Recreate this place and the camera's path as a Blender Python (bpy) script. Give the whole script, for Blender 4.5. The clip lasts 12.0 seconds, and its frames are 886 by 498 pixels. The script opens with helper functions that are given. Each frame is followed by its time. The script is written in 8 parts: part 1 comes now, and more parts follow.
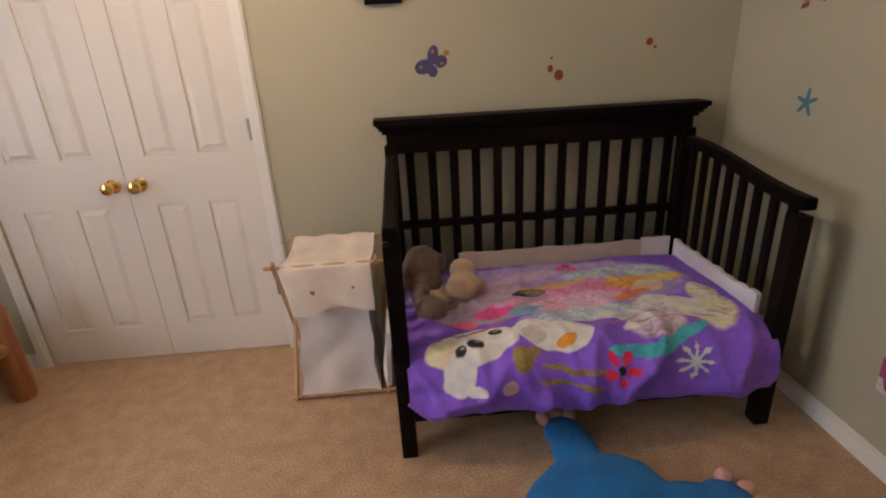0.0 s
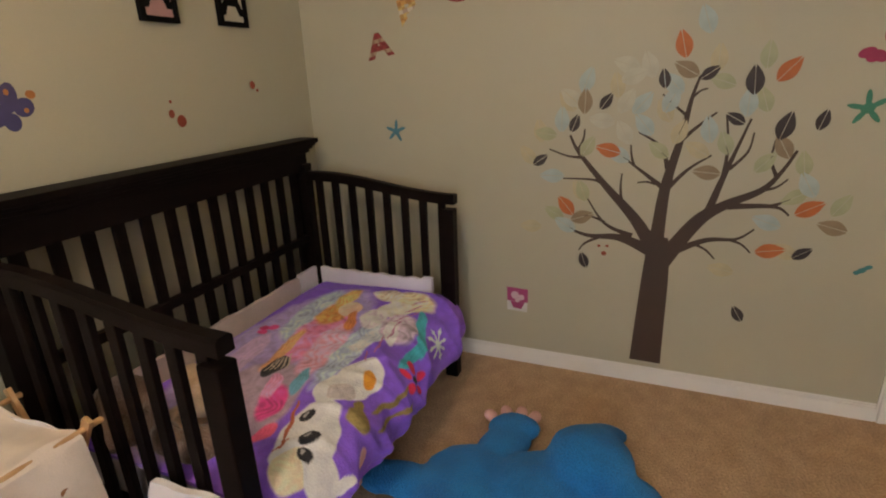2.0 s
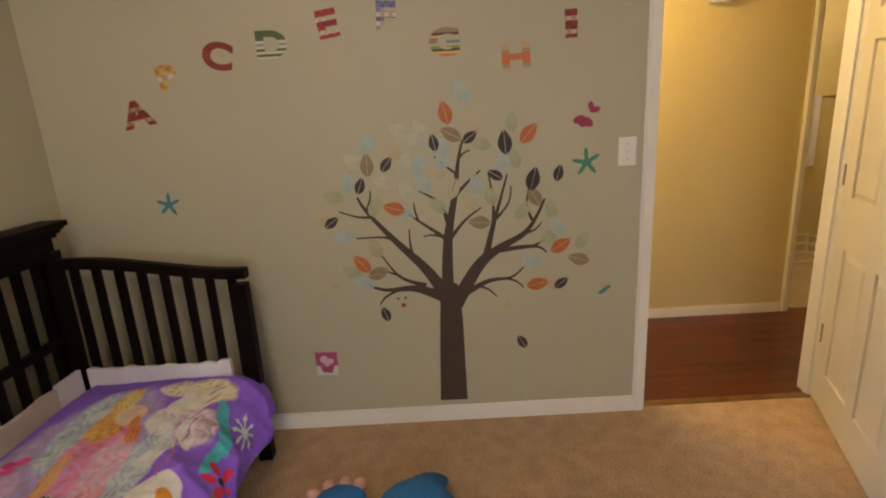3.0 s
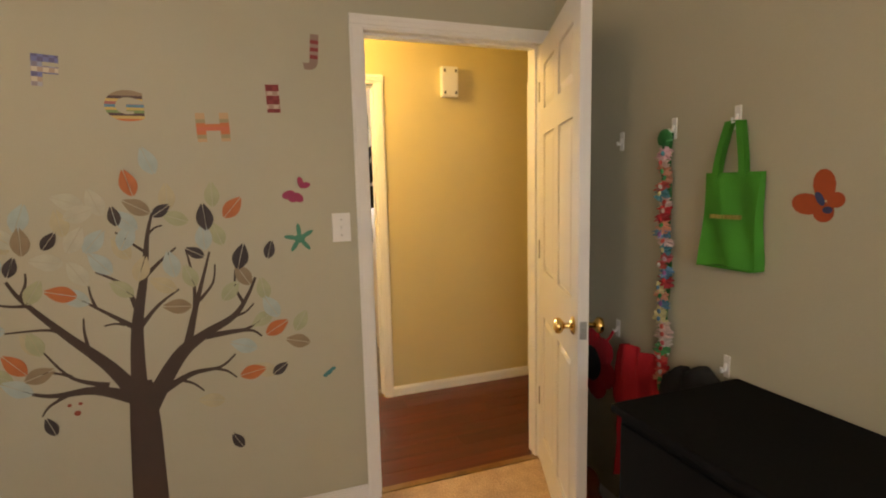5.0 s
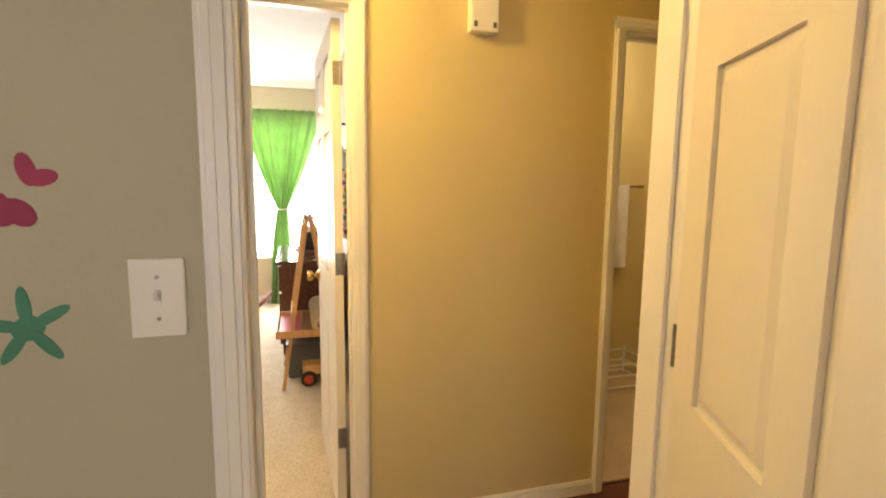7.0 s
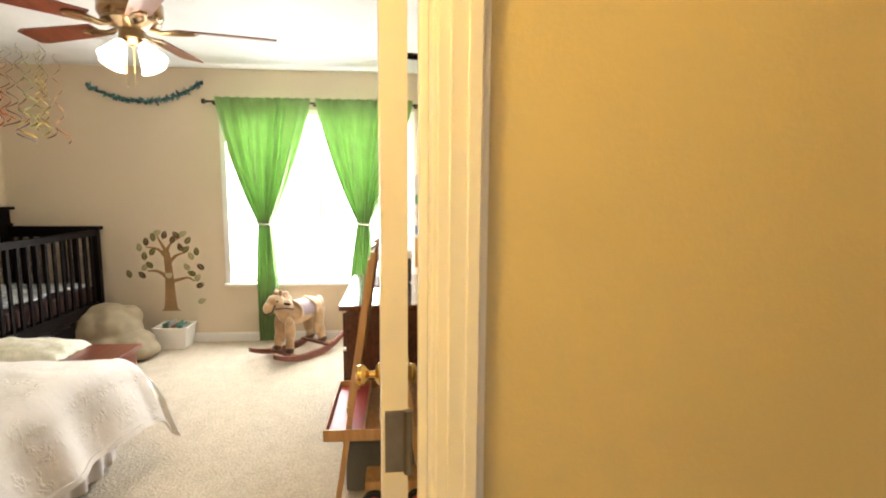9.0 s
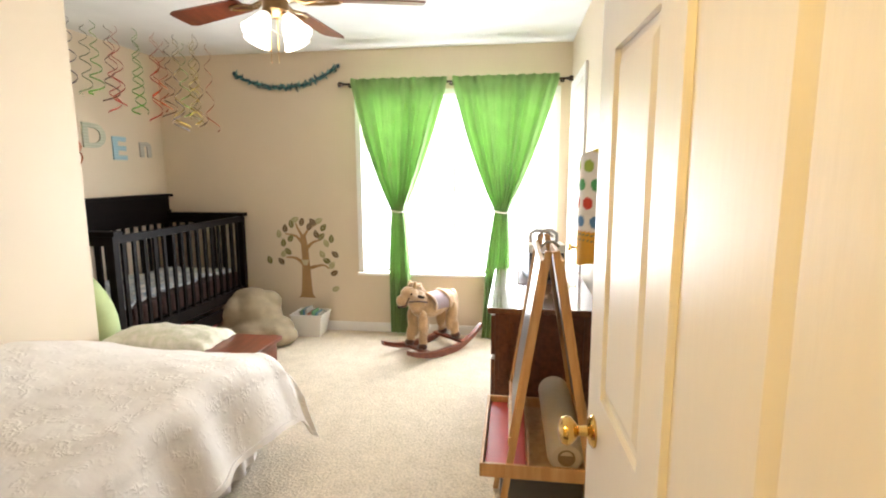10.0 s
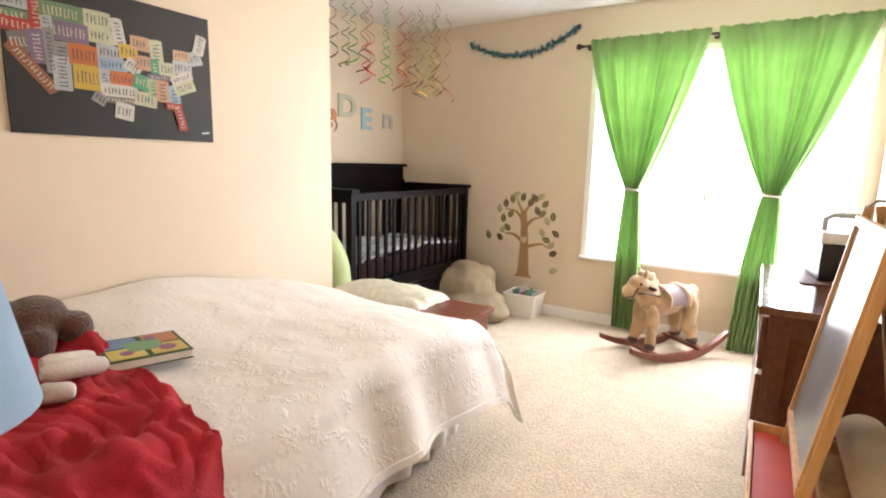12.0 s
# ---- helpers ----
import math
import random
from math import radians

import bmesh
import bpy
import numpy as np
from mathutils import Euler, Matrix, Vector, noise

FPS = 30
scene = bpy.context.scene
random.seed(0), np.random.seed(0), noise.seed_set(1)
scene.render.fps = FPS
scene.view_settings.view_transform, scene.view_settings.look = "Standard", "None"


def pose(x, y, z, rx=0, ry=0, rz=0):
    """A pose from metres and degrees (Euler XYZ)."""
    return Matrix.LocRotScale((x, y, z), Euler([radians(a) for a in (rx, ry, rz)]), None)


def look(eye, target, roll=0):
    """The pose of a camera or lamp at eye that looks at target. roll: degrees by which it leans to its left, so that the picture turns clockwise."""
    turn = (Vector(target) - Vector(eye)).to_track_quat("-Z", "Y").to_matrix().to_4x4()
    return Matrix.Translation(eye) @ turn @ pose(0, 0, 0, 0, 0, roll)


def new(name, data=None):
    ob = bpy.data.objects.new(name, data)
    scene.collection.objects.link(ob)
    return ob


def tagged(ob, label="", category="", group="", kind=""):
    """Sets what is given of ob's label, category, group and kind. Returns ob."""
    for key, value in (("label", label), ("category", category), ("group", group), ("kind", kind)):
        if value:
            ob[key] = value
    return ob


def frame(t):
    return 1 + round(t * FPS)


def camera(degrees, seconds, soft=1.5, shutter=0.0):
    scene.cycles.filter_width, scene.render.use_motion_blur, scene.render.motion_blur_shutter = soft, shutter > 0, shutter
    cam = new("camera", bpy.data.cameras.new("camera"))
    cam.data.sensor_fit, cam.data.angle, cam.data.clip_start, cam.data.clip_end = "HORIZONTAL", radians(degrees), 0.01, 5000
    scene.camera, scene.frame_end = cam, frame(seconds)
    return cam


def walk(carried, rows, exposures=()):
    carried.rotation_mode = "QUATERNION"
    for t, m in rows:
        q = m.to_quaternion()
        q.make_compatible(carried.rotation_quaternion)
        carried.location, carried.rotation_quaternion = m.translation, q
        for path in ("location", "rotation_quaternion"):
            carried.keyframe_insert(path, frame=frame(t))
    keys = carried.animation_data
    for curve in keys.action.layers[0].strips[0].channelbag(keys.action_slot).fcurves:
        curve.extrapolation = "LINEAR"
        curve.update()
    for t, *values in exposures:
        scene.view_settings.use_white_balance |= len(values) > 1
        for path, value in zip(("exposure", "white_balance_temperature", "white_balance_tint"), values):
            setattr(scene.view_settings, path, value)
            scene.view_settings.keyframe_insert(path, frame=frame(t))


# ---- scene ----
cam = camera(81.9, 12.0, soft=2.0)
PATH = [
    (0, (0.229, 0.17, 1.37), (0.333, 2.028, 0.637), -3.1),
    (0.5, (-0.044, 0.325, 1.359), (0.595, 2.05, 0.574), -1.7),
    (1, (-0.285, 0.482, 1.353), (0.823, 1.963, 0.593), -1.0),
    (1.5, (-0.462, 0.643, 1.362), (1.006, 1.805, 0.659), -1.8),
    (2, (-0.521, 0.846, 1.354), (1.227, 1.578, 0.715), -2.2),
    (2.5, (-0.499, 0.886, 1.372), (1.386, 1.235, 0.805), -3.4),
    (3, (-0.508, 0.809, 1.43), (1.426, 0.816, 0.921), -3.2),
    (3.5, (-0.537, 0.679, 1.431), (1.396, 0.357, 1.031), -2.6),
    (3.7, (-0.54, 0.616, 1.441), (1.38, 0.198, 1.066), -2.4),
    (5.3, (-0.409, 0.241, 1.394), (1.458, -0.434, 1.156), -1.3),
    (5.5, (-0.31, 0.166, 1.404), (1.57, -0.467, 1.152), -1.0),
    (6, (0.035, 0.059, 1.419), (1.919, -0.555, 1.147), -0.5),
    (6.5, (0.429, -0.076, 1.422), (2.322, -0.66, 1.148), -0.0),
    (6.7, (0.59, -0.121, 1.415), (2.488, -0.69, 1.147), 0.3),
    (8.3, (1.824, -0.382, 1.43), (3.771, -0.781, 1.207), 1.0),
    (8.5, (1.949, -0.382, 1.432), (3.905, -0.734, 1.21), 0.8),
    (9, (2.23, -0.352, 1.429), (4.208, -0.523, 1.189), 0.4),
    (9.5, (2.429, -0.275, 1.434), (4.412, -0.223, 1.176), 0.0),
    (10, (2.636, -0.136, 1.415), (4.596, 0.136, 1.121), -0.2),
    (10.5, (2.784, -0.053, 1.388), (4.696, 0.446, 1.074), -0.5),
    (11, (2.865, -0.022, 1.355), (4.703, 0.693, 1.025), -0.5),
    (11.5, (2.895, -0.005, 1.317), (4.655, 0.884, 0.977), 0.3),
    (12, (2.903, 0.008, 1.253), (4.578, 1.05, 0.923), 1.4),
]
walk(cam, [(t, look(eye, at, roll)) for t, eye, at, roll in PATH], [(0.0, 0.10, 6000, 16), (1.5, 0.18, 6200, 12), (2.5, 0.16, 6450, 10), (3.5, 0.14, 6750, 10), (5.5, 0.14, 7050, 12), (6.5, 0.24, 6800, 10), (8.3, 0.14, 6650, 11), (9.5, -0.03, 6350, 8), (10.2, -0.02, 6220, 11), (12.0, 0.14, 6220, 16)])

# ---- world, sun and lamps ----
scene.view_settings.exposure = 0.0
world = bpy.data.worlds.new("sky")
scene.world = world
world.use_nodes = True
sky = world.node_tree.nodes.new("ShaderNodeTexSky")
sky.sky_type, sky.sun_disc, sky.sun_elevation, sky.sun_rotation = "NISHITA", False, radians(55), radians(10)
world.node_tree.links.new(sky.outputs[0], world.node_tree.nodes["Background"].inputs[0])
world.node_tree.nodes["Background"].inputs[1].default_value = 0.12


def lamp(name, kind, m, power, colour=(1, 1, 1), size=0.1, size_y=None):
    data = bpy.data.lights.new(name, kind)
    data.energy, data.color = power, colour
    if kind == "AREA":
        data.size = size
        if size_y:
            data.shape, data.size_y = "RECTANGLE", size_y
    elif kind == "SUN":
        data.angle = size
    else:
        data.shadow_soft_size = size
    ob = new(name, data)
    ob.matrix_world = m
    return ob


lamp("sun", "SUN", pose(0, 0, 9, 35, 0, 170), 1.0, (1, 0.97, 0.92), radians(12))
# skylight in the two window openings
lamp("window_light_east", "AREA", pose(7.03, 0.35, 1.3, 0, 90, 0), 165, (0.96, 0.98, 1.0), 1.5, 1.6)
lamp("window_light_west", "AREA", pose(-2.53, 0.55, 1.35, 0, -90, 0), 11, (0.90, 0.94, 1.0), 1.15, 1.25)
lamp("bedroom_bulb", "POINT", pose(-0.50, 1.45, 2.27), 29, (1.0, 0.735, 0.475), 0.11)
# ceiling lamp of the hallway and the four bulbs of the fan
lamp("hall_bulb", "POINT", pose(2.28, 0.25, 2.26), 50, (1.0, 0.68, 0.22), 0.09)
# unseen fill lamp added to brighten the bathroom, without a fitting
lamp("bath_fill", "POINT", pose(3.5, -2.0, 2.2), 14, (1.0, 0.8, 0.5), 0.08)
lamp("fan_bulb", "POINT", pose(4.9, 0.92, 1.86), 14, (1.0, 0.86, 0.66), 0.1)

# ---- materials ----
MATS = {}


def material(name, colour, rough=0.6, metal=0.0, vary=0.12, scale=6.0, bump=0.0, bump_scale=80.0, colour2=None, sheen=0.0, coat=0.0, attr="", stretch=(1, 1, 1), translucent=0.0, per_object=0.0):
    """A principled material with two scales of variation in colour and a fine relief."""
    if name in MATS:
        return MATS[name]
    m = bpy.data.materials.new(name)
    m.use_nodes = True
    nt = m.node_tree
    N, L = nt.nodes, nt.links
    b = N["Principled BSDF"]
    b.inputs["Roughness"].default_value, b.inputs["Metallic"].default_value = rough, metal
    b.inputs["Sheen Weight"].default_value = sheen
    b.inputs["Coat Weight"].default_value = coat
    tc = N.new("ShaderNodeTexCoord")
    mp = N.new("ShaderNodeMapping")
    mp.inputs["Scale"].default_value = stretch
    L.new(tc.outputs["Object"], mp.inputs[0])
    n1, n2 = N.new("ShaderNodeTexNoise"), N.new("ShaderNodeTexNoise")
    for n, s in ((n1, scale), (n2, bump_scale)):
        n.inputs["Scale"].default_value, n.inputs["Detail"].default_value = s, 4
        L.new(mp.outputs[0], n.inputs["Vector"])
    c2 = colour2 or tuple(c * (1 - vary * 2.2) for c in colour)
    mix = N.new("ShaderNodeMix")
    mix.data_type = "RGBA"
    ramp = N.new("ShaderNodeMapRange")
    ramp.inputs[1].default_value, ramp.inputs[2].default_value = 0.35, 0.65
    L.new(n1.outputs[0], ramp.inputs[0])
    L.new(ramp.outputs[0], mix.inputs[0])
    mix.inputs[6].default_value, mix.inputs[7].default_value = (*colour, 1), (*c2, 1)
    out = mix.outputs[2]
    if attr:
        at = N.new("ShaderNodeAttribute")
        at.attribute_name = attr
        mul = N.new("ShaderNodeMix")
        mul.data_type, mul.blend_type = "RGBA", "MULTIPLY"
        mul.inputs[0].default_value = 1
        L.new(at.outputs["Color"], mul.inputs[6])
        L.new(out, mul.inputs[7])
        out = mul.outputs[2]
    fine = N.new("ShaderNodeHueSaturation")
    rng = N.new("ShaderNodeMapRange")
    rng.inputs[3].default_value, rng.inputs[4].default_value = 1 - vary, 1 + vary
    L.new(n2.outputs[0], rng.inputs[0])
    val = rng.outputs[0]
    if per_object:
        oi = N.new("ShaderNodeObjectInfo")
        ro = N.new("ShaderNodeMapRange")
        ro.inputs[3].default_value, ro.inputs[4].default_value = 1 - per_object, 1 + per_object
        L.new(oi.outputs["Random"], ro.inputs[0])
        mm = N.new("ShaderNodeMath")
        mm.operation = "MULTIPLY"
        L.new(val, mm.inputs[0])
        L.new(ro.outputs[0], mm.inputs[1])
        val = mm.outputs[0]
    L.new(val, fine.inputs["Value"])
    L.new(out, fine.inputs["Color"])
    L.new(fine.outputs[0], b.inputs["Base Color"])
    if bump:
        bp = N.new("ShaderNodeBump")
        bp.inputs["Strength"].default_value, bp.inputs["Distance"].default_value = min(1.0, bump), 0.004 * max(1.0, bump)
        L.new(n2.outputs[0], bp.inputs["Height"])
        L.new(bp.outputs[0], b.inputs["Normal"])
    if translucent:
        tr = N.new("ShaderNodeBsdfTranslucent")
        L.new(fine.outputs[0], tr.inputs[0])
        sh = N.new("ShaderNodeMixShader")
        sh.inputs[0].default_value = translucent
        L.new(b.outputs[0], sh.inputs[1])
        L.new(tr.outputs[0], sh.inputs[2])
        L.new(sh.outputs[0], N["Material Output"].inputs[0])
    MATS[name] = m
    return m


def glowing(name, colour, strength):
    m = bpy.data.materials.new(name)
    m.use_nodes = True
    b = m.node_tree.nodes["Principled BSDF"]
    b.inputs["Base Color"].default_value = (*colour, 1)
    b.inputs["Emission Color"].default_value, b.inputs["Emission Strength"].default_value = (*colour, 1), strength
    return m


def glass_material(name):
    m = bpy.data.materials.new(name)
    m.use_nodes = True
    b = m.node_tree.nodes["Principled BSDF"]
    b.inputs["Transmission Weight"].default_value, b.inputs["Roughness"].default_value, b.inputs["IOR"].default_value = 1.0, 0.0, 1.1
    return m


WALL_A = material("sage_wall_paint", (0.475, 0.447, 0.332), 0.55, vary=0.02, scale=1.5, bump=0.12, bump_scale=170)
WALL_B = material("cream_wall_paint", (0.70, 0.592, 0.448), 0.55, vary=0.02, scale=1.5, bump=0.12, bump_scale=170)
WALL_H = material("tan_wall_paint", (0.64, 0.532, 0.283), 0.5, vary=0.02, scale=1.5, bump=0.12, bump_scale=170)
CEIL = material("white_ceiling_paint", (0.80, 0.79, 0.77), 0.8, vary=0.03, scale=3, bump=0.7, bump_scale=140)
TRIM = material("white_trim_paint", (0.84, 0.82, 0.79), 0.35, vary=0.02, scale=3, bump=0.04, bump_scale=60)
DOORPAINT = material("white_door_paint", (0.785, 0.745, 0.70), 0.40, vary=0.02, scale=2, bump=0.10, bump_scale=90, stretch=(1, 1, 0.15))
CARPET = material("tan_carpet", (0.55, 0.372, 0.228), 0.95, vary=0.50, scale=13, bump=2.2, bump_scale=115, colour2=(0.455, 0.305, 0.186))
CARPET_B = material("cream_carpet", (0.61, 0.52, 0.40), 0.95, vary=0.40, scale=9, bump=2.0, bump_scale=85, colour2=(0.55, 0.465, 0.35))
TILE = material("beige_vinyl", (0.55, 0.42, 0.28), 0.4, vary=0.06, scale=4)
CHERRY = material("cherry_laminate", (0.095, 0.014, 0.006), 0.28, vary=0.05, scale=2, bump=0.02, bump_scale=14, colour2=(0.060, 0.010, 0.005), stretch=(14, 0.5, 1), coat=0.15, per_object=0.30)
ESPRESSO = material("espresso_wood", (0.0075, 0.0045, 0.004), 0.5, vary=0.2, scale=4, bump=0.08, bump_scale=60, stretch=(1, 1, 6))
ESPRESSO.node_tree.nodes["Principled BSDF"].inputs["Specular IOR Level"].default_value = 0.08
BLACKWOOD = material("black_paint", (0.002, 0.002, 0.0022), 0.75, vary=0.15, scale=4, bump=0.05)
BLACKWOOD.node_tree.nodes["Principled BSDF"].inputs["Specular IOR Level"].default_value = 0.15
PINE = material("pale_pine", (0.58, 0.36, 0.18), 0.5, vary=0.10, scale=6, bump=0.08, bump_scale=50, colour2=(0.48, 0.27, 0.12), stretch=(6, 6, 0.6))
LOG = material("honey_log", (0.36, 0.15, 0.055), 0.4, vary=0.14, scale=5, bump=0.2, bump_scale=40, colour2=(0.22, 0.08, 0.03), stretch=(4, 4, 0.5))
WALNUT = material("dark_walnut", (0.14, 0.048, 0.023), 0.34, vary=0.2, scale=5, bump=0.06, bump_scale=50, colour2=(0.075, 0.026, 0.013), stretch=(0.8, 7, 7), coat=0.3)
REDWOOD = material("reddish_wood", (0.20, 0.05, 0.025), 0.3, vary=0.16, scale=5, bump=0.05, bump_scale=50, stretch=(1, 6, 6), coat=0.3)
BRASS = material("polished_brass", (0.78, 0.52, 0.17), 0.16, 1.0, vary=0.06, scale=12)
STEEL = material("satin_steel", (0.36, 0.34, 0.31), 0.38, 1.0, vary=0.1, scale=14)
BRONZE = material("dark_bronze", (0.06, 0.04, 0.03), 0.35, 0.8, vary=0.15, scale=12)
OLDBRASS = material("antique_brass", (0.36, 0.24, 0.12), 0.3, 0.9, vary=0.15, scale=12)
WHITEPL = material("white_plastic", (0.82, 0.80, 0.76), 0.35, vary=0.02, scale=6)
CANVAS = material("cream_canvas", (0.80, 0.70, 0.62), 0.9, vary=0.07, scale=9, bump=0.4, bump_scale=300)
LINEN = material("white_linen_mesh", (0.80, 0.74, 0.73), 0.9, vary=0.06, scale=9, bump=0.4, bump_scale=300)
WHITECLOTH = material("white_cotton", (0.82, 0.80, 0.86), 0.85, vary=0.04, scale=9, bump=0.3, bump_scale=220)
TAUPECLOTH = material("taupe_bumper_cloth", (0.62, 0.52, 0.50), 0.9, vary=0.06, scale=9, bump=0.3, bump_scale=220)
FLEECE = material("printed_fleece", (1, 1, 1), 0.9, vary=0.06, scale=25, bump=0.8, bump_scale=160, colour2=(0.86, 0.86, 0.9), sheen=0.08, attr="print")
PRINTED = material("printed_paper", (1, 1, 1), 0.5, vary=0.03, scale=25, attr="print")
PRINTCLOTH = material("printed_cotton", (1, 1, 1), 0.85, vary=0.05, scale=18, bump=0.3, bump_scale=220, attr="print")
BLUEFUR = material("blue_plush", (0.011, 0.165, 0.50), 0.95, vary=0.28, scale=9, bump=2.2, bump_scale=150, colour2=(0.014, 0.215, 0.60), sheen=0.08)
PINKFELT = material("pink_felt", (0.72, 0.42, 0.38), 0.9, vary=0.08, scale=20, bump=0.5, bump_scale=200)
TAUPEFUR = material("taupe_plush", (0.25, 0.155, 0.105), 0.95, vary=0.2, scale=14, bump=2.0, bump_scale=170, sheen=0.5)
CREAMFUR = material("cream_plush", (0.72, 0.50, 0.31), 0.95, vary=0.16, scale=14, bump=2.0, bump_scale=170, sheen=0.5)
BROWNFUR = material("brown_plush", (0.10, 0.036, 0.017), 0.95, vary=0.22, scale=14, bump=2.2, bump_scale=150, sheen=0.5)
REDCLOTH = material("red_fleece", (0.43, 0.008, 0.018), 0.9, vary=0.10, scale=7, bump=0.6, bump_scale=190, sheen=0.03)
GREENBAG = material("green_tote_fabric", (0.055, 0.30, 0.022), 0.8, vary=0.06, scale=9, bump=0.3, bump_scale=320)
GREENCURTAIN = material("green_curtain_cloth", (0.31, 0.465, 0.19), 0.8, vary=0.06, scale=7, bump=0.3, bump_scale=300, translucent=0.42)
GREENCLOTH = material("pale_green_cloth", (0.50, 0.60, 0.30), 0.85, vary=0.06, scale=9)
COVERLET = material("embroidered_coverlet", (0.80, 0.755, 0.715), 0.85, vary=0.03, scale=5, bump=0.45, bump_scale=26)


def quilted(m, scale, strength):
    """Adds raised stitched curls to a cloth."""
    N, L = m.node_tree.nodes, m.node_tree.links
    old = next(n for n in N if n.type == "BUMP")
    tc = next(n for n in N if n.type == "TEX_COORD")
    warp = N.new("ShaderNodeTexNoise")
    warp.inputs["Scale"].default_value = scale * 0.5
    L.new(tc.outputs["Object"], warp.inputs["Vector"])
    add = N.new("ShaderNodeVectorMath")
    add.operation = "MULTIPLY_ADD"
    add.inputs[1].default_value = (0.16, 0.16, 0.16)
    L.new(warp.outputs["Color"], add.inputs[0])
    L.new(tc.outputs["Object"], add.inputs[2])
    v = N.new("ShaderNodeTexVoronoi")
    v.feature = "DISTANCE_TO_EDGE"
    v.inputs["Scale"].default_value = scale
    L.new(add.outputs[0], v.inputs["Vector"])
    r = N.new("ShaderNodeMapRange")
    r.inputs[1].default_value, r.inputs[2].default_value, r.inputs[3].default_value, r.inputs[4].default_value = 0.0, 0.35, 1.0, 0.0
    L.new(v.outputs["Distance"], r.inputs[0])
    b2 = N.new("ShaderNodeBump")
    b2.inputs["Strength"].default_value, b2.inputs["Distance"].default_value = strength, 0.008
    sparse = N.new("ShaderNodeTexNoise")
    sparse.inputs["Scale"].default_value = scale * 0.55
    L.new(tc.outputs["Object"], sparse.inputs["Vector"])
    keep = N.new("ShaderNodeMapRange")
    keep.inputs[1].default_value, keep.inputs[2].default_value = 0.50, 0.62
    L.new(sparse.outputs[0], keep.inputs[0])
    mul = N.new("ShaderNodeMath")
    mul.operation = "MULTIPLY"
    L.new(r.outputs[0], mul.inputs[0])
    L.new(keep.outputs[0], mul.inputs[1])
    L.new(mul.outputs[0], b2.inputs["Height"])
    L.new(old.outputs[0], b2.inputs["Normal"])
    L.new(b2.outputs[0], N["Principled BSDF"].inputs["Normal"])


quilted(COVERLET, 30, 0.26)
SKIRT = material("white_bed_skirt", (0.72, 0.68, 0.66), 0.85, vary=0.04, scale=6)
KHAKI = material("khaki_corduroy", (0.37, 0.295, 0.19), 0.9, vary=0.1, scale=8, bump=0.6, bump_scale=120)
BLACKCLOTH = material("black_cloth", (0.012, 0.012, 0.014), 0.85, vary=0.2, scale=8)
CHALK = material("chalkboard", (0.10, 0.115, 0.14), 0.30, vary=0.22, scale=4, colour2=(0.19, 0.205, 0.23))
REDTRAY = material("red_tray_plastic", (0.52, 0.07, 0.06), 0.35, vary=0.08, scale=6)
GREYBIN = material("grey_plastic", (0.13, 0.135, 0.14), 0.5, vary=0.06, scale=6)
BLUESHADE = material("pale_blue_shade", (0.42, 0.58, 0.74), 0.8, vary=0.03, scale=6, bump=0.2, bump_scale=260, translucent=0.35)
DECALBROWN = material("brown_vinyl_decal", (0.062, 0.037, 0.026), 0.6, vary=0.05, scale=6)
PAPERROLL = material("paper_roll", (0.62, 0.53, 0.42), 0.7, vary=0.04, scale=6)
GLASS = glass_material("window_glass")
FANGLASS = glowing("frosted_lit_glass", (1.0, 0.95, 0.87), 2.6)
HALLGLASS = glowing("frosted_hall_glass", (1.0, 0.76, 0.40), 5.0)
DAYLIGHT = glowing("bright_sky_backdrop", (1.0, 1.0, 1.0), 4.0)


def flat(name, c, rough=0.6):
    return material(name, c, rough, vary=0.06, scale=14)


# ---- building helpers ----
def box(bm, x0, y0, z0, x1, y1, z1, bevel=0.0, m=None):
    v = bmesh.ops.create_cube(bm, size=1)["verts"]
    bmesh.ops.scale(bm, vec=(x1 - x0, y1 - y0, z1 - z0), verts=v)
    bmesh.ops.translate(bm, vec=((x0 + x1) / 2, (y0 + y1) / 2, (z0 + z1) / 2), verts=v)
    if bevel:
        e = list({e for u in v for e in u.link_edges})
        r = bmesh.ops.bevel(bm, geom=e, offset=bevel, segments=2, affect="EDGES", profile=0.6)
        v = r["verts"]
    if m is not None:
        bmesh.ops.transform(bm, matrix=m, verts=list({u for u in v}))
    return v


def tube(bm, pts, radii, seg=10, cap=True):
    """A round tube along points, with a radius (or one for all) at each."""
    pts = [Vector(p) for p in pts]
    if not isinstance(radii, (list, tuple)):
        radii = [radii] * len(pts)
    rings, side = [], None
    for i, p in enumerate(pts):
        d = (pts[min(i + 1, len(pts) - 1)] - pts[max(i - 1, 0)]).normalized()
        if side is None:
            side = d.cross(Vector((0, 0, 1)) if abs(d.z) < 0.9 else Vector((1, 0, 0))).normalized()
        side = (side - d * side.dot(d)).normalized()
        up = d.cross(side)
        rings.append([bm.verts.new(p + radii[i] * (math.cos(a) * side + math.sin(a) * up)) for a in (2 * math.pi * k / seg for k in range(seg))])
    for a, b in zip(rings, rings[1:]):
        for k in range(seg):
            bm.faces.new((a[k], a[(k + 1) % seg], b[(k + 1) % seg], b[k]))
    if cap:
        bm.faces.new(rings[0][::-1])
        bm.faces.new(rings[-1])
    return rings


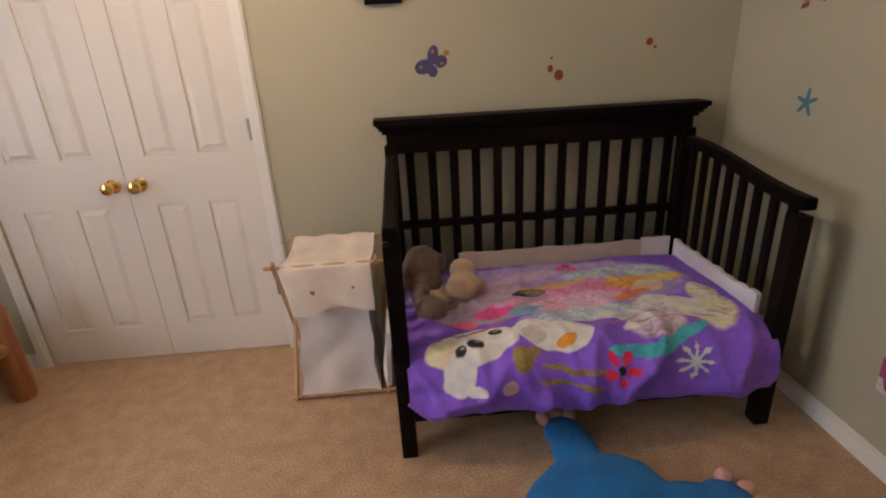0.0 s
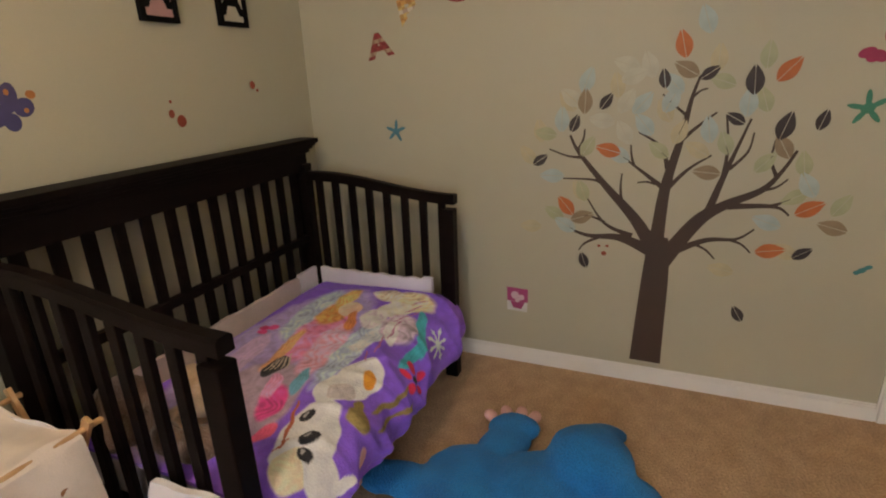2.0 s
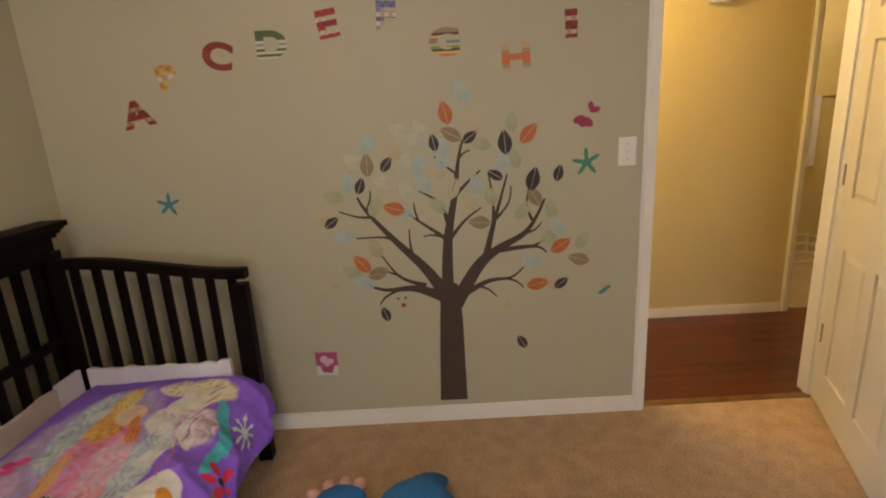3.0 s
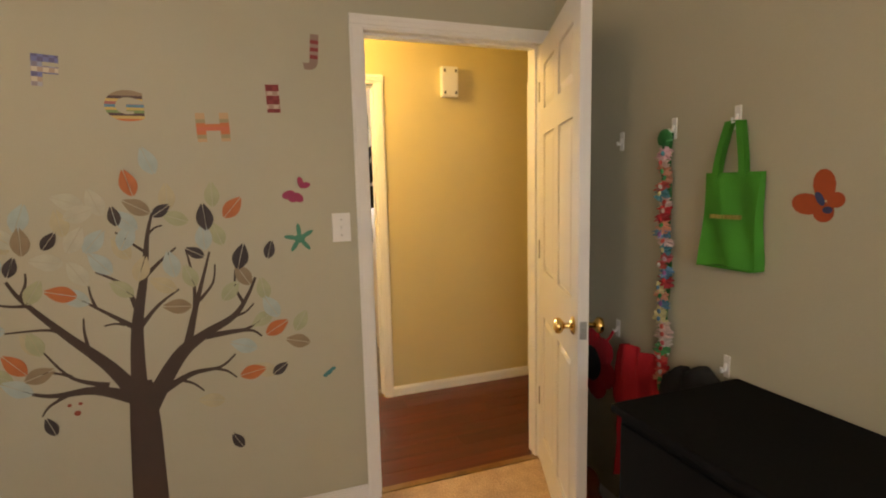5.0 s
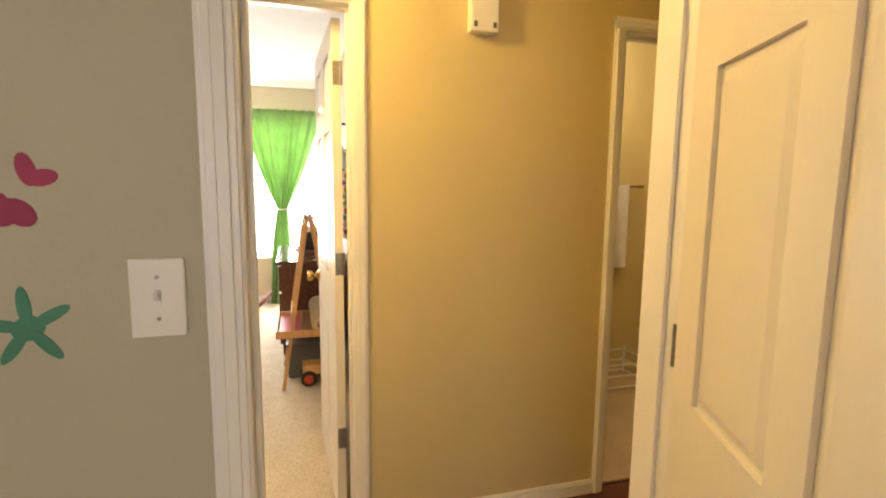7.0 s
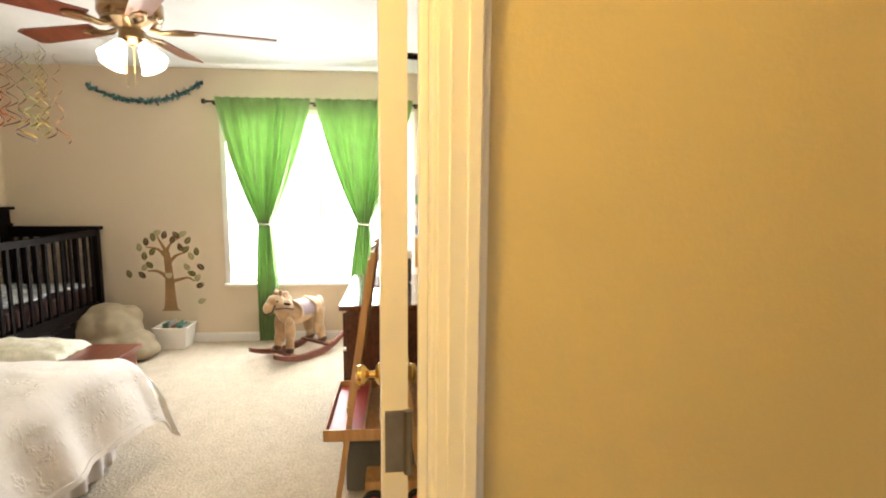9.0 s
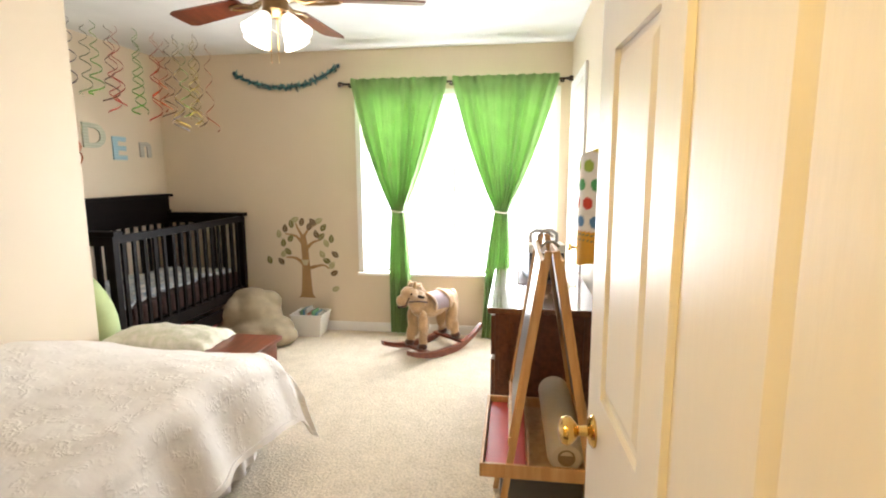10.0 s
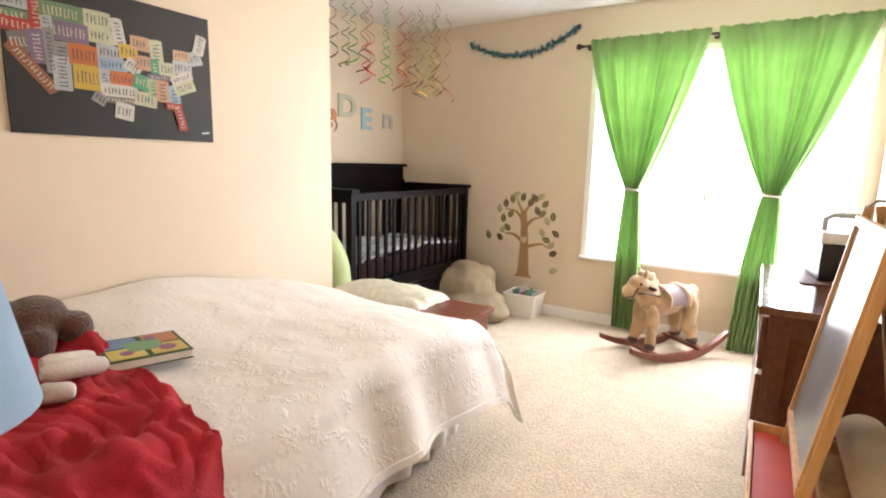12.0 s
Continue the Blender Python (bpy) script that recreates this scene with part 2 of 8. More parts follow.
def bar(bm, p0, p1, w, h, bevel=0.0):
    """A straight bar of section w by h (h towards z as far as it can) from p0 to p1."""
    p0, p1 = Vector(p0), Vector(p1)
    d = (p1 - p0)
    m = Matrix.Translation((p0 + p1) / 2) @ d.to_track_quat("X", "Z").to_matrix().to_4x4()
    return box(bm, -d.length / 2, -w / 2, -h / 2, d.length / 2, w / 2, h / 2, bevel, m)


def ball(bm, c, r, rot=(0, 0, 0), seg=16, lumps=0.0, seed=0.0):
    """An ellipsoid at c with radii r, turned, with soft lumps."""
    v = bmesh.ops.create_uvsphere(bm, u_segments=seg, v_segments=max(6, seg * 2 // 3), radius=1)["verts"]
    r = (r, r, r) if isinstance(r, (int, float)) else r
    if lumps:
        for u in v:
            u.co *= 1 + lumps * noise.noise(u.co * 1.8 + Vector((seed, seed * 0.7, 3)))
    m = Matrix.Translation(c) @ Euler([radians(a) for a in rot]).to_matrix().to_4x4() @ Matrix.Diagonal((*r, 1))
    bmesh.ops.transform(bm, matrix=m, verts=v)
    return v


def lathe(bm, prof, c=(0, 0, 0), seg=20, axis=None):
    """A turned shape from (radius, height) pairs about z at c, or about another axis."""
    q = Vector(axis).to_track_quat("Z", "Y").to_matrix() if axis else Matrix.Identity(3)
    rings = [[bm.verts.new(Vector(c) + q @ Vector((r * math.cos(a), r * math.sin(a), h))) for a in (2 * math.pi * k / seg for k in range(seg))] for r, h in prof]
    for a, b in zip(rings, rings[1:]):
        for k in range(seg):
            bm.faces.new((a[k], a[(k + 1) % seg], b[(k + 1) % seg], b[k]))
    bm.faces.new(rings[0][::-1])
    bm.faces.new(rings[-1])


def sheet(bm, f, nu, nv, thick=0.004):
    """A cloth: f(u, v) gives a place for u, v in 0..1; the sheet gets a thickness along its normal."""
    P = [[Vector(f(i / nu, j / nv)) for j in range(nv + 1)] for i in range(nu + 1)]
    top, low = [], []
    for i in range(nu + 1):
        a, b = [], []
        for j in range(nv + 1):
            du = P[min(i + 1, nu)][j] - P[max(i - 1, 0)][j]
            dv = P[i][min(j + 1, nv)] - P[i][max(j - 1, 0)]
            n = du.cross(dv)
            n = n.normalized() if n.length > 1e-9 else Vector((0, 0, 1))
            a.append(bm.verts.new(P[i][j]))
            b.append(bm.verts.new(P[i][j] - n * thick))
        top.append(a)
        low.append(b)
    for i in range(nu):
        for j in range(nv):
            bm.faces.new((top[i][j], top[i + 1][j], top[i + 1][j + 1], top[i][j + 1]))
            bm.faces.new((low[i][j + 1], low[i + 1][j + 1], low[i + 1][j], low[i][j]))
    for i in range(nu):
        bm.faces.new((top[i + 1][0], top[i][0], low[i][0], low[i + 1][0]))
        bm.faces.new((top[i][nv], top[i + 1][nv], low[i + 1][nv], low[i][nv]))
    for j in range(nv):
        bm.faces.new((top[0][j], top[0][j + 1], low[0][j + 1], low[0][j]))
        bm.faces.new((top[nu][j + 1], top[nu][j], low[nu][j], low[nu][j + 1]))


def plate(bm, outline, thick, m):
    """A flat plate with an outline in its own x, y, as thick as given, laid by m."""
    n = len(outline)
    a = [bm.verts.new(m @ Vector((x, y, 0))) for x, y in outline]
    b = [bm.verts.new(m @ Vector((x, y, thick))) for x, y in outline]
    bm.faces.new(a[::-1])
    bm.faces.new(b)
    for k in range(n):
        bm.faces.new((a[k], a[(k + 1) % n], b[(k + 1) % n], b[k]))


def part(name, bm, mat, parent=None, label="", smooth=False, paint=None):
    """Links a bmesh as one mesh object, under a parent if there is one. paint: a function from a place to a colour."""
    bmesh.ops.recalc_face_normals(bm, faces=bm.faces)
    me = bpy.data.meshes.new(name)
    bm.to_mesh(me)
    bm.free()
    me.materials.append(mat)
    if smooth:
        me.polygons.foreach_set("use_smooth", [True] * len(me.polygons))
        me.set_sharp_from_angle(angle=radians(40))
    if paint:
        ca = me.color_attributes.new("print", "FLOAT_COLOR", "POINT")
        for k, u in enumerate(me.vertices):
            ca.data[k].color = (*paint(u.co), 1)
    ob = new(name, me)
    if parent is not None:
        ob.parent = parent
    if label:
        ob["label"] = label
    return ob


def shell(name, boxes, mat, label, category, kind="structure"):
    bm = bmesh.new()
    for b in boxes:
        box(bm, *b)
    return tagged(part(name, bm, mat), label, category, kind=kind)


def thing(name, label, category, group="", m=None, kind=""):
    ob = new(name)
    ob.empty_display_size = 0.1
    if m is not None:
        ob.matrix_world = m
    return tagged(ob, label, category, group, kind)


def B():
    return bmesh.new()


def facing(x, y, z, toward, spin=0.0):
    """The pose of a flat thing on a wall whose plate's x runs to the viewer's right and y up, facing that way."""
    turn = {"w": -90, "s": 0, "n": 180, "e": 90}[toward]
    return pose(x, y, z, 90, 0, turn) @ pose(0, 0, 0, 0, 0, spin)


# ---- plan ----
H = 2.44
XE, XH0, XH1, XB = 1.68, 1.80, 2.76, 2.88   # east wall of the first bedroom, hallway, west wall of the second bedroom
YN, YS, XA = 2.455, -1.01, -2.55            # first bedroom
DA0, DA1 = -0.938, -0.11                    # doorway of the first bedroom
DB0, DB1 = -0.385, 0.395                    # doorway of the second bedroom
DC0, DC1 = -2.29, -1.525                    # doorway of the bathroom
XW, YM, XM, YBN, YBS = 6.97, 2.10, 5.045, 3.03, -0.58
HD = 2.04

shell("floor_bedroom", [(XA - 0.1, YS - 0.1, -0.10, XE + 0.05, YN + 0.8, 0.0)], CARPET, "tan cut pile carpet of the sage bedroom", "carpet")
shell("floor_second_bedroom", [(XH1 + 0.06, YBS - 0.1, -0.10, XW + 0.1, YBN + 0.1, 0.004)], CARPET_B, "cream textured pile carpet of the second bedroom", "carpet")
shell("floor_hallway", [(XE + 0.05, -3.3, -0.10, XH1 + 0.06, 1.8, -0.014)], BLACKWOOD, "dark underlay below the hallway planks", "floor")
shell("floor_bathroom", [(XH1 + 0.06, -3.0, -0.10, 4.3, -1.2, -0.004)], TILE, "beige sheet floor of the bathroom", "floor")

shell("wall_north", [(XA - 0.1, YN, 0, -1.60, YN + 0.1, H), (-1.60, YN, HD, -0.44, YN + 0.1, H), (-0.44, YN, 0, XH0, YN + 0.1, H)], WALL_A, "sage painted bedroom wall with a closet opening", "wall")
shell("wall_east", [(XE, DA1 + 0.018, 0, XH0, YN, H), (XE, DA0 - 0.018, HD + 0.018, XH0, DA1 + 0.018, H), (XE, YS, 0, XH0, DA0 - 0.018, H)], WALL_A, "sage painted wall with a tree decal and a doorway", "wall")
shell("wall_south", [(XA - 0.1, YS - 0.1, 0, XH0, YS, H)], WALL_A, "sage painted wall with hooks, in shade", "wall")
shell("wall_west", [(XA - 0.1, YS, 0, XA, -0.10, H), (XA - 0.1, 1.20, 0, XA, YN, H), (XA - 0.1, -0.10, 0, XA, 1.20, 0.75), (XA - 0.1, -0.10, 1.95, XA, 1.20, H)], WALL_A, "sage painted wall with a window opening", "wall")
shell("wall_closet", [(-1.7, YN + 0.75, 0, -0.34, YN + 0.85, H), (-1.7, YN + 0.1, 0, -1.6, YN + 0.75, H), (-0.44, YN + 0.1, 0, -0.34, YN + 0.75, H)], WALL_A, "painted walls inside the closet", "wall")
shell("ceiling_bedroom", [(XA - 0.1, YS - 0.1, H, XH0, YN + 0.85, H + 0.1)], CEIL, "white textured bedroom ceiling", "ceiling")

shell("wall_hall_west", [(XH0, DA1 + 0.018, 0, XH0 + 0.004, 1.8, H), (XH0, -3.3, 0, XH0 + 0.004, DA0 - 0.018, H), (XH0, DA0 - 0.018, HD + 0.018, XH0 + 0.004, DA1 + 0.018, H), (XE, -3.3, 0, XH0, YS - 0.1, H)], WALL_H, "tan painted hallway wall beside the bedroom door", "wall")
shell("wall_hall_east", [(XH1, DB1 + 0.018, 0, XB - 0.004, 1.8, H), (XH1, DC1 + 0.018, 0, XB - 0.004, DB0 - 0.018, H), (XH1, DB0 - 0.018, HD + 0.018, XB - 0.004, DB1 + 0.018, H), (XH1, DC0 - 0.018, HD + 0.018, XB - 0.004, DC1 + 0.018, H), (XH1, -3.3, 0, XB - 0.004, DC0 - 0.018, H)], WALL_H, "tan painted hallway wall with two doorways", "wall")
shell("wall_hall_ends", [(XH0, 1.8, 0, XB, 1.9, H), (XE, -3.4, 0, XB, -3.3, H)], WALL_H, "tan painted end walls of the hallway", "wall")
shell("ceiling_hallway", [(XH0, -3.3, H, XB, 1.9, H + 0.1)], CEIL, "white textured hallway ceiling", "ceiling")
shell("wall_bathroom", [(XB, -1.30, 0, 4.3, -1.20, H), (4.1, -3.0, 0, 4.2, -1.30, H), (XB, -3.0, 0, 4.3, -2.9, H)], WALL_H, "tan painted bathroom walls", "wall")
shell("ceiling_bathroom", [(XB, -3.0, H, 4.3, -1.2, H + 0.1)], CEIL, "white bathroom ceiling", "ceiling")

WY0, WY1, WZ0, WZ1 = -0.45, 1.175, 0.545, 2.06   # window of the second bedroom
shell("wall_window", [(XW, YBS - 0.1, 0, XW + 0.12, WY0, H), (XW, WY1, 0, XW + 0.12, YBN + 0.1, H), (XW, WY0, 0, XW + 0.12, WY1, WZ0), (XW, WY0, WZ1, XW + 0.12, WY1, H)], WALL_B, "cream painted wall with a wide window", "wall")
shell("wall_map", [(XB, YM, 0, XM, YBN + 0.1, H)], WALL_B, "cream painted wall that juts out beside the bed", "wall")
shell("wall_alcove", [(XM, YBN, 0, XW, YBN + 0.1, H)], WALL_B, "cream painted alcove wall behind the crib", "wall")
shell("wall_second_south", [(XB, YBS - 0.1, 0, XW, YBS, H)], WALL_B, "cream painted wall behind the dresser", "wall")
shell("wall_second_west", [(XB - 0.004, DB1 + 0.018, 0, XB, YM, H), (XB - 0.004, YBS, 0, XB, DB0 - 0.018, H), (XB - 0.004, DB0 - 0.018, HD + 0.018, XB, DB1 + 0.018, H)], WALL_B, "cream painted wall beside the bedroom door", "wall")
shell("ceiling_second_bedroom", [(XB - 0.004, YBS - 0.1, H, XW + 0.12, YBN + 0.1, H + 0.1)], CEIL, "white textured ceiling of the second bedroom", "ceiling")
shell("ground", [(-400, -400, -0.6, 400, 400, -0.5)], flat("lawn", (0.09, 0.13, 0.05), 0.9), "lawn outside the house", "ground")


def backdrop(name, x, y0, y1):
    bm = B()
    box(bm, x - 0.01, y0, -0.4, x + 0.01, y1, 5)
    tagged(part(name, bm, DAYLIGHT), "bright overexposed daylight outside the window", "backdrop", kind="structure")


backdrop("backdrop_east", 10.5, -6, 7)
backdrop("backdrop_west", -6.0, -5, 6)


# ---- trim ----
def skirting(name, runs, high=0.088):
    """Baseboards: runs of (x0, y0, x1, y1, normal x, normal y)."""
    ob = thing(name, "white painted wooden baseboard along the wall", "baseboard", kind="structure")
    for x0, y0, x1, y1, nx, ny in runs:
        bm = B()
        for d, z0, z1 in ((0.013, 0.0, high * 0.79), (0.010, high * 0.79, high * 0.91), (0.006, high * 0.91, high)):
            box(bm, min(x0, x1, x0 + nx * d), min(y0, y1, y0 + ny * d), z0 + 0.001, max(x0, x1, x0 + nx * d), max(y0, y1, y0 + ny * d), z1)
        part("board", bm, TRIM, ob)
    return ob


skirting("baseboard_bedroom", [(XE, DA1 + 0.061, XE, YN, -1, 0), (-0.38, YN, XE - 0.014, YN, 0, -1), (XA, YS, XE, YS, 0, 1), (XA, YN, -1.66, YN, 0, -1)], 0.078)
skirting("baseboard_hallway", [(XH1, DC1 + 0.061, XH1, DB0 - 0.061, -1, 0), (XH1, DB1 + 0.061, XH1, 1.8, -1, 0), (XH0 + 0.004, DA1 + 0.061, XH0 + 0.004, 1.8, 1, 0)], 0.066)
skirting("baseboard_second_bedroom", [(XW, YBS, XW, YBN, -1, 0), (XM, YBN, XW - 0.014, YBN, 0, -1), (XM, YM + 0.001, XM, YBN - 0.014, 1, 0), (XB, YM, XM, YM, 0, -1), (4.0, YBS, 5.95, YBS, 0, 1)])


def doorway(name, x0, x1, y0, y1, s0, label, sides=("w", "e")):
    """Jambs, stops (from s0 on) and casings of an opening through a wall between x0 and x1."""
    ob = thing(name, label, "door frame", kind="structure")
    for k, (a, b) in enumerate(((y0 - 0.018, y0), (y1, y1 + 0.018))):
        bm = B()
        box(bm, x0 - 0.002, a, 0, x1 + 0.002, b, HD, 0.002)
        part("jamb", bm, TRIM, ob)
    bm = B()
    box(bm, x0 - 0.002, y0 - 0.018, HD, x1 + 0.002, y1 + 0.018, HD + 0.018, 0.002)
    part("head_jamb", bm, TRIM, ob)
    for a, b in ((y0, y0 + 0.011), (y1 - 0.011, y1)):
        bm = B()
        box(bm, s0, a, 0, s0 + 0.035, b, HD - 0.011, 0.002)
        part("door_stop", bm, TRIM, ob)
    bm = B()
    box(bm, s0, y0, HD - 0.011, s0 + 0.035, y1, HD, 0.002)
    part("door_stop", bm, TRIM, ob)
    for s in sides:
        f, d = (x0, -1) if s == "w" else (x1, 1)
        for a, b in ((y0 - 0.059, y0 - 0.006), (y1 + 0.006, y1 + 0.059)):
            bm = B()
            for t, i0, i1 in ((0.009, 0.0, 0.053), (0.015, 0.012, 0.046), (0.018, 0.030, 0.044)):
                lo, hi = (b - i1, b - i0) if a < y0 else (a + i0, a + i1)
                box(bm, min(f, f + d * t), lo, 0.0, max(f, f + d * t), hi, HD + 0.006, 0.0015)
            part("casing", bm, TRIM, ob)
        bm = B()
        for t, i0, i1 in ((0.009, 0.0, 0.053), (0.015, 0.012, 0.046), (0.018, 0.030, 0.044)):
            box(bm, min(f, f + d * t), y0 - 0.059, HD + 0.006 + i0, max(f, f + d * t), y1 + 0.059, HD + 0.006 + i1, 0.0015)
        part("head_casing", bm, TRIM, ob)
    return ob


doorway("door_frame_1", XE, XH0 + 0.004, DA0, DA1, XE + 0.040, "white painted frame of the first bedroom's doorway")
doorway("door_frame_2", XH1, XB, DB0, DB1, XB - 0.075, "white painted frame of the second bedroom's doorway")
doorway("door_frame_3", XH1, XB, DC0, DC1, XB - 0.075, "white painted frame of the bathroom doorway")
shell("trim_threshold", [(XE + 0.02, DA0, -0.012, XE + 0.06, DA1, 0.006), (XH1 + 0.03, DB0, -0.012, XH1 + 0.07, DB1, 0.009)], OLDBRASS, "brass carpet strips on the thresholds", "threshold")

cf = thing("closet_frame", "white painted casing round the closet doors", "door frame", kind="structure")
for a, b in ((-1.66, -1.60), (-0.44, -0.385)):
    bm = B()
    for t, i0, i1 in ((0.009, 0.0, 0.055), (0.016, 0.014, 0.048)):
        lo, hi = (b - i1, b - i0) if a < -1 else (a + i0, a + i1)
        box(bm, lo, YN - t, 0, hi, YN, HD + 0.006, 0.0015)
    part("casing", bm, TRIM, cf)
bm = B()
box(bm, -1.66, YN - 0.014, HD + 0.006, -0.385, YN, HD + 0.066, 0.002)
part("head_casing", bm, TRIM, cf)


# ---- panelled doors ----
def knob(parent, x, y, z, out, name="knob"):
    """A brass knob with its rose; out is the way it points."""
    bm = B()
    lathe(bm, [(0.031, 0), (0.031, 0.004), (0.024, 0.010), (0.011, 0.014), (0.010, 0.030), (0.017, 0.036), (0.026, 0.044), (0.0285, 0.053), (0.025, 0.062), (0.014, 0.067), (0.004, 0.068)], (x, y, z), 24, out)
    return part(name, bm, BRASS, parent, "polished brass knob", True)


def panel_door(name, w, m, label, group="", knobs=((1, 1),), knob_u=0.065, knob_z=0.915, hinge_side=None):
    """A six-panel door: hinge edge at x 0, free edge at x w, closed face at y 0, back at y 0.035; a leaf with moulded panels on both faces."""
    ob = thing(name, label, "door", group, m, kind="structure")
    st, t, h = 0.105, 0.035, 2.025
    rows = ((0.180, 0.780), (1.000, 1.620), (1.735, 1.925))
    mid = w / 2
    cols = ((st, mid - 0.045), (mid + 0.045, w - st))
    bm = B()
    box(bm, 0, 0.010, 0.006, w, t - 0.010, h)
    xs = [0, *[c for col in cols for c in col], w]
    zs = [0.006, *[c for r in rows for c in r], h]
    for y0, y1 in ((0, 0.010), (t - 0.010, t)):
        for a, b in ((xs[0], xs[1]), (xs[2], xs[3]), (xs[4], xs[5])):
            box(bm, a, y0, zs[0], b, y1, zs[-1])
        for k in (0, 2, 4, 6):
            for a, b in cols:
                box(bm, a, y0, zs[k], b, y1, zs[k + 1])
    part("leaf", bm, DOORPAINT, ob)
    for a, b in cols:
        for z0, z1 in rows:
            for s in (0, 1):
                bm = B()
                base, top = (0.0098, 0.0012) if s == 0 else (t - 0.0098, t - 0.0012)
                o = [(a + 0.010, z0 + 0.010), (b - 0.010, z0 + 0.010), (b - 0.010, z1 - 0.010), (a + 0.010, z1 - 0.010)]
                i = [(a + 0.032, z0 + 0.032), (b - 0.032, z0 + 0.032), (b - 0.032, z1 - 0.032), (a + 0.032, z1 - 0.032)]
                vo = [bm.verts.new((x, base, z)) for x, z in o]
                vi = [bm.verts.new((x, top, z)) for x, z in i]
                bm.faces.new(vi)
                for k in range(4):
                    bm.faces.new((vo[k], vo[(k + 1) % 4], vi[(k + 1) % 4], vi[k]))
                part("panel", bm, DOORPAINT, ob)
    for s, _ in knobs:
        knob(ob, w - knob_u, 0 if s < 0 else t, knob_z, (0, s, 0))
    if len(knobs) > 1:
        bm = B()
        box(bm, w - 0.0005, 0.006, knob_z - 0.03, w + 0.0015, t - 0.006, knob_z + 0.03)
        box(bm, w, 0.011, knob_z - 0.012, w + 0.009, t - 0.013, knob_z + 0.012, 0.002)
        part("latch_plate", bm, STEEL, ob, "steel latch plate")
    for z in (0.345, 1.085, 1.825):
        bm = B()
        ys = 0 if hinge_side is None else hinge_side
        xs = 0.004 if ys > 0.04 else -0.004
        tube(bm, [(xs, ys, z - 0.045), (xs, ys, z + 0.045)], 0.006 if ys < 0.04 else 0.009, 10)
        if ys < 0.04:
            box(bm, -0.0016, min(ys, t - ys) + 0.002, z - 0.044, 0.0, max(ys, t - ys) - 0.004, z + 0.044)
        part("hinge", bm, STEEL, ob, "satin steel hinge")
    return ob


# first bedroom's door, swung about 68 degrees into the room
panel_door("door_1", 0.818, pose(XE + 0.004, DA0 + 0.004, 0, 0, 0, 158.1), "white six-panel door standing open into the bedroom", knobs=((1, 1), (-1, 1)), hinge_side=0.0)
# second bedroom's door, swung ninety degrees along the wall
panel_door("door_2", 0.775, pose(XB + 0.013, -0.363, 0, 0, 0, 2.4), "white six-panel door standing wide open beside the wall", knobs=((1, 1), (-1, 1)), hinge_side=0.0)
# closet pair
panel_door("door_3", 0.575, pose(-0.443, YN + 0.045, 0.0, 0, 0, 180), "white six-panel closet door, closed", "pair of closet doors", knobs=((1, 1),), knob_u=0.055, knob_z=0.875, hinge_side=0.043)
D4 = panel_door("door_4", 0.575, pose(-1.597, YN + 0.010, 0.0, 0, 0, 0), "white six-panel closet door, closed", "pair of closet doors", knobs=((-1, 1),), knob_u=0.055, knob_z=0.875, hinge_side=0.0)
# closed door on the far wall of the second bedroom
panel_door("door_5", 0.70, pose(6.79, YBS - 0.022, 0, 0, 0, 180) @ pose(0, -0.035, 0), "white six-panel closet door in the bedroom corner", knobs=((-1, 1),), hinge_side=0.0)
cf = thing("corner_door_frame", "white painted casing round the corner closet door", "door frame", kind="structure")
for a, b in ((6.03, 6.088), (6.794, 6.852)):
    bm = B()
    box(bm, a, YBS, 0, b, YBS + 0.016, HD + 0.004, 0.003)
    part("casing", bm, TRIM, cf)
bm = B()
box(bm, 6.03, YBS, HD + 0.004, 6.852, YBS + 0.016, HD + 0.064, 0.003)
part("head_casing", bm, TRIM, cf)


# ---- windows ----
def window(name, x, side, y0, y1, z0, z1, label, mull=()):
    ob = thing(name, label, "window", kind="structure")
    d = side
    for a, b, c, e in ((y0, y1, z0, z0 + 0.035), (y0, y1, z1 - 0.035, z1), (y0, y0 + 0.035, z0 + 0.035, z1 - 0.035), (y1 - 0.035, y1, z0 + 0.035, z1 - 0.035)):
        bm = B()
        box(bm, min(x + d * 0.05, x + d * 0.10), a, c, max(x + d * 0.05, x + d * 0.10), b, e, 0.003)
        part("frame", bm, WHITEPL, ob)
    for q in mull:
        bm = B()
        box(bm, min(x + d * 0.055, x + d * 0.095), q - 0.010, z0 + 0.035, max(x + d * 0.055, x + d * 0.095), q + 0.010, z1 - 0.035, 0.003)
        part("mullion", bm, WHITEPL, ob)
    bm = B()
    box(bm, min(x + d * 0.073, x + d * 0.077), y0 + 0.03, z0 + 0.03, max(x + d * 0.073, x + d * 0.077), y1 - 0.03, z1 - 0.03)
    pane = part("pane", bm, GLASS, ob)
    pane.visible_shadow = False
    bm = B()
    box(bm, min(x - d * 0.035, x + d * 0.05), y0 - 0.05, z0 - 0.022, max(x - d * 0.035, x + d * 0.05), y1 + 0.05, z0 + 0.002, 0.004)
    part("sill", bm, TRIM, ob)
    for a, b, c, e in ((y0 - 0.045, y0 + 0.004, z0, z1), (y1 - 0.004, y1 + 0.045, z0, z1), (y0 - 0.045, y1 + 0.045, z1 - 0.004, z1 + 0.045)):
        bm = B()
        box(bm, min(x - d * 0.014, x), a, c, max(x - d * 0.014, x), b, e, 0.003)
        part("casing", bm, TRIM, ob)
    return ob


window("window_1", XW, 1, WY0, WY1, WZ0, WZ1, "wide white-framed window, overexposed with daylight", (0.37,))
window("window_2", XA, -1, -0.10, 1.20, 0.75, 1.95, "white-framed bedroom window behind the walker")


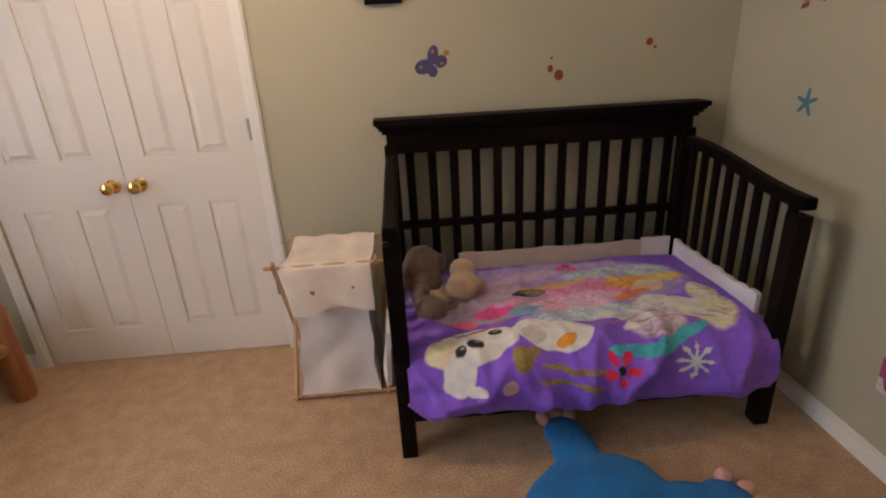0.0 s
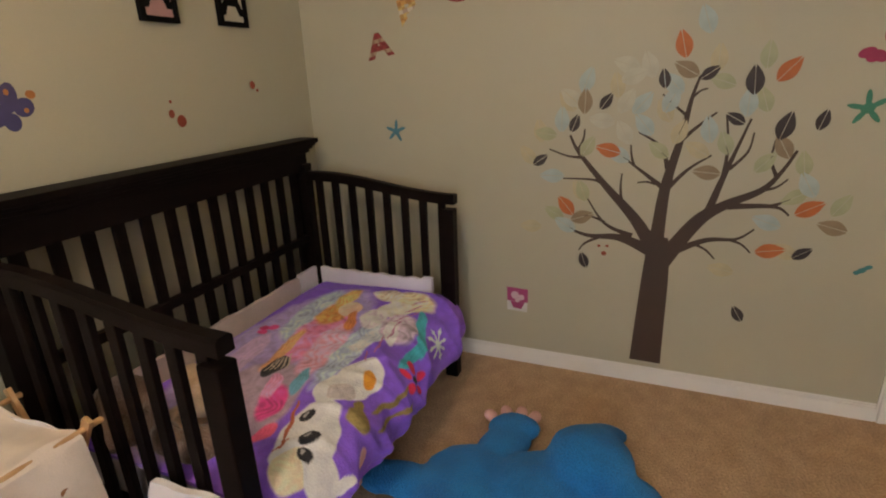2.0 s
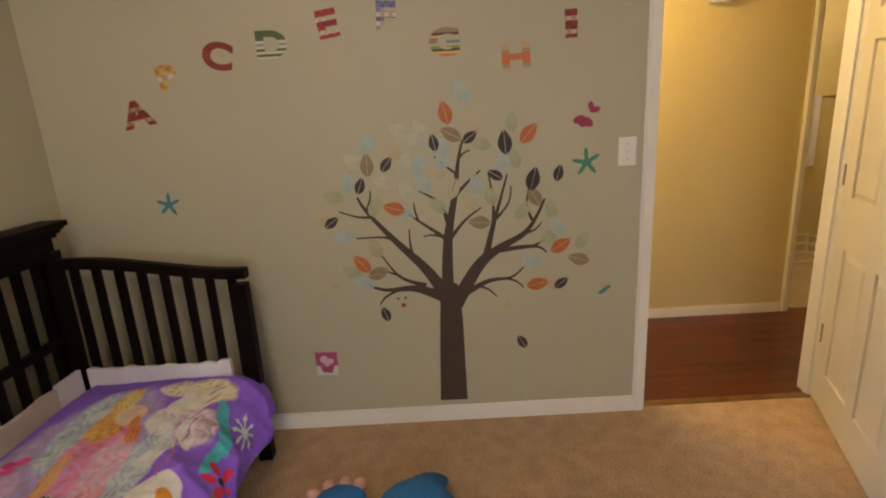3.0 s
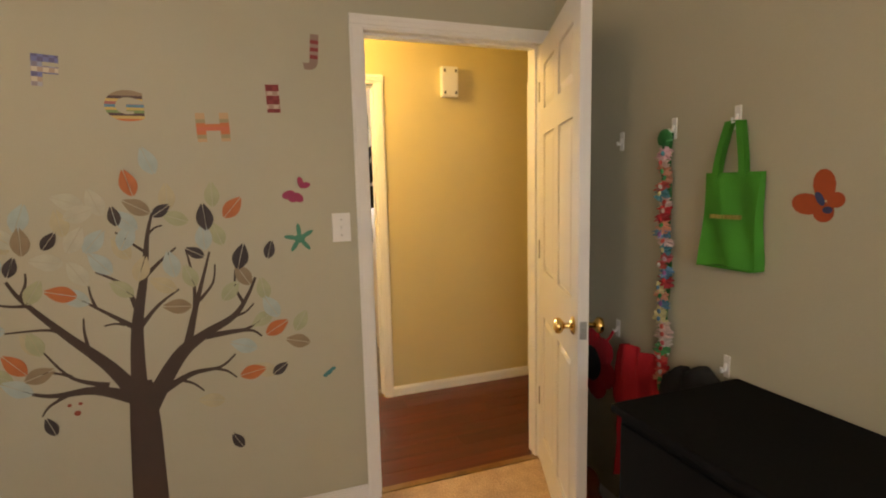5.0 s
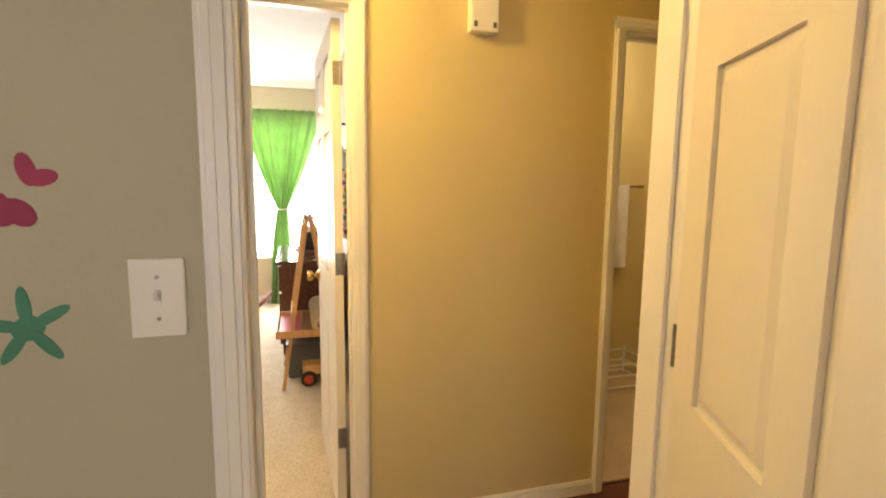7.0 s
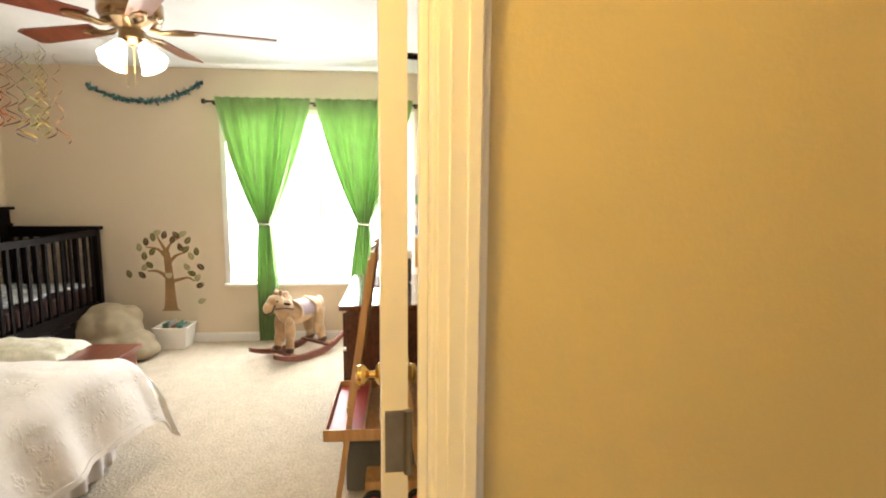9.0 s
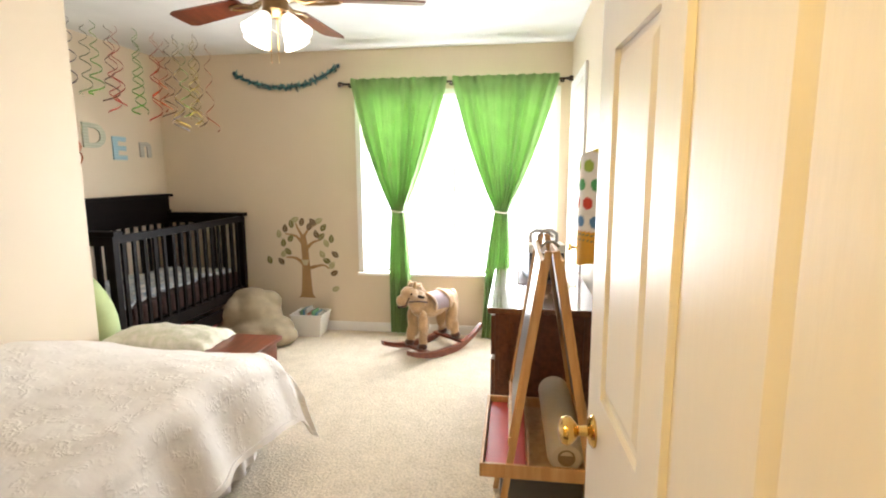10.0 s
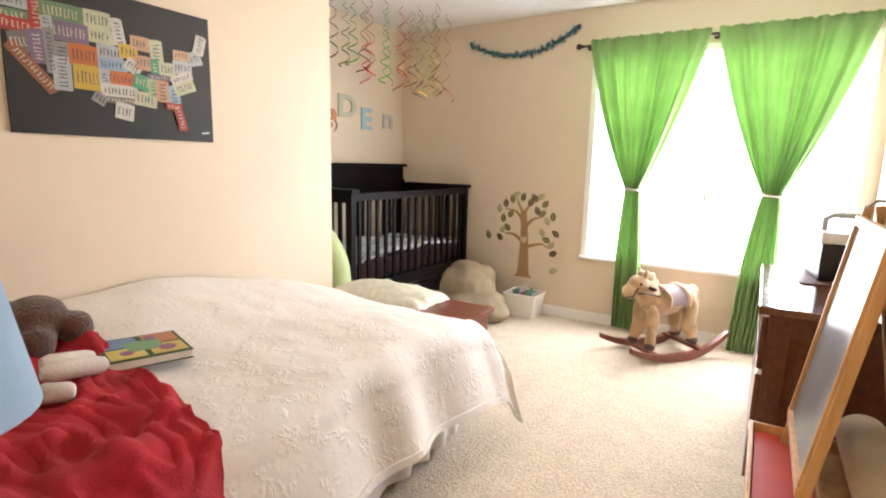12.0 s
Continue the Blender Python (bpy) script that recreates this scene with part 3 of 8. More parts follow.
# ---- lettering, decals ----
def text_bm(body, size, bold_by=0.028):
    """The outline of a text in the built-in font as a bmesh, 1.5 mm thick, centred on its origin."""
    cu = bpy.data.curves.new("letter", "FONT")
    cu.body, cu.size, cu.extrude, cu.align_x, cu.align_y = body, size, 0.0008, "CENTER", "CENTER"
    cu.offset = size * bold_by
    ob = bpy.data.objects.new("letter", cu)
    scene.collection.objects.link(ob)
    me = bpy.data.meshes.new_from_object(ob.evaluated_get(bpy.context.evaluated_depsgraph_get()))
    bm = B()
    bm.from_mesh(me)
    bpy.data.objects.remove(ob)
    bpy.data.curves.remove(cu)
    bpy.data.meshes.remove(me)
    return bm


def striped(name, c1, c2, scale, axis=(0, 1, 0)):
    m = material(name, c1, 0.6, vary=0.04)
    N, L = m.node_tree.nodes, m.node_tree.links
    w = N.new("ShaderNodeTexWave")
    w.inputs["Scale"].default_value = scale
    w.bands_direction = "Y" if axis[1] else "X"
    tc = next(n for n in N if n.type == "TEX_COORD")
    L.new(tc.outputs["Object"], w.inputs["Vector"])
    mix = N.new("ShaderNodeMix")
    mix.data_type = "RGBA"
    r = N.new("ShaderNodeMath")
    r.operation, r.inputs[1].default_value = "GREATER_THAN", 0.5
    L.new(w.outputs["Fac"], r.inputs[0])
    L.new(r.outputs[0], mix.inputs[0])
    mix.inputs[6].default_value, mix.inputs[7].default_value = (*c1, 1), (*c2, 1)
    L.new(mix.outputs[2], N["Principled BSDF"].inputs["Base Color"])
    return m


def wall_letter(ch, m, size, mat, label, bold=1.0):
    bm = text_bm(ch, size, 0.045)
    bmesh.ops.scale(bm, vec=(bold, 1, 1), verts=bm.verts)
    ob = part("wall_letter", bm, mat)
    ob.matrix_world = m @ pose(0, 0, 0.0016)
    return tagged(ob, label, "letter decal", "alphabet decals on the wall")


def ribbon(bm, pts, w0, w1, x, n=5, taper=1.7):
    """A tapering flat strip on the plane x through (y, z) points, smoothed."""
    P = [Vector(p) for p in pts]
    Q = []
    for i in range(len(P) - 1):
        a, b, c, d = P[max(i - 1, 0)], P[i], P[i + 1], P[min(i + 2, len(P) - 1)]
        for k in range(n):
            t = k / n
            Q.append(0.5 * (2 * b + (c - a) * t + (2 * a - 5 * b + 4 * c - d) * t * t + (3 * b - a - 3 * c + d) * t ** 3))
    Q.append(P[-1])
    rows = []
    for i, q in enumerate(Q):
        d = (Q[min(i + 1, len(Q) - 1)] - Q[max(i - 1, 0)]).normalized()
        nrm = Vector((-d.y, d.x))
        w = (w1 + (w0 - w1) * (1 - i / (len(Q) - 1)) ** taper) / 2
        rows.append([bm.verts.new((xx, *(q + s * w * nrm))) for xx, s in ((x, -1), (x, 1), (x + 0.001, 1), (x + 0.001, -1))])
    for a, b in zip(rows, rows[1:]):
        for k in range(4):
            bm.faces.new((a[k], a[(k + 1) % 4], b[(k + 1) % 4], b[k]))
    bm.faces.new(rows[0][::-1])
    bm.faces.new(rows[-1])


def leaf_bm(l, w, lean=0.0):
    """A decal leaf of length l with a gap along its midrib."""
    bm = B()
    n = 9
    for s in (-1, 1):
        edge = [(s * (0.0035 + (w / 2 - 0.0035) * math.sin(math.pi * (k / n) ** 0.85)), -l / 2 + l * k / n) for k in range(n + 1)]
        mid = [(s * 0.0012, -l / 2 + l * 0.04), (s * 0.0012, l / 2 - l * 0.12)]
        o = edge + [mid[1], mid[0]]
        plate(bm, o if s > 0 else o[::-1], 0.0009, Matrix.Identity(4))
    return bm


tree = thing("tree_decal", "brown vinyl tree decal with orange, brown and pale leaves", "wall decal")
XD = XE - 0.0022


def branch(w0, w1, *pts):
    bm = B()
    branch.k += 1
    ribbon(bm, pts, w0, w1, XD + 0.00003 * branch.k)
    part("branch", bm, DECALBROWN, tree)


branch.k = 0
bm = B()
ribbon(bm, [(0.803, 0.105), (0.800, 0.30), (0.796, 0.50), (0.796, 0.60), (0.800, 0.69)], 0.130, 0.078, XD, taper=0.9)
part("trunk", bm, DECALBROWN, tree)
branch(0.066, 0.010, (0.815, 0.640), (0.896, 0.764), (1.024, 0.902), (1.136, 1.035), (1.174, 1.104))
branch(0.014, 0.006, (1.123, 1.014), (1.182, 1.019), (1.258, 1.046))
branch(0.014, 0.006, (1.140, 1.042), (1.120, 1.090), (1.116, 1.130))
branch(0.020, 0.006, (1.013, 0.892), (1.068, 0.921), (1.196, 0.923))
branch(0.015, 0.006, (0.952, 0.827), (0.961, 0.898), (0.959, 0.952))
branch(0.056, 0.008, (0.820, 0.628), (0.948, 0.677), (1.088, 0.678), (1.211, 0.724))
branch(0.016, 0.006, (1.030, 0.675), (1.091, 0.641), (1.117, 0.606))
branch(0.024, 0.006, (0.901, 0.689), (1.014, 0.735), (1.092, 0.842))
branch(0.012, 0.006, (1.013, 0.740), (1.069, 0.762), (1.127, 0.765))
branch(0.062, 0.009, (0.806, 0.620), (0.793, 0.889), (0.754, 1.092), (0.731, 1.244), (0.710, 1.324))
branch(0.024, 0.007, (0.791, 0.893), (0.884, 0.963), (0.959, 1.018))
branch(0.012, 0.006, (0.830, 0.914), (0.864, 0.921), (0.898, 0.916))
branch(0.012, 0.006, (0.916, 0.984), (0.929, 1.030), (0.933, 1.068))
branch(0.022, 0.007, (0.789, 0.976), (0.822, 1.062), (0.907, 1.118))
branch(0.020, 0.007, (0.759, 1.081), (0.696, 1.144), (0.640, 1.192))
branch(0.012, 0.006, (0.747, 1.184), (0.791, 1.222), (0.833, 1.260))
branch(0.010, 0.006, (0.731, 1.244), (0.706, 1.269), (0.680, 1.278))
branch(0.022, 0.007, (0.786, 0.895), (0.715, 0.977), (0.641, 1.032))
branch(0.072, 0.010, (0.790, 0.560), (0.666, 0.763), (0.572, 0.841), (0.457, 0.905), (0.400, 0.982), (0.366, 1.055))
branch(0.026, 0.007, (0.561, 0.836), (0.435, 0.845), (0.385, 0.837), (0.356, 0.812))
branch(0.015, 0.006, (0.424, 0.844), (0.378, 0.865), (0.344, 0.898))
branch(0.014, 0.006, (0.462, 0.903), (0.412, 0.918), (0.378, 0.951))
branch(0.016, 0.006, (0.416, 0.956), (0.442, 1.019), (0.439, 1.090))
branch(0.034, 0.008, (0.630, 0.800), (0.592, 0.947), (0.555, 1.070), (0.526, 1.168))
branch(0.018, 0.007, (0.592, 0.947), (0.589, 1.060), (0.607, 1.183))
branch(0.014, 0.006, (0.575, 0.980), (0.522, 1.046), (0.510, 1.118))
branch(0.034, 0.007, (0.752, 0.625), (0.623, 0.693), (0.518, 0.706), (0.460, 0.751))
branch(0.014, 0.006, (0.541, 0.703), (0.495, 0.686), (0.461, 0.654))
branch(0.014, 0.006, (0.670, 0.676), (0.619, 0.653), (0.583, 0.617))
LEAFCOL = {"dark": (0.050, 0.036, 0.034), "orange": (0.52, 0.155, 0.045), "taupe": (0.30, 0.225, 0.135), "blue": (0.43, 0.51, 0.49), "cream": (0.53, 0.52, 0.41), "green": (0.42, 0.43, 0.26), "yellow": (0.52, 0.46, 0.29)}


def leaves(kind, size, *spots):
    mat = flat(kind + "_leaf_vinyl", LEAFCOL[kind])
    for y, z, spin in spots:
        bm = leaf_bm(size, size * 0.58)
        ob = part("leaf", bm, mat, tree)
        leaves.k += 1
        ob.matrix_world = facing(XD + 0.0008 - 0.00002 * leaves.k, y, z, "w", spin)


leaves.k = 0
leaves("yellow", 0.10, (0.82, 1.20, 30), (0.76, 1.12, -20), (1.00, 1.30, 10), (1.35, 1.02, 40), (1.299, 1.124, 10), (0.693, 1.053, 60), (0.558, 0.575, 80), (1.126, 0.875, 30), (1.333, 0.702, 90), (0.351, 0.672, 60), (0.656, 1.385, 0), (1.19, 1.24, 40))
leaves("green", 0.095, (0.83, 1.05, 50), (1.10, 1.06, -30), (0.60, 1.08, 20), (0.46, 1.01, -40), (0.493, 1.236, 20), (0.635, 1.303, 70), (0.338, 1.008, 10), (0.350, 0.882, 120), (1.276, 1.111, 80), (1.114, 0.874, 20), (0.502, 1.388, 0), (0.200, 0.861, -30), (1.23, 0.77, 60))
leaves("blue", 0.105, (0.80, 1.24, -25), (0.98, 1.03, 60), (0.66, 1.13, 10), (0.80, 1.30, 45), (1.115, 1.322, -20), (0.902, 1.230, -40), (0.890, 1.148, 40), (0.709, 1.516, 20), (0.426, 0.783, 70), (0.313, 0.931, 30), (0.542, 1.227, 0), (1.245, 0.933, 90), (1.181, 0.720, 60), (1.21, 1.17, 0))
leaves("cream", 0.105, (0.970, 1.374, 70), (0.888, 1.370, 20), (0.938, 1.331, -70), (1.052, 1.164, 80), (0.963, 1.118, 30), (1.176, 1.255, 50), (0.961, 1.238, -30))
leaves("taupe", 0.10, (0.652, 0.966, 85), (1.109, 0.759, -70), (0.759, 1.349, 60), (0.216, 0.776, 75), (0.411, 1.069, 30), (1.12, 1.24, 0))
leaves("orange", 0.102, (1.020, 1.047, 75), (1.180, 0.805, 40), (0.432, 1.336, -40), (0.778, 1.437, 15), (0.295, 0.843, -60), (0.397, 0.669, -80))
leaves("dark", 0.074, (1.157, 1.153, -20), (1.295, 1.000, -55), (1.038, 1.238, -35), (0.832, 1.318, 10), (0.679, 1.333, -55), (0.577, 1.169, 60), (0.306, 1.163, -15), (0.292, 0.668, -55), (1.094, 0.563, 20), (0.473, 0.390, 30))
leaves("dark", 0.105, (0.533, 1.304, 5), (0.415, 1.143, -15))

def banded(name, bands, low, high, checks=0.0):
    """Printed vinyl with level bands of colour between two heights of its own plane, some of them checked."""
    m = material(name, bands[0], 0.6, vary=0.04)
    N, L = m.node_tree.nodes, m.node_tree.links
    tc = next(n for n in N if n.type == "TEX_COORD")
    xyz = N.new("ShaderNodeSeparateXYZ")
    L.new(tc.outputs["Object"], xyz.inputs[0])
    r = N.new("ShaderNodeMapRange")
    r.inputs[1].default_value, r.inputs[2].default_value = low, high
    L.new(xyz.outputs["Y"], r.inputs[0])
    ramp = N.new("ShaderNodeValToRGB")
    ramp.color_ramp.interpolation = "CONSTANT"
    e = ramp.color_ramp.elements
    e[0].color, e[1].position, e[1].color = (*bands[0], 1), 1 / len(bands), (*bands[1], 1)
    for k, c in enumerate(bands[2:]):
        e.new((k + 2) / len(bands)).color = (*c, 1)
    L.new(r.outputs[0], ramp.inputs[0])
    out = ramp.outputs[0]
    if checks:
        ch = N.new("ShaderNodeTexChecker")
        ch.inputs["Scale"].default_value = checks
        L.new(tc.outputs["Object"], ch.inputs["Vector"])
        mix = N.new("ShaderNodeMix")
        mix.data_type, mix.blend_type = "RGBA", "MULTIPLY"
        mul = N.new("ShaderNodeMath")
        mul.operation, mul.inputs[1].default_value = "MULTIPLY", 0.6
        L.new(ch.outputs["Fac"], mul.inputs[0])
        L.new(mul.outputs[0], mix.inputs[0])
        L.new(out, mix.inputs[6])
        mix.inputs[7].default_value = (0.55, 0.35, 0.32, 1)
        out = mix.outputs[2]
    L.new(out, N["Principled BSDF"].inputs["Base Color"])
    return m


SZ = 0.138
CRM, MAR, TAN, GRN, ORG, BLU, YEL = (0.62, 0.56, 0.45), (0.27, 0.035, 0.035), (0.42, 0.30, 0.20), (0.07, 0.12, 0.05), (0.58, 0.17, 0.06), (0.12, 0.28, 0.42), (0.62, 0.46, 0.16)
for ch, y, z, spin, bands, checks, words in (
        ("A", 2.042, 1.493, 10, (MAR, TAN, MAR, MAR, TAN, MAR), 60, "red and tan plaid letter A decal"),
        ("B", 1.888, 1.625, 12, (YEL, (0.60, 0.34, 0.10), YEL, CRM, YEL, (0.60, 0.34, 0.10)), 40, "yellow orange patterned letter B decal"),
        ("C", 1.679, 1.700, -12, (MAR, (0.32, 0.06, 0.04), MAR), 90, "dark red speckled letter C decal"),
        ("D", 1.458, 1.731, 0, (CRM, GRN, CRM, GRN, CRM, (0.25, 0.32, 0.36), CRM, (0.08, 0.13, 0.05), GRN, GRN), 0, "green and white striped letter D decal"),
        ("E", 1.228, 1.796, 8, ((0.44, 0.05, 0.05), CRM, (0.44, 0.05, 0.05), (0.30, 0.03, 0.04), CRM, (0.44, 0.05, 0.05)), 70, "red and cream chequered letter E decal"),
        ("F", 0.996, 1.815, -4, ((0.42, 0.42, 0.50), CRM, (0.16, 0.18, 0.42), CRM, (0.30, 0.33, 0.48), (0.16, 0.18, 0.42)), 60, "blue and white printed letter F decal"),
        ("G", 0.764, 1.705, 0, (ORG, YEL, (0.09, 0.05, 0.05), (0.20, 0.30, 0.12), YEL, BLU, (0.40, 0.14, 0.14), YEL, (0.09, 0.05, 0.05), (0.30, 0.22, 0.14)), 0, "orange, blue and brown striped letter G decal"),
        ("H", 0.479, 1.634, 2, ((0.55, 0.36, 0.20), (0.36, 0.30, 0.16), ORG, (0.60, 0.16, 0.08), ORG, (0.36, 0.30, 0.16), (0.55, 0.36, 0.20)), 0, "orange and tan patterned letter H decal"),
        ("I", 0.257, 1.747, 2, (MAR, (0.55, 0.42, 0.33), MAR, MAR, (0.55, 0.42, 0.33), MAR), 55, "dark red and cream letter I decal"),
        ("J", 0.091, 1.947, -4, ((0.30, 0.20, 0.16), MAR, (0.36, 0.24, 0.20), MAR, (0.36, 0.24, 0.20), MAR, (0.30, 0.20, 0.16)), 0, "maroon and tan striped letter J decal")):
    wall_letter(ch, facing(XE, y, z, "w", spin), SZ, banded("letter_" + ch.lower(), bands, -0.05, 0.05, checks), words, 1.25 if ch != "I" else 1.9)


def decal(name, m, mat, label, shapes, category="wall decal", group=""):
    """A flat decal of ellipses (x, y, rx, ry, spin) in its own plane."""
    ob = thing(name, label, category, group, m)
    for k, (x, y, rx, ry, spin) in enumerate(shapes):
        bm = B()
        o = [(rx * math.cos(a), ry * math.sin(a)) for a in (2 * math.pi * i / 14 for i in range(14))]
        plate(bm, o, 0.0012 + 0.00012 * k, pose(x, y, 0, 0, 0, spin))
        part("patch", bm, mat, ob)
    return ob


NAVY, RED, TEAL, MAG = flat("indigo_vinyl", (0.075, 0.065, 0.17)), flat("brick_red_vinyl", (0.30, 0.055, 0.025)), flat("teal_vinyl", (0.055, 0.22, 0.23)), flat("magenta_vinyl", (0.35, 0.03, 0.10))
GREENV = flat("green_vinyl", (0.06, 0.25, 0.16))
wings = [(-0.045, -0.012, 0.048, 0.036, 15), (0.005, 0.042, 0.028, 0.05, -12), (0.045, 0.01, 0.034, 0.030, 40), (0.0, -0.035, 0.026, 0.03, 0)]
decal("butterfly_decal", facing(0.354, YN, 1.308, "s") @ Matrix.Scale(0.82, 4), NAVY, "indigo butterfly decal with orange dots", wings)
decal("dots_decal", facing(0.354, YN, 1.308, "s") @ Matrix.Scale(0.82, 4), flat("orange_vinyl", (0.50, 0.20, 0.06)), "orange dots on the butterfly's wings", [(0.075, 0.05, 0.016, 0.014, 0), (-0.06, -0.012, 0.008, 0.008, 0), (0.004, 0.06, 0.008, 0.010, 0), (0.05, 0.0, 0.008, 0.008, 0)])
decal("dots_decal", facing(0.882, YN, 1.245, "s"), RED, "brick red paint dots decal", [(0.016, -0.010, 0.020, 0.022, 0), (-0.022, 0.018, 0.012, 0.015, 0), (-0.018, 0.060, 0.006, 0.006, 0)])
decal("dots_decal", facing(1.29, YN, 1.350, "s"), RED, "brick red paint dots decal", [(0, 0, 0.015, 0.016, 0), (0.026, -0.022, 0.007, 0.007, 0)])
star = [(0, 0, 0.022, 0.018, 0)] + [(0.032 * math.cos(radians(a)), 0.032 * math.sin(radians(a)), 0.030, 0.009, a) for a in (10, 75, 150, 215, 290)]
decal("star_decal", facing(XE, 1.985, 1.118, "w", 10) @ Matrix.Scale(0.85, 4), flat("blue_vinyl", (0.07, 0.22, 0.30)), "blue paint splash star decal", star)
decal("star_decal", facing(XE, 0.186, 1.201, "w", 20), GREENV, "green paint splash star decal", star)
decal("heart_decal", facing(XE, 0.190, 1.395, "w", -12), MAG, "magenta heart shaped butterfly decals", [(-0.026, -0.022, 0.026, 0.017, 30), (0.012, -0.026, 0.024, 0.017, -30), (-0.008, -0.036, 0.018, 0.014, 0), (0.012, 0.035, 0.012, 0.024, 25), (0.032, 0.028, 0.020, 0.012, 25)])
decal("dragonfly_decal", facing(XE, 0.098, 0.620, "w"), TEAL, "small teal dragonfly decal", [(0, 0, 0.018, 0.010, 30), (0.018, 0.014, 0.014, 0.008, 20), (-0.014, -0.010, 0.010, 0.008, 0)])
decal("dots_decal", facing(XE, 1.01, 0.60, "w"), RED, "tiny red and orange dots decal", [(0, 0, 0.011, 0.010, 0), (0.012, 0.035, 0.007, 0.006, 0), (-0.022, 0.033, 0.007, 0.006, 0)])

st = thing("wall_sticker", "pink and white square sticker low on the wall", "sticker")
bm = B()
plate(bm, [(-0.050, -0.058), (0.047, -0.062), (0.050, 0.056), (-0.052, 0.060)], 0.0012, facing(XE, 1.39, 0.330, "w"))
part("backing", bm, flat("white_paper", (0.72, 0.70, 0.70)), st)
bm = B()
plate(bm, [(-0.050, -0.010), (0.05, -0.012), (0.050, 0.056), (-0.052, 0.060)], 0.0018, facing(XE, 1.39, 0.330, "w"))
plate(bm, [(-0.02, -0.045), (0.02, -0.048), (0.035, -0.012), (-0.035, -0.012)], 0.0018, facing(XE, 1.39, 0.330, "w"))
part("print", bm, flat("pink_print", (0.42, 0.07, 0.20)), st)
bm = B()
for x, y, r in ((-0.012, 0.022, 0.020), (0.018, 0.012, 0.015), (0.0, -0.004, 0.012)):
    plate(bm, [(x + r * math.cos(a), y + r * math.sin(a)) for a in (0, 0.8, 1.6, 2.4, 3.2, 4.0, 4.8, 5.6)], 0.0024, facing(XE, 1.39, 0.330, "w"))
part("spots", bm, flat("pale_pink_print", (0.70, 0.52, 0.58)), st)

sw = thing("light_switch", "white plastic toggle light switch plate", "light switch")
bm = B()
box(bm, XE - 0.006, -0.022, 1.178, XE, 0.054, 1.298, 0.0025)
part("plate", bm, WHITEPL, sw)
bm = B()
box(bm, XE - 0.008, 0.011, 1.226, XE - 0.006, 0.021, 1.250, 0.0005)
bar(bm, (XE - 0.007, 0.016, 1.238), (XE - 0.019, 0.016, 1.246), 0.007, 0.009, 0.001)
part("toggle", bm, WHITEPL, sw)
for z in (1.206, 1.270):
    bm = B()
    lathe(bm, [(0.003, 0), (0.003, 0.0012), (0.001, 0.0016)], (XE - 0.006, 0.016, z), 10, (-1, 0, 0))
    part("screw", bm, STEEL, sw)

# framed letters above the crib
for x, ch, frame_c, in_c, w in ((0.17, "D", BLACKWOOD, (0.55, 0.40, 0.36), 0.15), (0.88, "A", BLACKWOOD, (0.55, 0.32, 0.30), 0.15), (1.225, "A", BLACKWOOD, (0.60, 0.56, 0.45), 0.150)):
    fr = thing("framed_letter", "small black frame with a letter on pale paper", "picture frame", "framed letters over the crib")
    z0, z1 = 1.545 + 0.028 * (x > 1) + 0.02 * (0.5 < x < 1), 1.765
    bm = B()
    for a, b, c, d in ((x - w / 2, x - w / 2 + 0.018, z0, z1), (x + w / 2 - 0.018, x + w / 2, z0, z1), (x - w / 2 + 0.018, x + w / 2 - 0.018, z0, z0 + 0.018), (x - w / 2 + 0.018, x + w / 2 - 0.018, z1 - 0.018, z1)):
        box(bm, a, YN - 0.022, c, b, YN, d, 0.002)
    part("frame", bm, frame_c, fr)
    bm = B()
    box(bm, x - w / 2 + 0.017, YN - 0.012, z0 + 0.017, x + w / 2 - 0.017, YN - 0.002, z1 - 0.017)
    part("paper", bm, flat("frame_paper_%d" % (x * 100), in_c), fr)
    bm = text_bm(ch, 0.17)
    bmesh.ops.transform(bm, matrix=facing(x, YN - 0.0135, (z0 + z1) / 2, "s"), verts=bm.verts)
    part("letter", bm, BLACKWOOD, fr)

# ---- crib bed in the first bedroom ----
crib = thing("crib_bed", "dark espresso wooden crib converted to a toddler bed, slatted", "crib")
CX0, CX1, CF, CBK = 0.125, 1.490, 1.615, 2.425


def cpart(name, *boxes, bevel=0.004):
    bm = B()
    for b in boxes:
        box(bm, *b, bevel)
    return part(name, bm, ESPRESSO, crib)


for x in (CX0, CX1 - 0.055):
    bm = B()
    box(bm, x, CF, 0.0, x + 0.055, CF + 0.060, 0.815, 0.005)
    part("post", bm, ESPRESSO, crib)
    cpart("post", (x, CBK - 0.075, 0.0, x + 0.055, CBK - 0.01, 0.99))
# headboard with a crown cap
cpart("head_rail", (CX0 + 0.012, CBK - 0.062, 0.955, CX1 - 0.012, CBK - 0.020, 1.045))
bm = B()
for d, z0, z1 in ((0.0, 1.040, 1.056), (0.012, 1.056, 1.070), (0.022, 1.070, 1.082), (0.032, 1.082, 1.104)):
    box(bm, CX0 - 0.004 - d, CBK - 0.072 - d, z0, CX1 + 0.004 + d, CBK - 0.008 + d * 0.5, z1, 0.003)
part("crown_cap", bm, ESPRESSO, crib)
cpart("middle_rail", (CX0 + 0.05, CBK - 0.055, 0.610, CX1 - 0.05, CBK - 0.025, 0.645))
cpart("low_rail", (CX0 + 0.05, CBK - 0.055, 0.225, CX1 - 0.05, CBK - 0.025, 0.30))
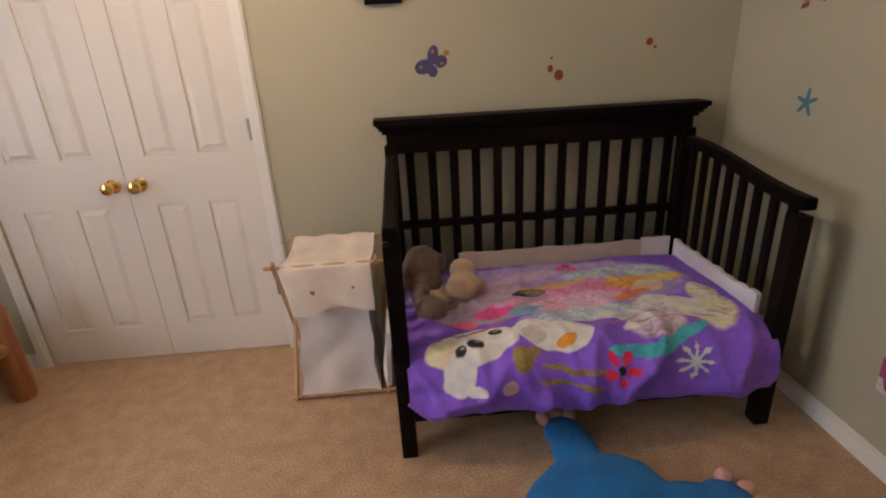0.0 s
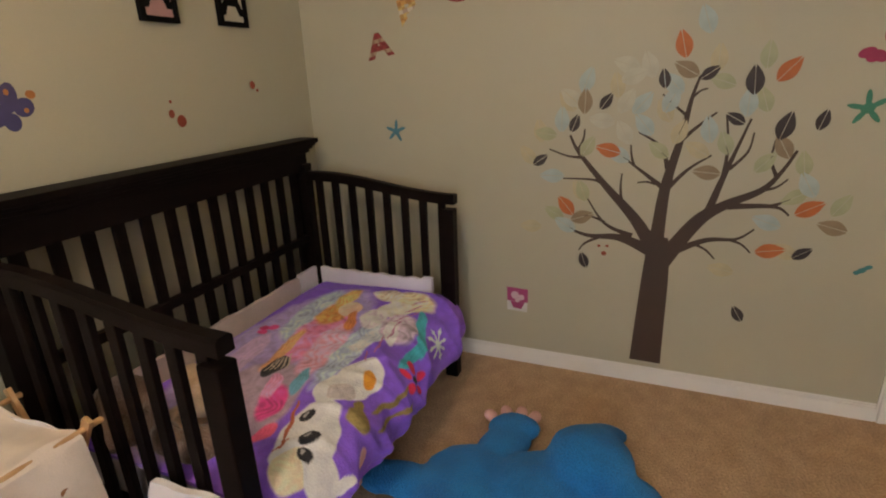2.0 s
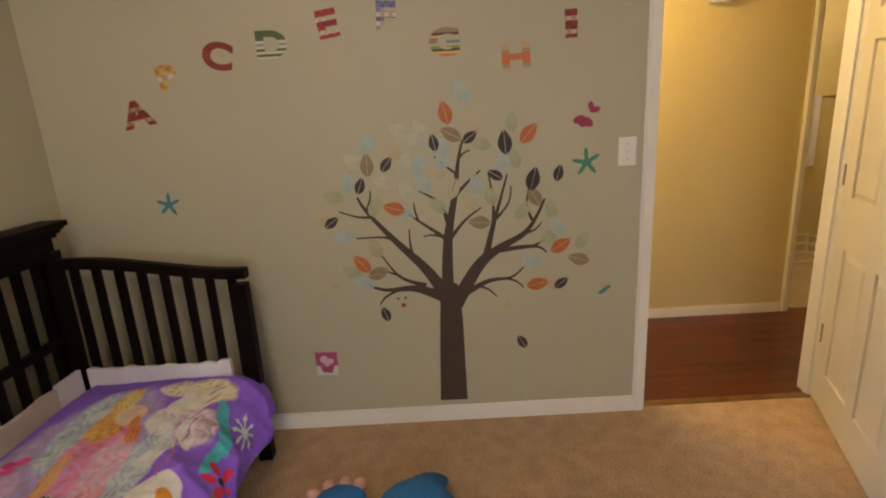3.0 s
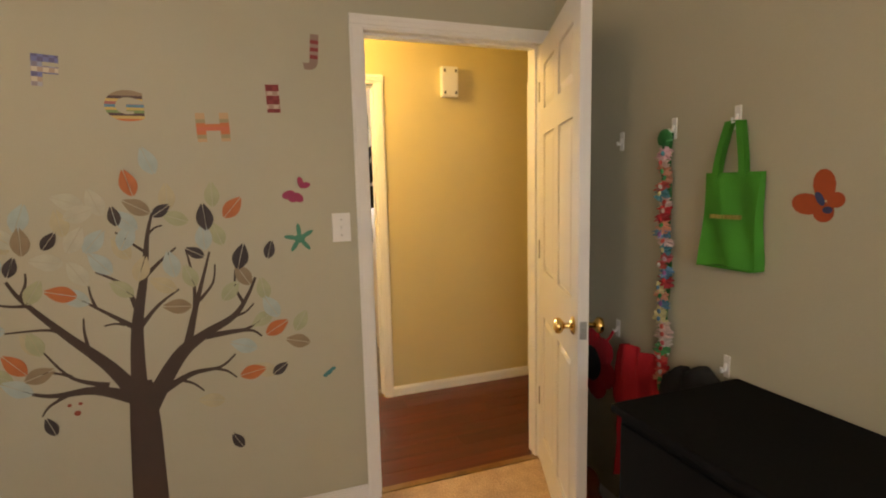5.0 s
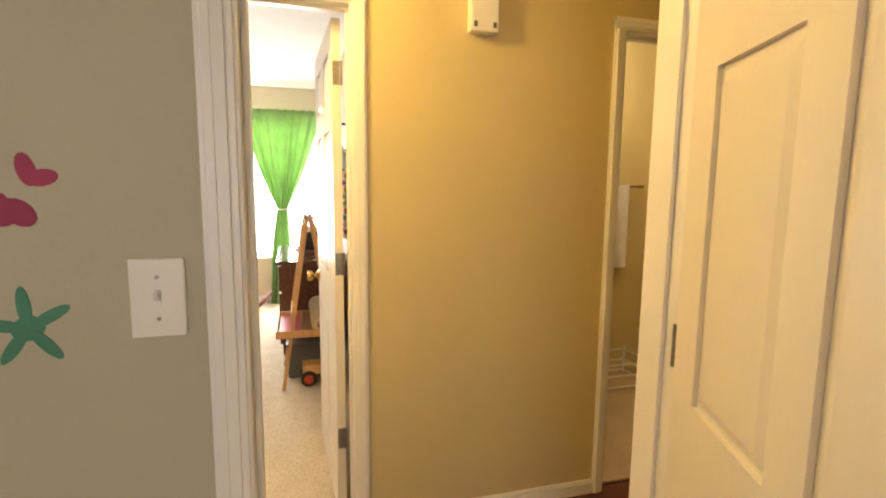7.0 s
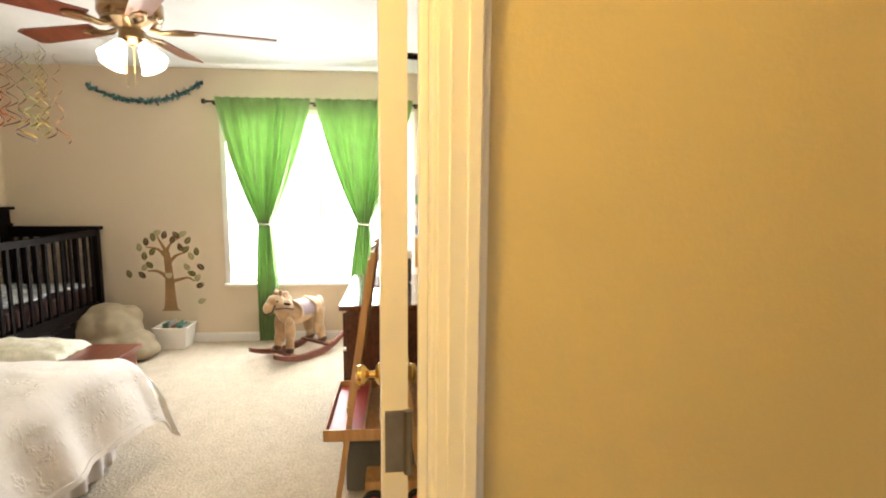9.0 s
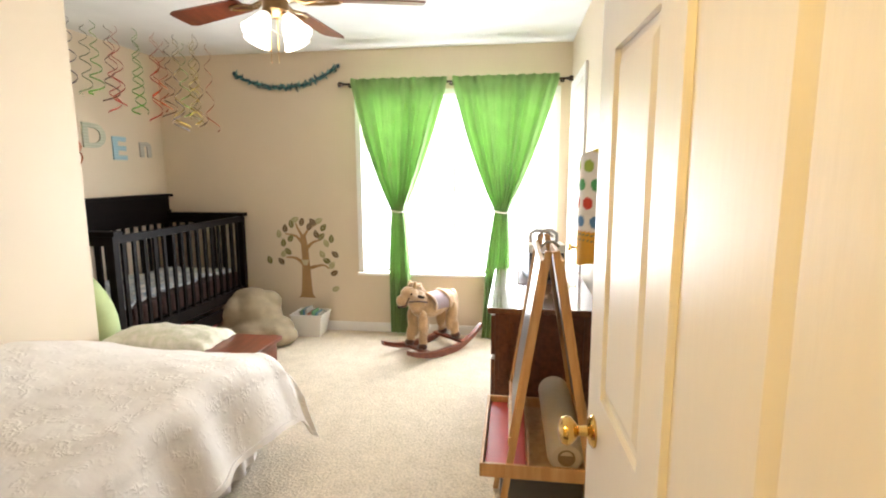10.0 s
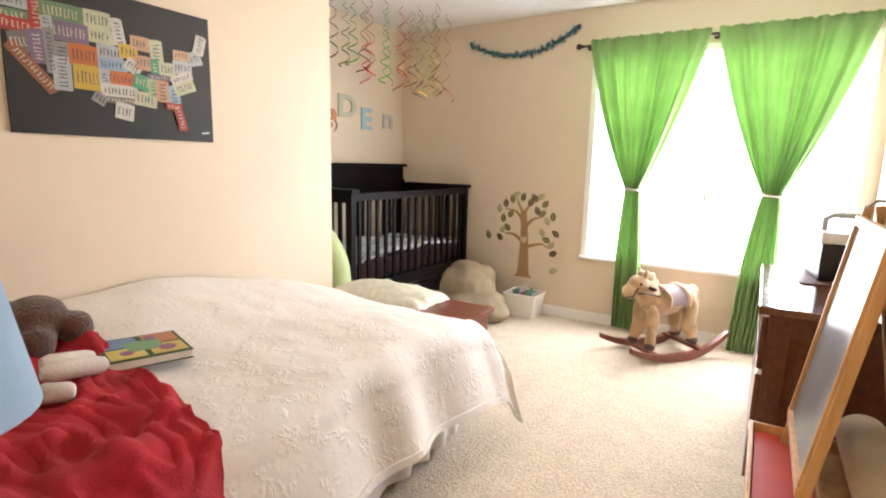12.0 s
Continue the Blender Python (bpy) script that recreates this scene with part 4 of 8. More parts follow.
for k in range(13):
    x = CX0 + 0.105 + k * (CX1 - CX0 - 0.21) / 12
    cpart("slat", (x - 0.019, CBK - 0.050, 0.640, x + 0.019, CBK - 0.032, 0.960), bevel=0.003)
    cpart("slat", (x - 0.019, CBK - 0.050, 0.295, x + 0.019, CBK - 0.032, 0.615), bevel=0.003)


def end_height(t):
    """The curved top of an end panel from back (0) to front (1)."""
    s = t * t * (3 - 2 * t)
    return 0.955 - 0.075 * s + 0.012 * math.sin(math.pi * t) * (1 - t)


for x in (CX0 + 0.010, CX1 - 0.045):
    bm = B()
    n = 16
    y0, y1 = CBK - 0.07, CF - 0.004
    rows = []
    for k in range(n + 1):
        t = k / n
        y, z = y0 + (y1 - y0) * t, end_height(t)
        rows.append([bm.verts.new((x + dx, y, z + dz)) for dx, dz in ((-0.006, -0.042), (0.041, -0.042), (0.041, -0.008), (0.033, 0.0), (0.002, 0.0), (-0.006, -0.008))])
    for a, b in zip(rows, rows[1:]):
        for k in range(6):
            bm.faces.new((a[k], a[(k + 1) % 6], b[(k + 1) % 6], b[k]))
    bm.faces.new(rows[0])
    bm.faces.new(rows[-1][::-1])
    part("end_rail", bm, ESPRESSO, crib)
    cpart("end_low_rail", (x, CF + 0.05, 0.225, x + 0.030, CBK - 0.07, 0.285))
    for k in range(8):
        t = 0.08 + 0.84 * k / 7
        y = CBK - 0.07 + (CF - CBK + 0.07) * t
        cpart("end_slat", (x + 0.007, y - 0.017, 0.28, x + 0.025, y + 0.017, end_height(t) - 0.036), bevel=0.003)
cpart("front_rail", (CX0 + 0.05, CF + 0.016, 0.145, CX1 - 0.05, CF + 0.046, 0.215))
cpart("mattress_support", (CX0 + 0.05, CF + 0.05, 0.235, CX1 - 0.05, CBK - 0.06, 0.262))

bm = B()
box(bm, CX0 + 0.065, CF + 0.055, 0.263, CX1 - 0.065, CBK - 0.065, 0.392, 0.03)
tagged(part("crib_mattress", bm, WHITECLOTH, smooth=True), "white crib mattress under the fleece blanket", "mattress")

bump = thing("crib_bumper", "padded crib bumper, taupe behind and white at the ends", "crib bumper")


def pad(name, f, mat):
    bm = B()
    sheet(bm, f, 40, 8, 0.018)
    part(name, bm, mat, bump, smooth=True)


def wav(u):
    return 0.0022 * math.sin(u * 47) + 0.0020 * math.sin(u * 23 + 1)


pad("back_pad", lambda u, v: (CX0 + 0.30 + u * (CX1 - CX0 - 0.39), CBK - 0.078 + wav(u) * 0.4, 0.385 + 0.092 * v + wav(u * 0.7)), TAUPECLOTH)
pad("end_pad", lambda u, v: (CX1 - 0.058 + wav(u) * 0.4, CBK - 0.10 - u * 0.60, 0.385 + (0.098 + 0.012 * (u > 0.9)) * v + wav(u)), WHITECLOTH)
pad("corner_pad", lambda u, v: (CX1 - 0.20 + u * 0.135, CBK - 0.082, 0.385 + 0.105 * v), WHITECLOTH)
pad("hanging_pad", lambda u, v: (CX0 - 0.004 - 0.030 * (1 - v) * math.sin(2.2 * u + 0.4), CF + 0.065 + u * (0.20 + 0.07 * (1 - v)), 0.275 + 0.205 * v - 0.010 * u + 0.004 * math.sin(9 * u)), WHITECLOTH)


def blanket_place(u, v):
    """u from the head of the bed to its far end, v from the back edge over the top, round the shoulder and down the front."""
    x = 0.170 + u * 1.285
    top, low = 0.412 + 0.012 * noise.noise(Vector((u * 3, 0, 8))), 0.192 + 0.012 * noise.noise(Vector((u * 4, 3, 1))) - 0.014 * u + 0.05 * max(0.0, 1 - u / 0.07) ** 2
    if v < 0.60:
        t = v / 0.60
        y, z, out = 2.295 - 0.575 * t, top + 0.006 * math.sin(math.pi * t), (0, 1)
    elif v < 0.84:
        a = (v - 0.60) / 0.24 * math.pi / 2
        y, z, out = 1.720 - 0.125 * math.sin(a), top - 0.115 * (1 - math.cos(a)), (-math.sin(a), math.cos(a))
    else:
        t = (v - 0.84) / 0.16
        y, z, out = 1.595 - 0.014 * math.sin(math.pi * t) + 0.034 * t * t, top - 0.115 + (low - top + 0.115) * t, (-1, 0)
    p = Vector((u * 1.285, v * 0.93, 0))
    front = min(1.0, max(0.0, (v - 0.50) / 0.35))
    r1 = 1 - abs(noise.noise(Vector((p.x * 3.4 + p.y * 1.6, p.y * 2.6 - p.x * 1.2, 4.1)))) * 2.6
    r2 = 1 - abs(noise.noise(Vector((p.x * 6.5 - p.y * 3.5, p.y * 4.0, 9.3)))) * 2.6
    h = 0.020 * noise.noise(Vector((p.x * 3.2, p.y * 4.2, 0.3))) + (0.010 + 0.026 * front) * max(0, r1) ** 2 + (0.004 + 0.012 * front) * max(0, r2) ** 2
    h += 0.004 * noise.noise(p * 16)
    h *= min(1.0, 12 * min(v, u, 1 - u) + 0.15)
    if v > 0.97:
        h += 0.006 * math.sin((v - 0.97) / 0.03 * math.pi)
    edge = max(0.0, (u - 0.93) / 0.07)
    return x, y + h * out[0], max(0.06, z + h * out[1] - 0.022 * edge * edge * (1 - front))


SPOTS = []


def spot(u, v, ru, rv, turn, colour, streak=0.25):
    """A patch of dye on the fleece: a turned ellipse, with strands of lighter and darker pile along it."""
    SPOTS.append((u * 1.285, v * 0.93, ru, rv, radians(turn), colour, streak))


LILAC, SKYB, ROSE, MAGENTA, TEALD = (0.36, 0.28, 0.56), (0.42, 0.50, 0.66), (0.74, 0.22, 0.42), (0.62, 0.06, 0.26), (0.05, 0.36, 0.44)
IVORY, STRAW, GINGER, PEACH, INK, OLIVE = (0.80, 0.77, 0.74), (0.72, 0.60, 0.40), (0.72, 0.30, 0.08), (0.76, 0.50, 0.38), (0.012, 0.011, 0.016), (0.24, 0.18, 0.06)
spot(0.45, 0.26, 0.62, 0.25, 0, LILAC)
spot(0.22, 0.36, 0.26, 0.17, 0, (0.36, 0.27, 0.36))
spot(0.13, 0.26, 0.13, 0.09, 10, (0.55, 0.40, 0.28), 0.5)
spot(0.40, 0.16, 0.18, 0.05, -6, (0.50, 0.36, 0.58))
spot(0.70, 0.20, 0.26, 0.09, -8, SKYB, 0.5)
spot(0.60, 0.33, 0.26, 0.10, -6, ROSE, 0.6)
spot(0.52, 0.42, 0.22, 0.06, -10, (0.76, 0.36, 0.50), 0.6)
spot(0.47, 0.28, 0.16, 0.028, -8, (0.70, 0.34, 0.16), 0.6)
spot(0.55, 0.51, 0.30, 0.055, -6, SKYB, 0.6)
spot(0.64, 0.55, 0.16, 0.05, 8, (0.56, 0.62, 0.70), 0.5)
spot(0.39, 0.33, 0.075, 0.033, -8, INK, 0.0)
for k in range(5):
    spot(0.395 + 0.006 * k, 0.31 + 0.011 * k, 0.055, 0.0030, -10 - 3 * k, (0.45, 0.38, 0.30), 0.0)
spot(0.72, 0.27, 0.125, 0.065, -12, GINGER, 0.7)
spot(0.84, 0.25, 0.085, 0.050, 6, (0.76, 0.44, 0.16), 0.7)
spot(0.77, 0.32, 0.070, 0.050, -10, PEACH, 0.15)
spot(0.70, 0.38, 0.10, 0.022, -18, (0.60, 0.20, 0.06), 0.6)
spot(0.88, 0.56, 0.085, 0.130, 20, STRAW, 0.7)
spot(0.90, 0.42, 0.060, 0.070, 0, (0.74, 0.64, 0.50), 0.6)
spot(0.81, 0.52, 0.075, 0.075, 10, (0.78, 0.58, 0.50), 0.15)
spot(0.73, 0.47, 0.085, 0.060, -15, (0.66, 0.60, 0.68), 0.5)
spot(0.70, 0.61, 0.130, 0.080, -20, (0.50, 0.40, 0.50), 0.6)
spot(0.66, 0.60, 0.10, 0.030, -25, (0.72, 0.66, 0.70), 0.5)
spot(0.73, 0.70, 0.150, 0.026, -24, TEALD, 0.3)
spot(0.62, 0.735, 0.120, 0.022, 4, TEALD, 0.3)
spot(0.53, 0.10, 0.022, 0.020, 0, MAGENTA)
spot(0.57, 0.12, 0.026, 0.018, 30, MAGENTA)
spot(0.555, 0.085, 0.022, 0.020, 60, (0.48, 0.03, 0.16))
spot(0.26, 0.45, 0.085, 0.045, -15, MAGENTA, 0.6)
spot(0.31, 0.40, 0.070, 0.030, -20, (0.74, 0.30, 0.50), 0.6)
spot(0.17, 0.52, 0.050, 0.026, 10, (0.70, 0.10, 0.20), 0.3)
spot(0.35, 0.47, 0.080, 0.022, -12, (0.14, 0.36, 0.50), 0.4)
spot(0.42, 0.645, 0.120, 0.072, -4, IVORY, 0.12)
spot(0.355, 0.615, 0.090, 0.060, 0, IVORY, 0.12)
spot(0.34, 0.64, 0.045, 0.040, 0, (0.46, 0.42, 0.42), 0.2)
spot(0.19, 0.655, 0.150, 0.082, -12, IVORY, 0.12)
spot(0.105, 0.69, 0.075, 0.050, 0, (0.66, 0.56, 0.40), 0.15)
spot(0.135, 0.775, 0.060, 0.080, 12, IVORY, 0.12)
spot(0.175, 0.83, 0.030, 0.022, 0, IVORY, 0.12)
spot(0.425, 0.68, 0.046, 0.019, -22, (0.78, 0.27, 0.03), 0.2)
for u, v in ((0.145, 0.695), (0.185, 0.670), (0.245, 0.605)):
    spot(u, v, 0.026, 0.022, 0, INK, 0.0)
    spot(u + 0.004, v - 0.006, 0.012, 0.006, 0, (0.30, 0.28, 0.28), 0.0)
spot(0.21, 0.575, 0.105, 0.006, -22, (0.40, 0.10, 0.05), 0.0)
spot(0.145, 0.61, 0.030, 0.005, 20, (0.40, 0.10, 0.05), 0.0)
spot(0.30, 0.735, 0.040, 0.034, 40, OLIVE, 0.4)
spot(0.33, 0.715, 0.030, 0.020, -30, OLIVE, 0.4)
spot(0.44, 0.785, 0.130, 0.012, 8, OLIVE, 0.4)
spot(0.42, 0.835, 0.120, 0.011, 12, OLIVE, 0.4)
spot(0.262, 0.83, 0.036, 0.034, 0, (0.66, 0.36, 0.42), 0.3)
for k in range(5):
    spot(0.558 + 0.034 * math.cos(0.3 + 1.257 * k), 0.795 + 0.048 * math.sin(0.3 + 1.257 * k), 0.026, 0.018, 17 + 72 * k, (0.60, 0.02, 0.08), 0.3)
spot(0.558, 0.795, 0.016, 0.016, 0, INK, 0.0)
for k in range(4):
    spot(0.765, 0.80, 0.075, 0.0065, 45 * k + 10, (0.52, 0.60, 0.80), 0.2)
for k in range(8):
    a = radians(45 * k + 10)
    spot(0.765 + 0.042 * math.cos(a), 0.80 + 0.058 * math.sin(a), 0.012, 0.009, 0, (0.52, 0.60, 0.80), 0.2)
for k in range(9):
    spot(0.52 + 0.045 * k, 0.60 + 0.012 * math.sin(2.3 * k), 0.045, 0.0035, -30 + 9 * k, (0.40, 0.12, 0.28), 0.0)


def print_colours(nu, nv):
    """The dye at each corner of the fleece, row by row."""
    U, V = np.meshgrid(np.arange(nu + 1) / nu * 1.285, np.arange(nv + 1) / nv * 0.93, indexing="ij")
    wob = np.array([[noise.noise(Vector((i / nu * 22, j / nv * 16, k))) for j in range(nv + 1)] for k in (0.0, 7.7) for i in range(nu + 1)]).reshape(2, nu + 1, nv + 1)
    pile = np.array([[noise.noise(Vector((i / nu * 70, j / nv * 55, 2.2))) for j in range(nv + 1)] for i in range(nu + 1)])
    blotch = np.array([[noise.noise(Vector((i / nu * 9, j / nv * 7, 5.0))) for j in range(nv + 1)] for i in range(nu + 1)])
    U2, V2 = U + 0.012 * wob[0], V + 0.012 * wob[1]
    C = np.empty((nu + 1, nv + 1, 3))
    C[:] = (0.19, 0.085, 0.56)
    for cu, cv, ru, rv, turn, col, streak in SPOTS:
        du, dv = U2 - cu, V2 - cv
        a, b = du * math.cos(turn) + dv * math.sin(turn), -du * math.sin(turn) + dv * math.cos(turn)
        d = np.sqrt((a / ru) ** 2 + (b / rv) ** 2)
        soft = 0.05 + 0.25 * streak
        w = np.clip((1 - d) / soft, 0, 1)[..., None]
        strand = 1 + streak * (0.30 * np.sin(b / rv * 13 + 9 * wob[0] + 3 * wob[1]) + 0.25 * pile + 0.6 * wob[1])[..., None]
        C += w * (np.array(col) * strand - C)
    C *= (0.98 + 0.12 * pile + 0.16 * blotch)[..., None]
    return np.clip(C * 1.50, 0.004, 0.9)


bm = B()
NU, NV = 330, 230
sheet(bm, blanket_place, NU, NV, 0.012)
blanket = part("fleece_blanket", bm, FLEECE, smooth=True)
ca = blanket.data.color_attributes.new("print", "FLOAT_COLOR", "POINT")
cols = np.ones((NU + 1, NV + 1, 2, 4), dtype=np.float32)
cols[..., :3] = print_colours(NU, NV)[:, :, None, :]
ca.data.foreach_set("color", cols.ravel())
tagged(blanket, "purple printed fleece blanket with pink and cream patches", "blanket")


def plush(name, mat, label, balls, voxel=0.008, category="stuffed toy", group="", smooth_steps=4):
    """A soft toy grown together from ellipsoids: centre, radii, turn."""
    bm = B()
    for k, (c, r, rot) in enumerate(balls):
        ball(bm, c, r, rot, 14, 0.10, k * 1.7)
    ob = part(name, bm, mat, smooth=True)
    md = ob.modifiers.new("fuse", "REMESH")
    md.mode, md.voxel_size, md.use_smooth_shade = "VOXEL", voxel, True
    sm = ob.modifiers.new("soften", "SMOOTH")
    sm.factor, sm.iterations = 0.5, smooth_steps
    return tagged(ob, label, category, group)


TOYS = "stuffed toys in the crib bed"
plush("stuffed_toy", TAUPEFUR, "taupe plush toy slumped on the blanket", [((0.245, 2.14, 0.55), (0.075, 0.07, 0.062), (0, 0, 0)), ((0.26, 2.12, 0.47), (0.07, 0.07, 0.07), (0, 0, 0)), ((0.315, 2.15, 0.53), (0.036, 0.03, 0.045), (0, 20, 0)), ((0.19, 2.12, 0.49), (0.04, 0.05, 0.07), (0, 0, 0))], group=TOYS)
plush("stuffed_toy", CREAMFUR, "cream plush toy lying on the blanket", [((0.40, 2.00, 0.485), (0.068, 0.06, 0.058), (0, 0, 0)), ((0.41, 2.06, 0.53), (0.055, 0.05, 0.045), (0, 0, 0)), ((0.475, 2.04, 0.46), (0.03, 0.035, 0.04), (0, 0, 0))], group=TOYS)
plush("stuffed_toy", TAUPEFUR, "brown plush toy lying beside the bed's end", [((0.27, 1.90, 0.445), (0.065, 0.07, 0.045), (0, 0, 20)), ((0.235, 1.98, 0.47), (0.04, 0.045, 0.05), (0, 0, 0)), ((0.34, 1.93, 0.43), (0.045, 0.03, 0.025), (0, 0, 30))], group=TOYS)

# ---- laundry hamper ----
ham = thing("laundry_hamper", "cream canvas laundry hamper on a folding pine frame", "hamper")
for x in (-0.335, 0.055):
    for yb, yt in ((2.000, 2.315), (2.345, 1.985)):
        bm = B()
        dx = 0.012 if yb < 2.1 else -0.004
        bar(bm, (x + dx, yb, 0.006), (x + dx + 0.02, yt, 0.645), 0.012, 0.024, 0.002)
        part("leg", bm, PINE, ham)
for y, z, x0 in ((1.997, 0.62, -0.355), (2.300, 0.62, -0.345), (2.005, 0.022, -0.345), (2.335, 0.03, -0.345)):
    bm = B()
    tube(bm, [(x0, y, z), (0.105, y, z)], 0.0075, 10)
    part("rod", bm, PINE, ham)


def hamper_side(u, v):
    """Round the bag (u) and down it (v)."""
    p = (u * 4) % 4
    k, t = int(p), p - int(p)
    z = 0.615 - 0.585 * v
    inset = 0.018 * math.sin(math.pi * v) + 0.006 * math.sin(v * 16 + u * 31)
    x0, x1, y0, y1 = -0.285 + inset - 0.01 * v, 0.045 - inset - 0.015 * v, 2.000 + 0.005 * v + inset, 2.295 + 0.03 * v - inset
    c = [(x0, y0), (x1, y0), (x1, y1), (x0, y1), (x0, y0)]
    x, y = c[k][0] + (c[k + 1][0] - c[k][0]) * t, c[k][1] + (c[k + 1][1] - c[k][1]) * t
    return x, y + 0.006 * math.sin(u * 40), z


bm = B()
sheet(bm, hamper_side, 48, 16, 0.003)
part("bag", bm, LINEN, ham, "white mesh laundry bag", True)
bm = B()
box(bm, -0.285, 2.01, 0.028, 0.025, 2.31, 0.033)
part("bag_bottom", bm, LINEN, ham)


def flap(u, v):
    x = -0.295 + 0.345 * u + 0.035 * (1 - u) * max(0, v - 0.6) * 2
    if v < 0.6:
        t = v / 0.6
        return x, 2.305 - 0.31 * t, 0.632 - 0.028 * math.sin(math.pi * t) + 0.004 * math.sin(u * 18)
    t = (v - 0.6) / 0.4
    return x, 1.985 - 0.014 * math.sin(u * 9) * t - 0.02 * t, 0.625 - 0.185 * t - 0.012 * math.sin(u * 6 + 1) * t


bm = B()
sheet(bm, flap, 24, 24, 0.003)
part("flap", bm, CANVAS, ham, "cream canvas flap with two buttons", True)
for x, z in ((-0.185, 0.515), (-0.02, 0.525)):
    bm = B()
    lathe(bm, [(0.013, 0), (0.014, 0.003), (0.010, 0.006)], (x, 1.972, z), 14, (0, -1, 0))
    part("button", bm, LOG, ham, "brown wooden button")

# ---- blue plush animal rug ----
rug = plush("plush_animal_rug", BLUEFUR, "bright blue plush animal rug lying flat", [
    ((0.72, 1.30, 0.045), (0.26, 0.20, 0.050), (0, 0, 25)), ((0.58, 1.14, 0.045), (0.20, 0.20, 0.048), (0, 0, 0)),
    ((0.73, 1.53, 0.035), (0.085, 0.16, 0.036), (0, 0, -6)), ((0.72, 1.63, 0.035), (0.080, 0.09, 0.034), (0, 0, 0)),
    ((1.00, 1.27, 0.038), (0.16, 0.095, 0.038), (0, 0, -8)), ((1.12, 1.26, 0.038), (0.085, 0.105, 0.036), (0, 0, 12)),
    ((0.42, 0.96, 0.035), (0.12, 0.07, 0.034), (0, 0, 40)), ((0.62, 0.88, 0.035), (0.08, 0.13, 0.034), (0, 0, 10)),
    ((0.80, 1.10, 0.055), (0.20, 0.17, 0.060), (0, 0, 0)), ((0.97, 0.96, 0.090), (0.165, 0.150, 0.098), (0, 0, 0)), ((1.13, 0.93, 0.085), (0.135, 0.065, 0.030), (0, 22, -35)), ((0.90, 0.83, 0.07), (0.07, 0.12, 0.035), (0, 0, -20))], 0.011, "rug", smooth_steps=6)
for x, y, a in ((0.660, 1.712, 100), (0.712, 1.730, 90), (0.764, 1.718, 80), (1.158, 1.365, 50), (1.200, 1.312, 25), (1.214, 1.252, 8), (1.202, 1.196, -15)):
    bm = B()
    ball(bm, (x, y, 0.042), (0.036, 0.025, 0.022), (0, 0, a), 12)
    part("claw", bm, PINKFELT, rug, "pale pink felt claw", True)

# ---- log bench at the west side ----
bench = thing("log_bed", "honey coloured log toddler bed with a rounded post", "bed")
bm = B()
tube(bm, [(-1.575, 2.215, 0.0), (-1.575, 2.215, 0.03), (-1.575, 2.215, 0.44), (-1.575, 2.215, 0.475)], [0.045, 0.052, 0.050, 0.030], 16)
part("post", bm, LOG, bench, smooth=True)
bm = B()
tube(bm, [(-1.575, 1.25, 0.0), (-1.575, 1.25, 0.03), (-1.575, 1.25, 0.44), (-1.575, 1.25, 0.475)], [0.045, 0.052, 0.050, 0.030], 16)
part("post", bm, LOG, bench, smooth=True)
bm = B()
tube(bm, [(-1.575, 1.25, 0.27), (-1.575, 2.215, 0.27)], 0.038, 14)
part("rail", bm, LOG, bench, smooth=True)
bm = B()
tube(bm, [(-2.45, 2.215, 0.27), (-1.575, 2.215, 0.27)], 0.038, 14)
part("rail", bm, LOG, bench, smooth=True)
for y in (1.25, 2.215):
    bm = B()
    tube(bm, [(-2.45, y, 0.0), (-2.45, y, 0.44), (-2.45, y, 0.475)], [0.05, 0.05, 0.03], 14)
    part("post", bm, LOG, bench, smooth=True)
bm = B()
box(bm, -2.43, 1.27, 0.29, -1.60, 2.19, 0.42, 0.03)
tagged(part("bench_mattress", bm, WHITECLOTH, smooth=True), "white quilt on the log bed", "mattress")
bm = B()
sheet(bm, lambda u, v: (-2.3 + 0.71 * u + 0.02 * math.sin(v * 9), 1.55 + 0.63 * v, 0.432 + 0.008 * math.sin(u * 14 + v * 6)), 20, 14, 0.01)
tagged(part("red_blanket", bm, REDCLOTH, smooth=True), "red blanket folded on the log bed", "blanket")

# ---- south wall: hooks and what hangs from them ----
def hook(x, z):
    ob = thing("adhesive_hook", "white plastic adhesive wall hook", "wall hook", "hooks on the shaded wall")
    bm = B()
    box(bm, x - 0.011, YS, z - 0.05, x + 0.011, YS + 0.005, z + 0.02, 0.002)
    part("base", bm, WHITEPL, ob)
    bm = B()
    tube(bm, [(x, YS + 0.005, z - 0.005), (x, YS + 0.014, z - 0.028), (x, YS + 0.022, z - 0.030), (x, YS + 0.026, z - 0.016)], [0.005, 0.005, 0.005, 0.004], 8)
    part("prong", bm, WHITEPL, ob, smooth=True)


for x, z in ((1.191, 1.570), (0.926, 1.590), (0.681, 1.595), (1.194, 0.825), (0.68, 0.835), (0.93, 0.83)):
    hook(x, z)

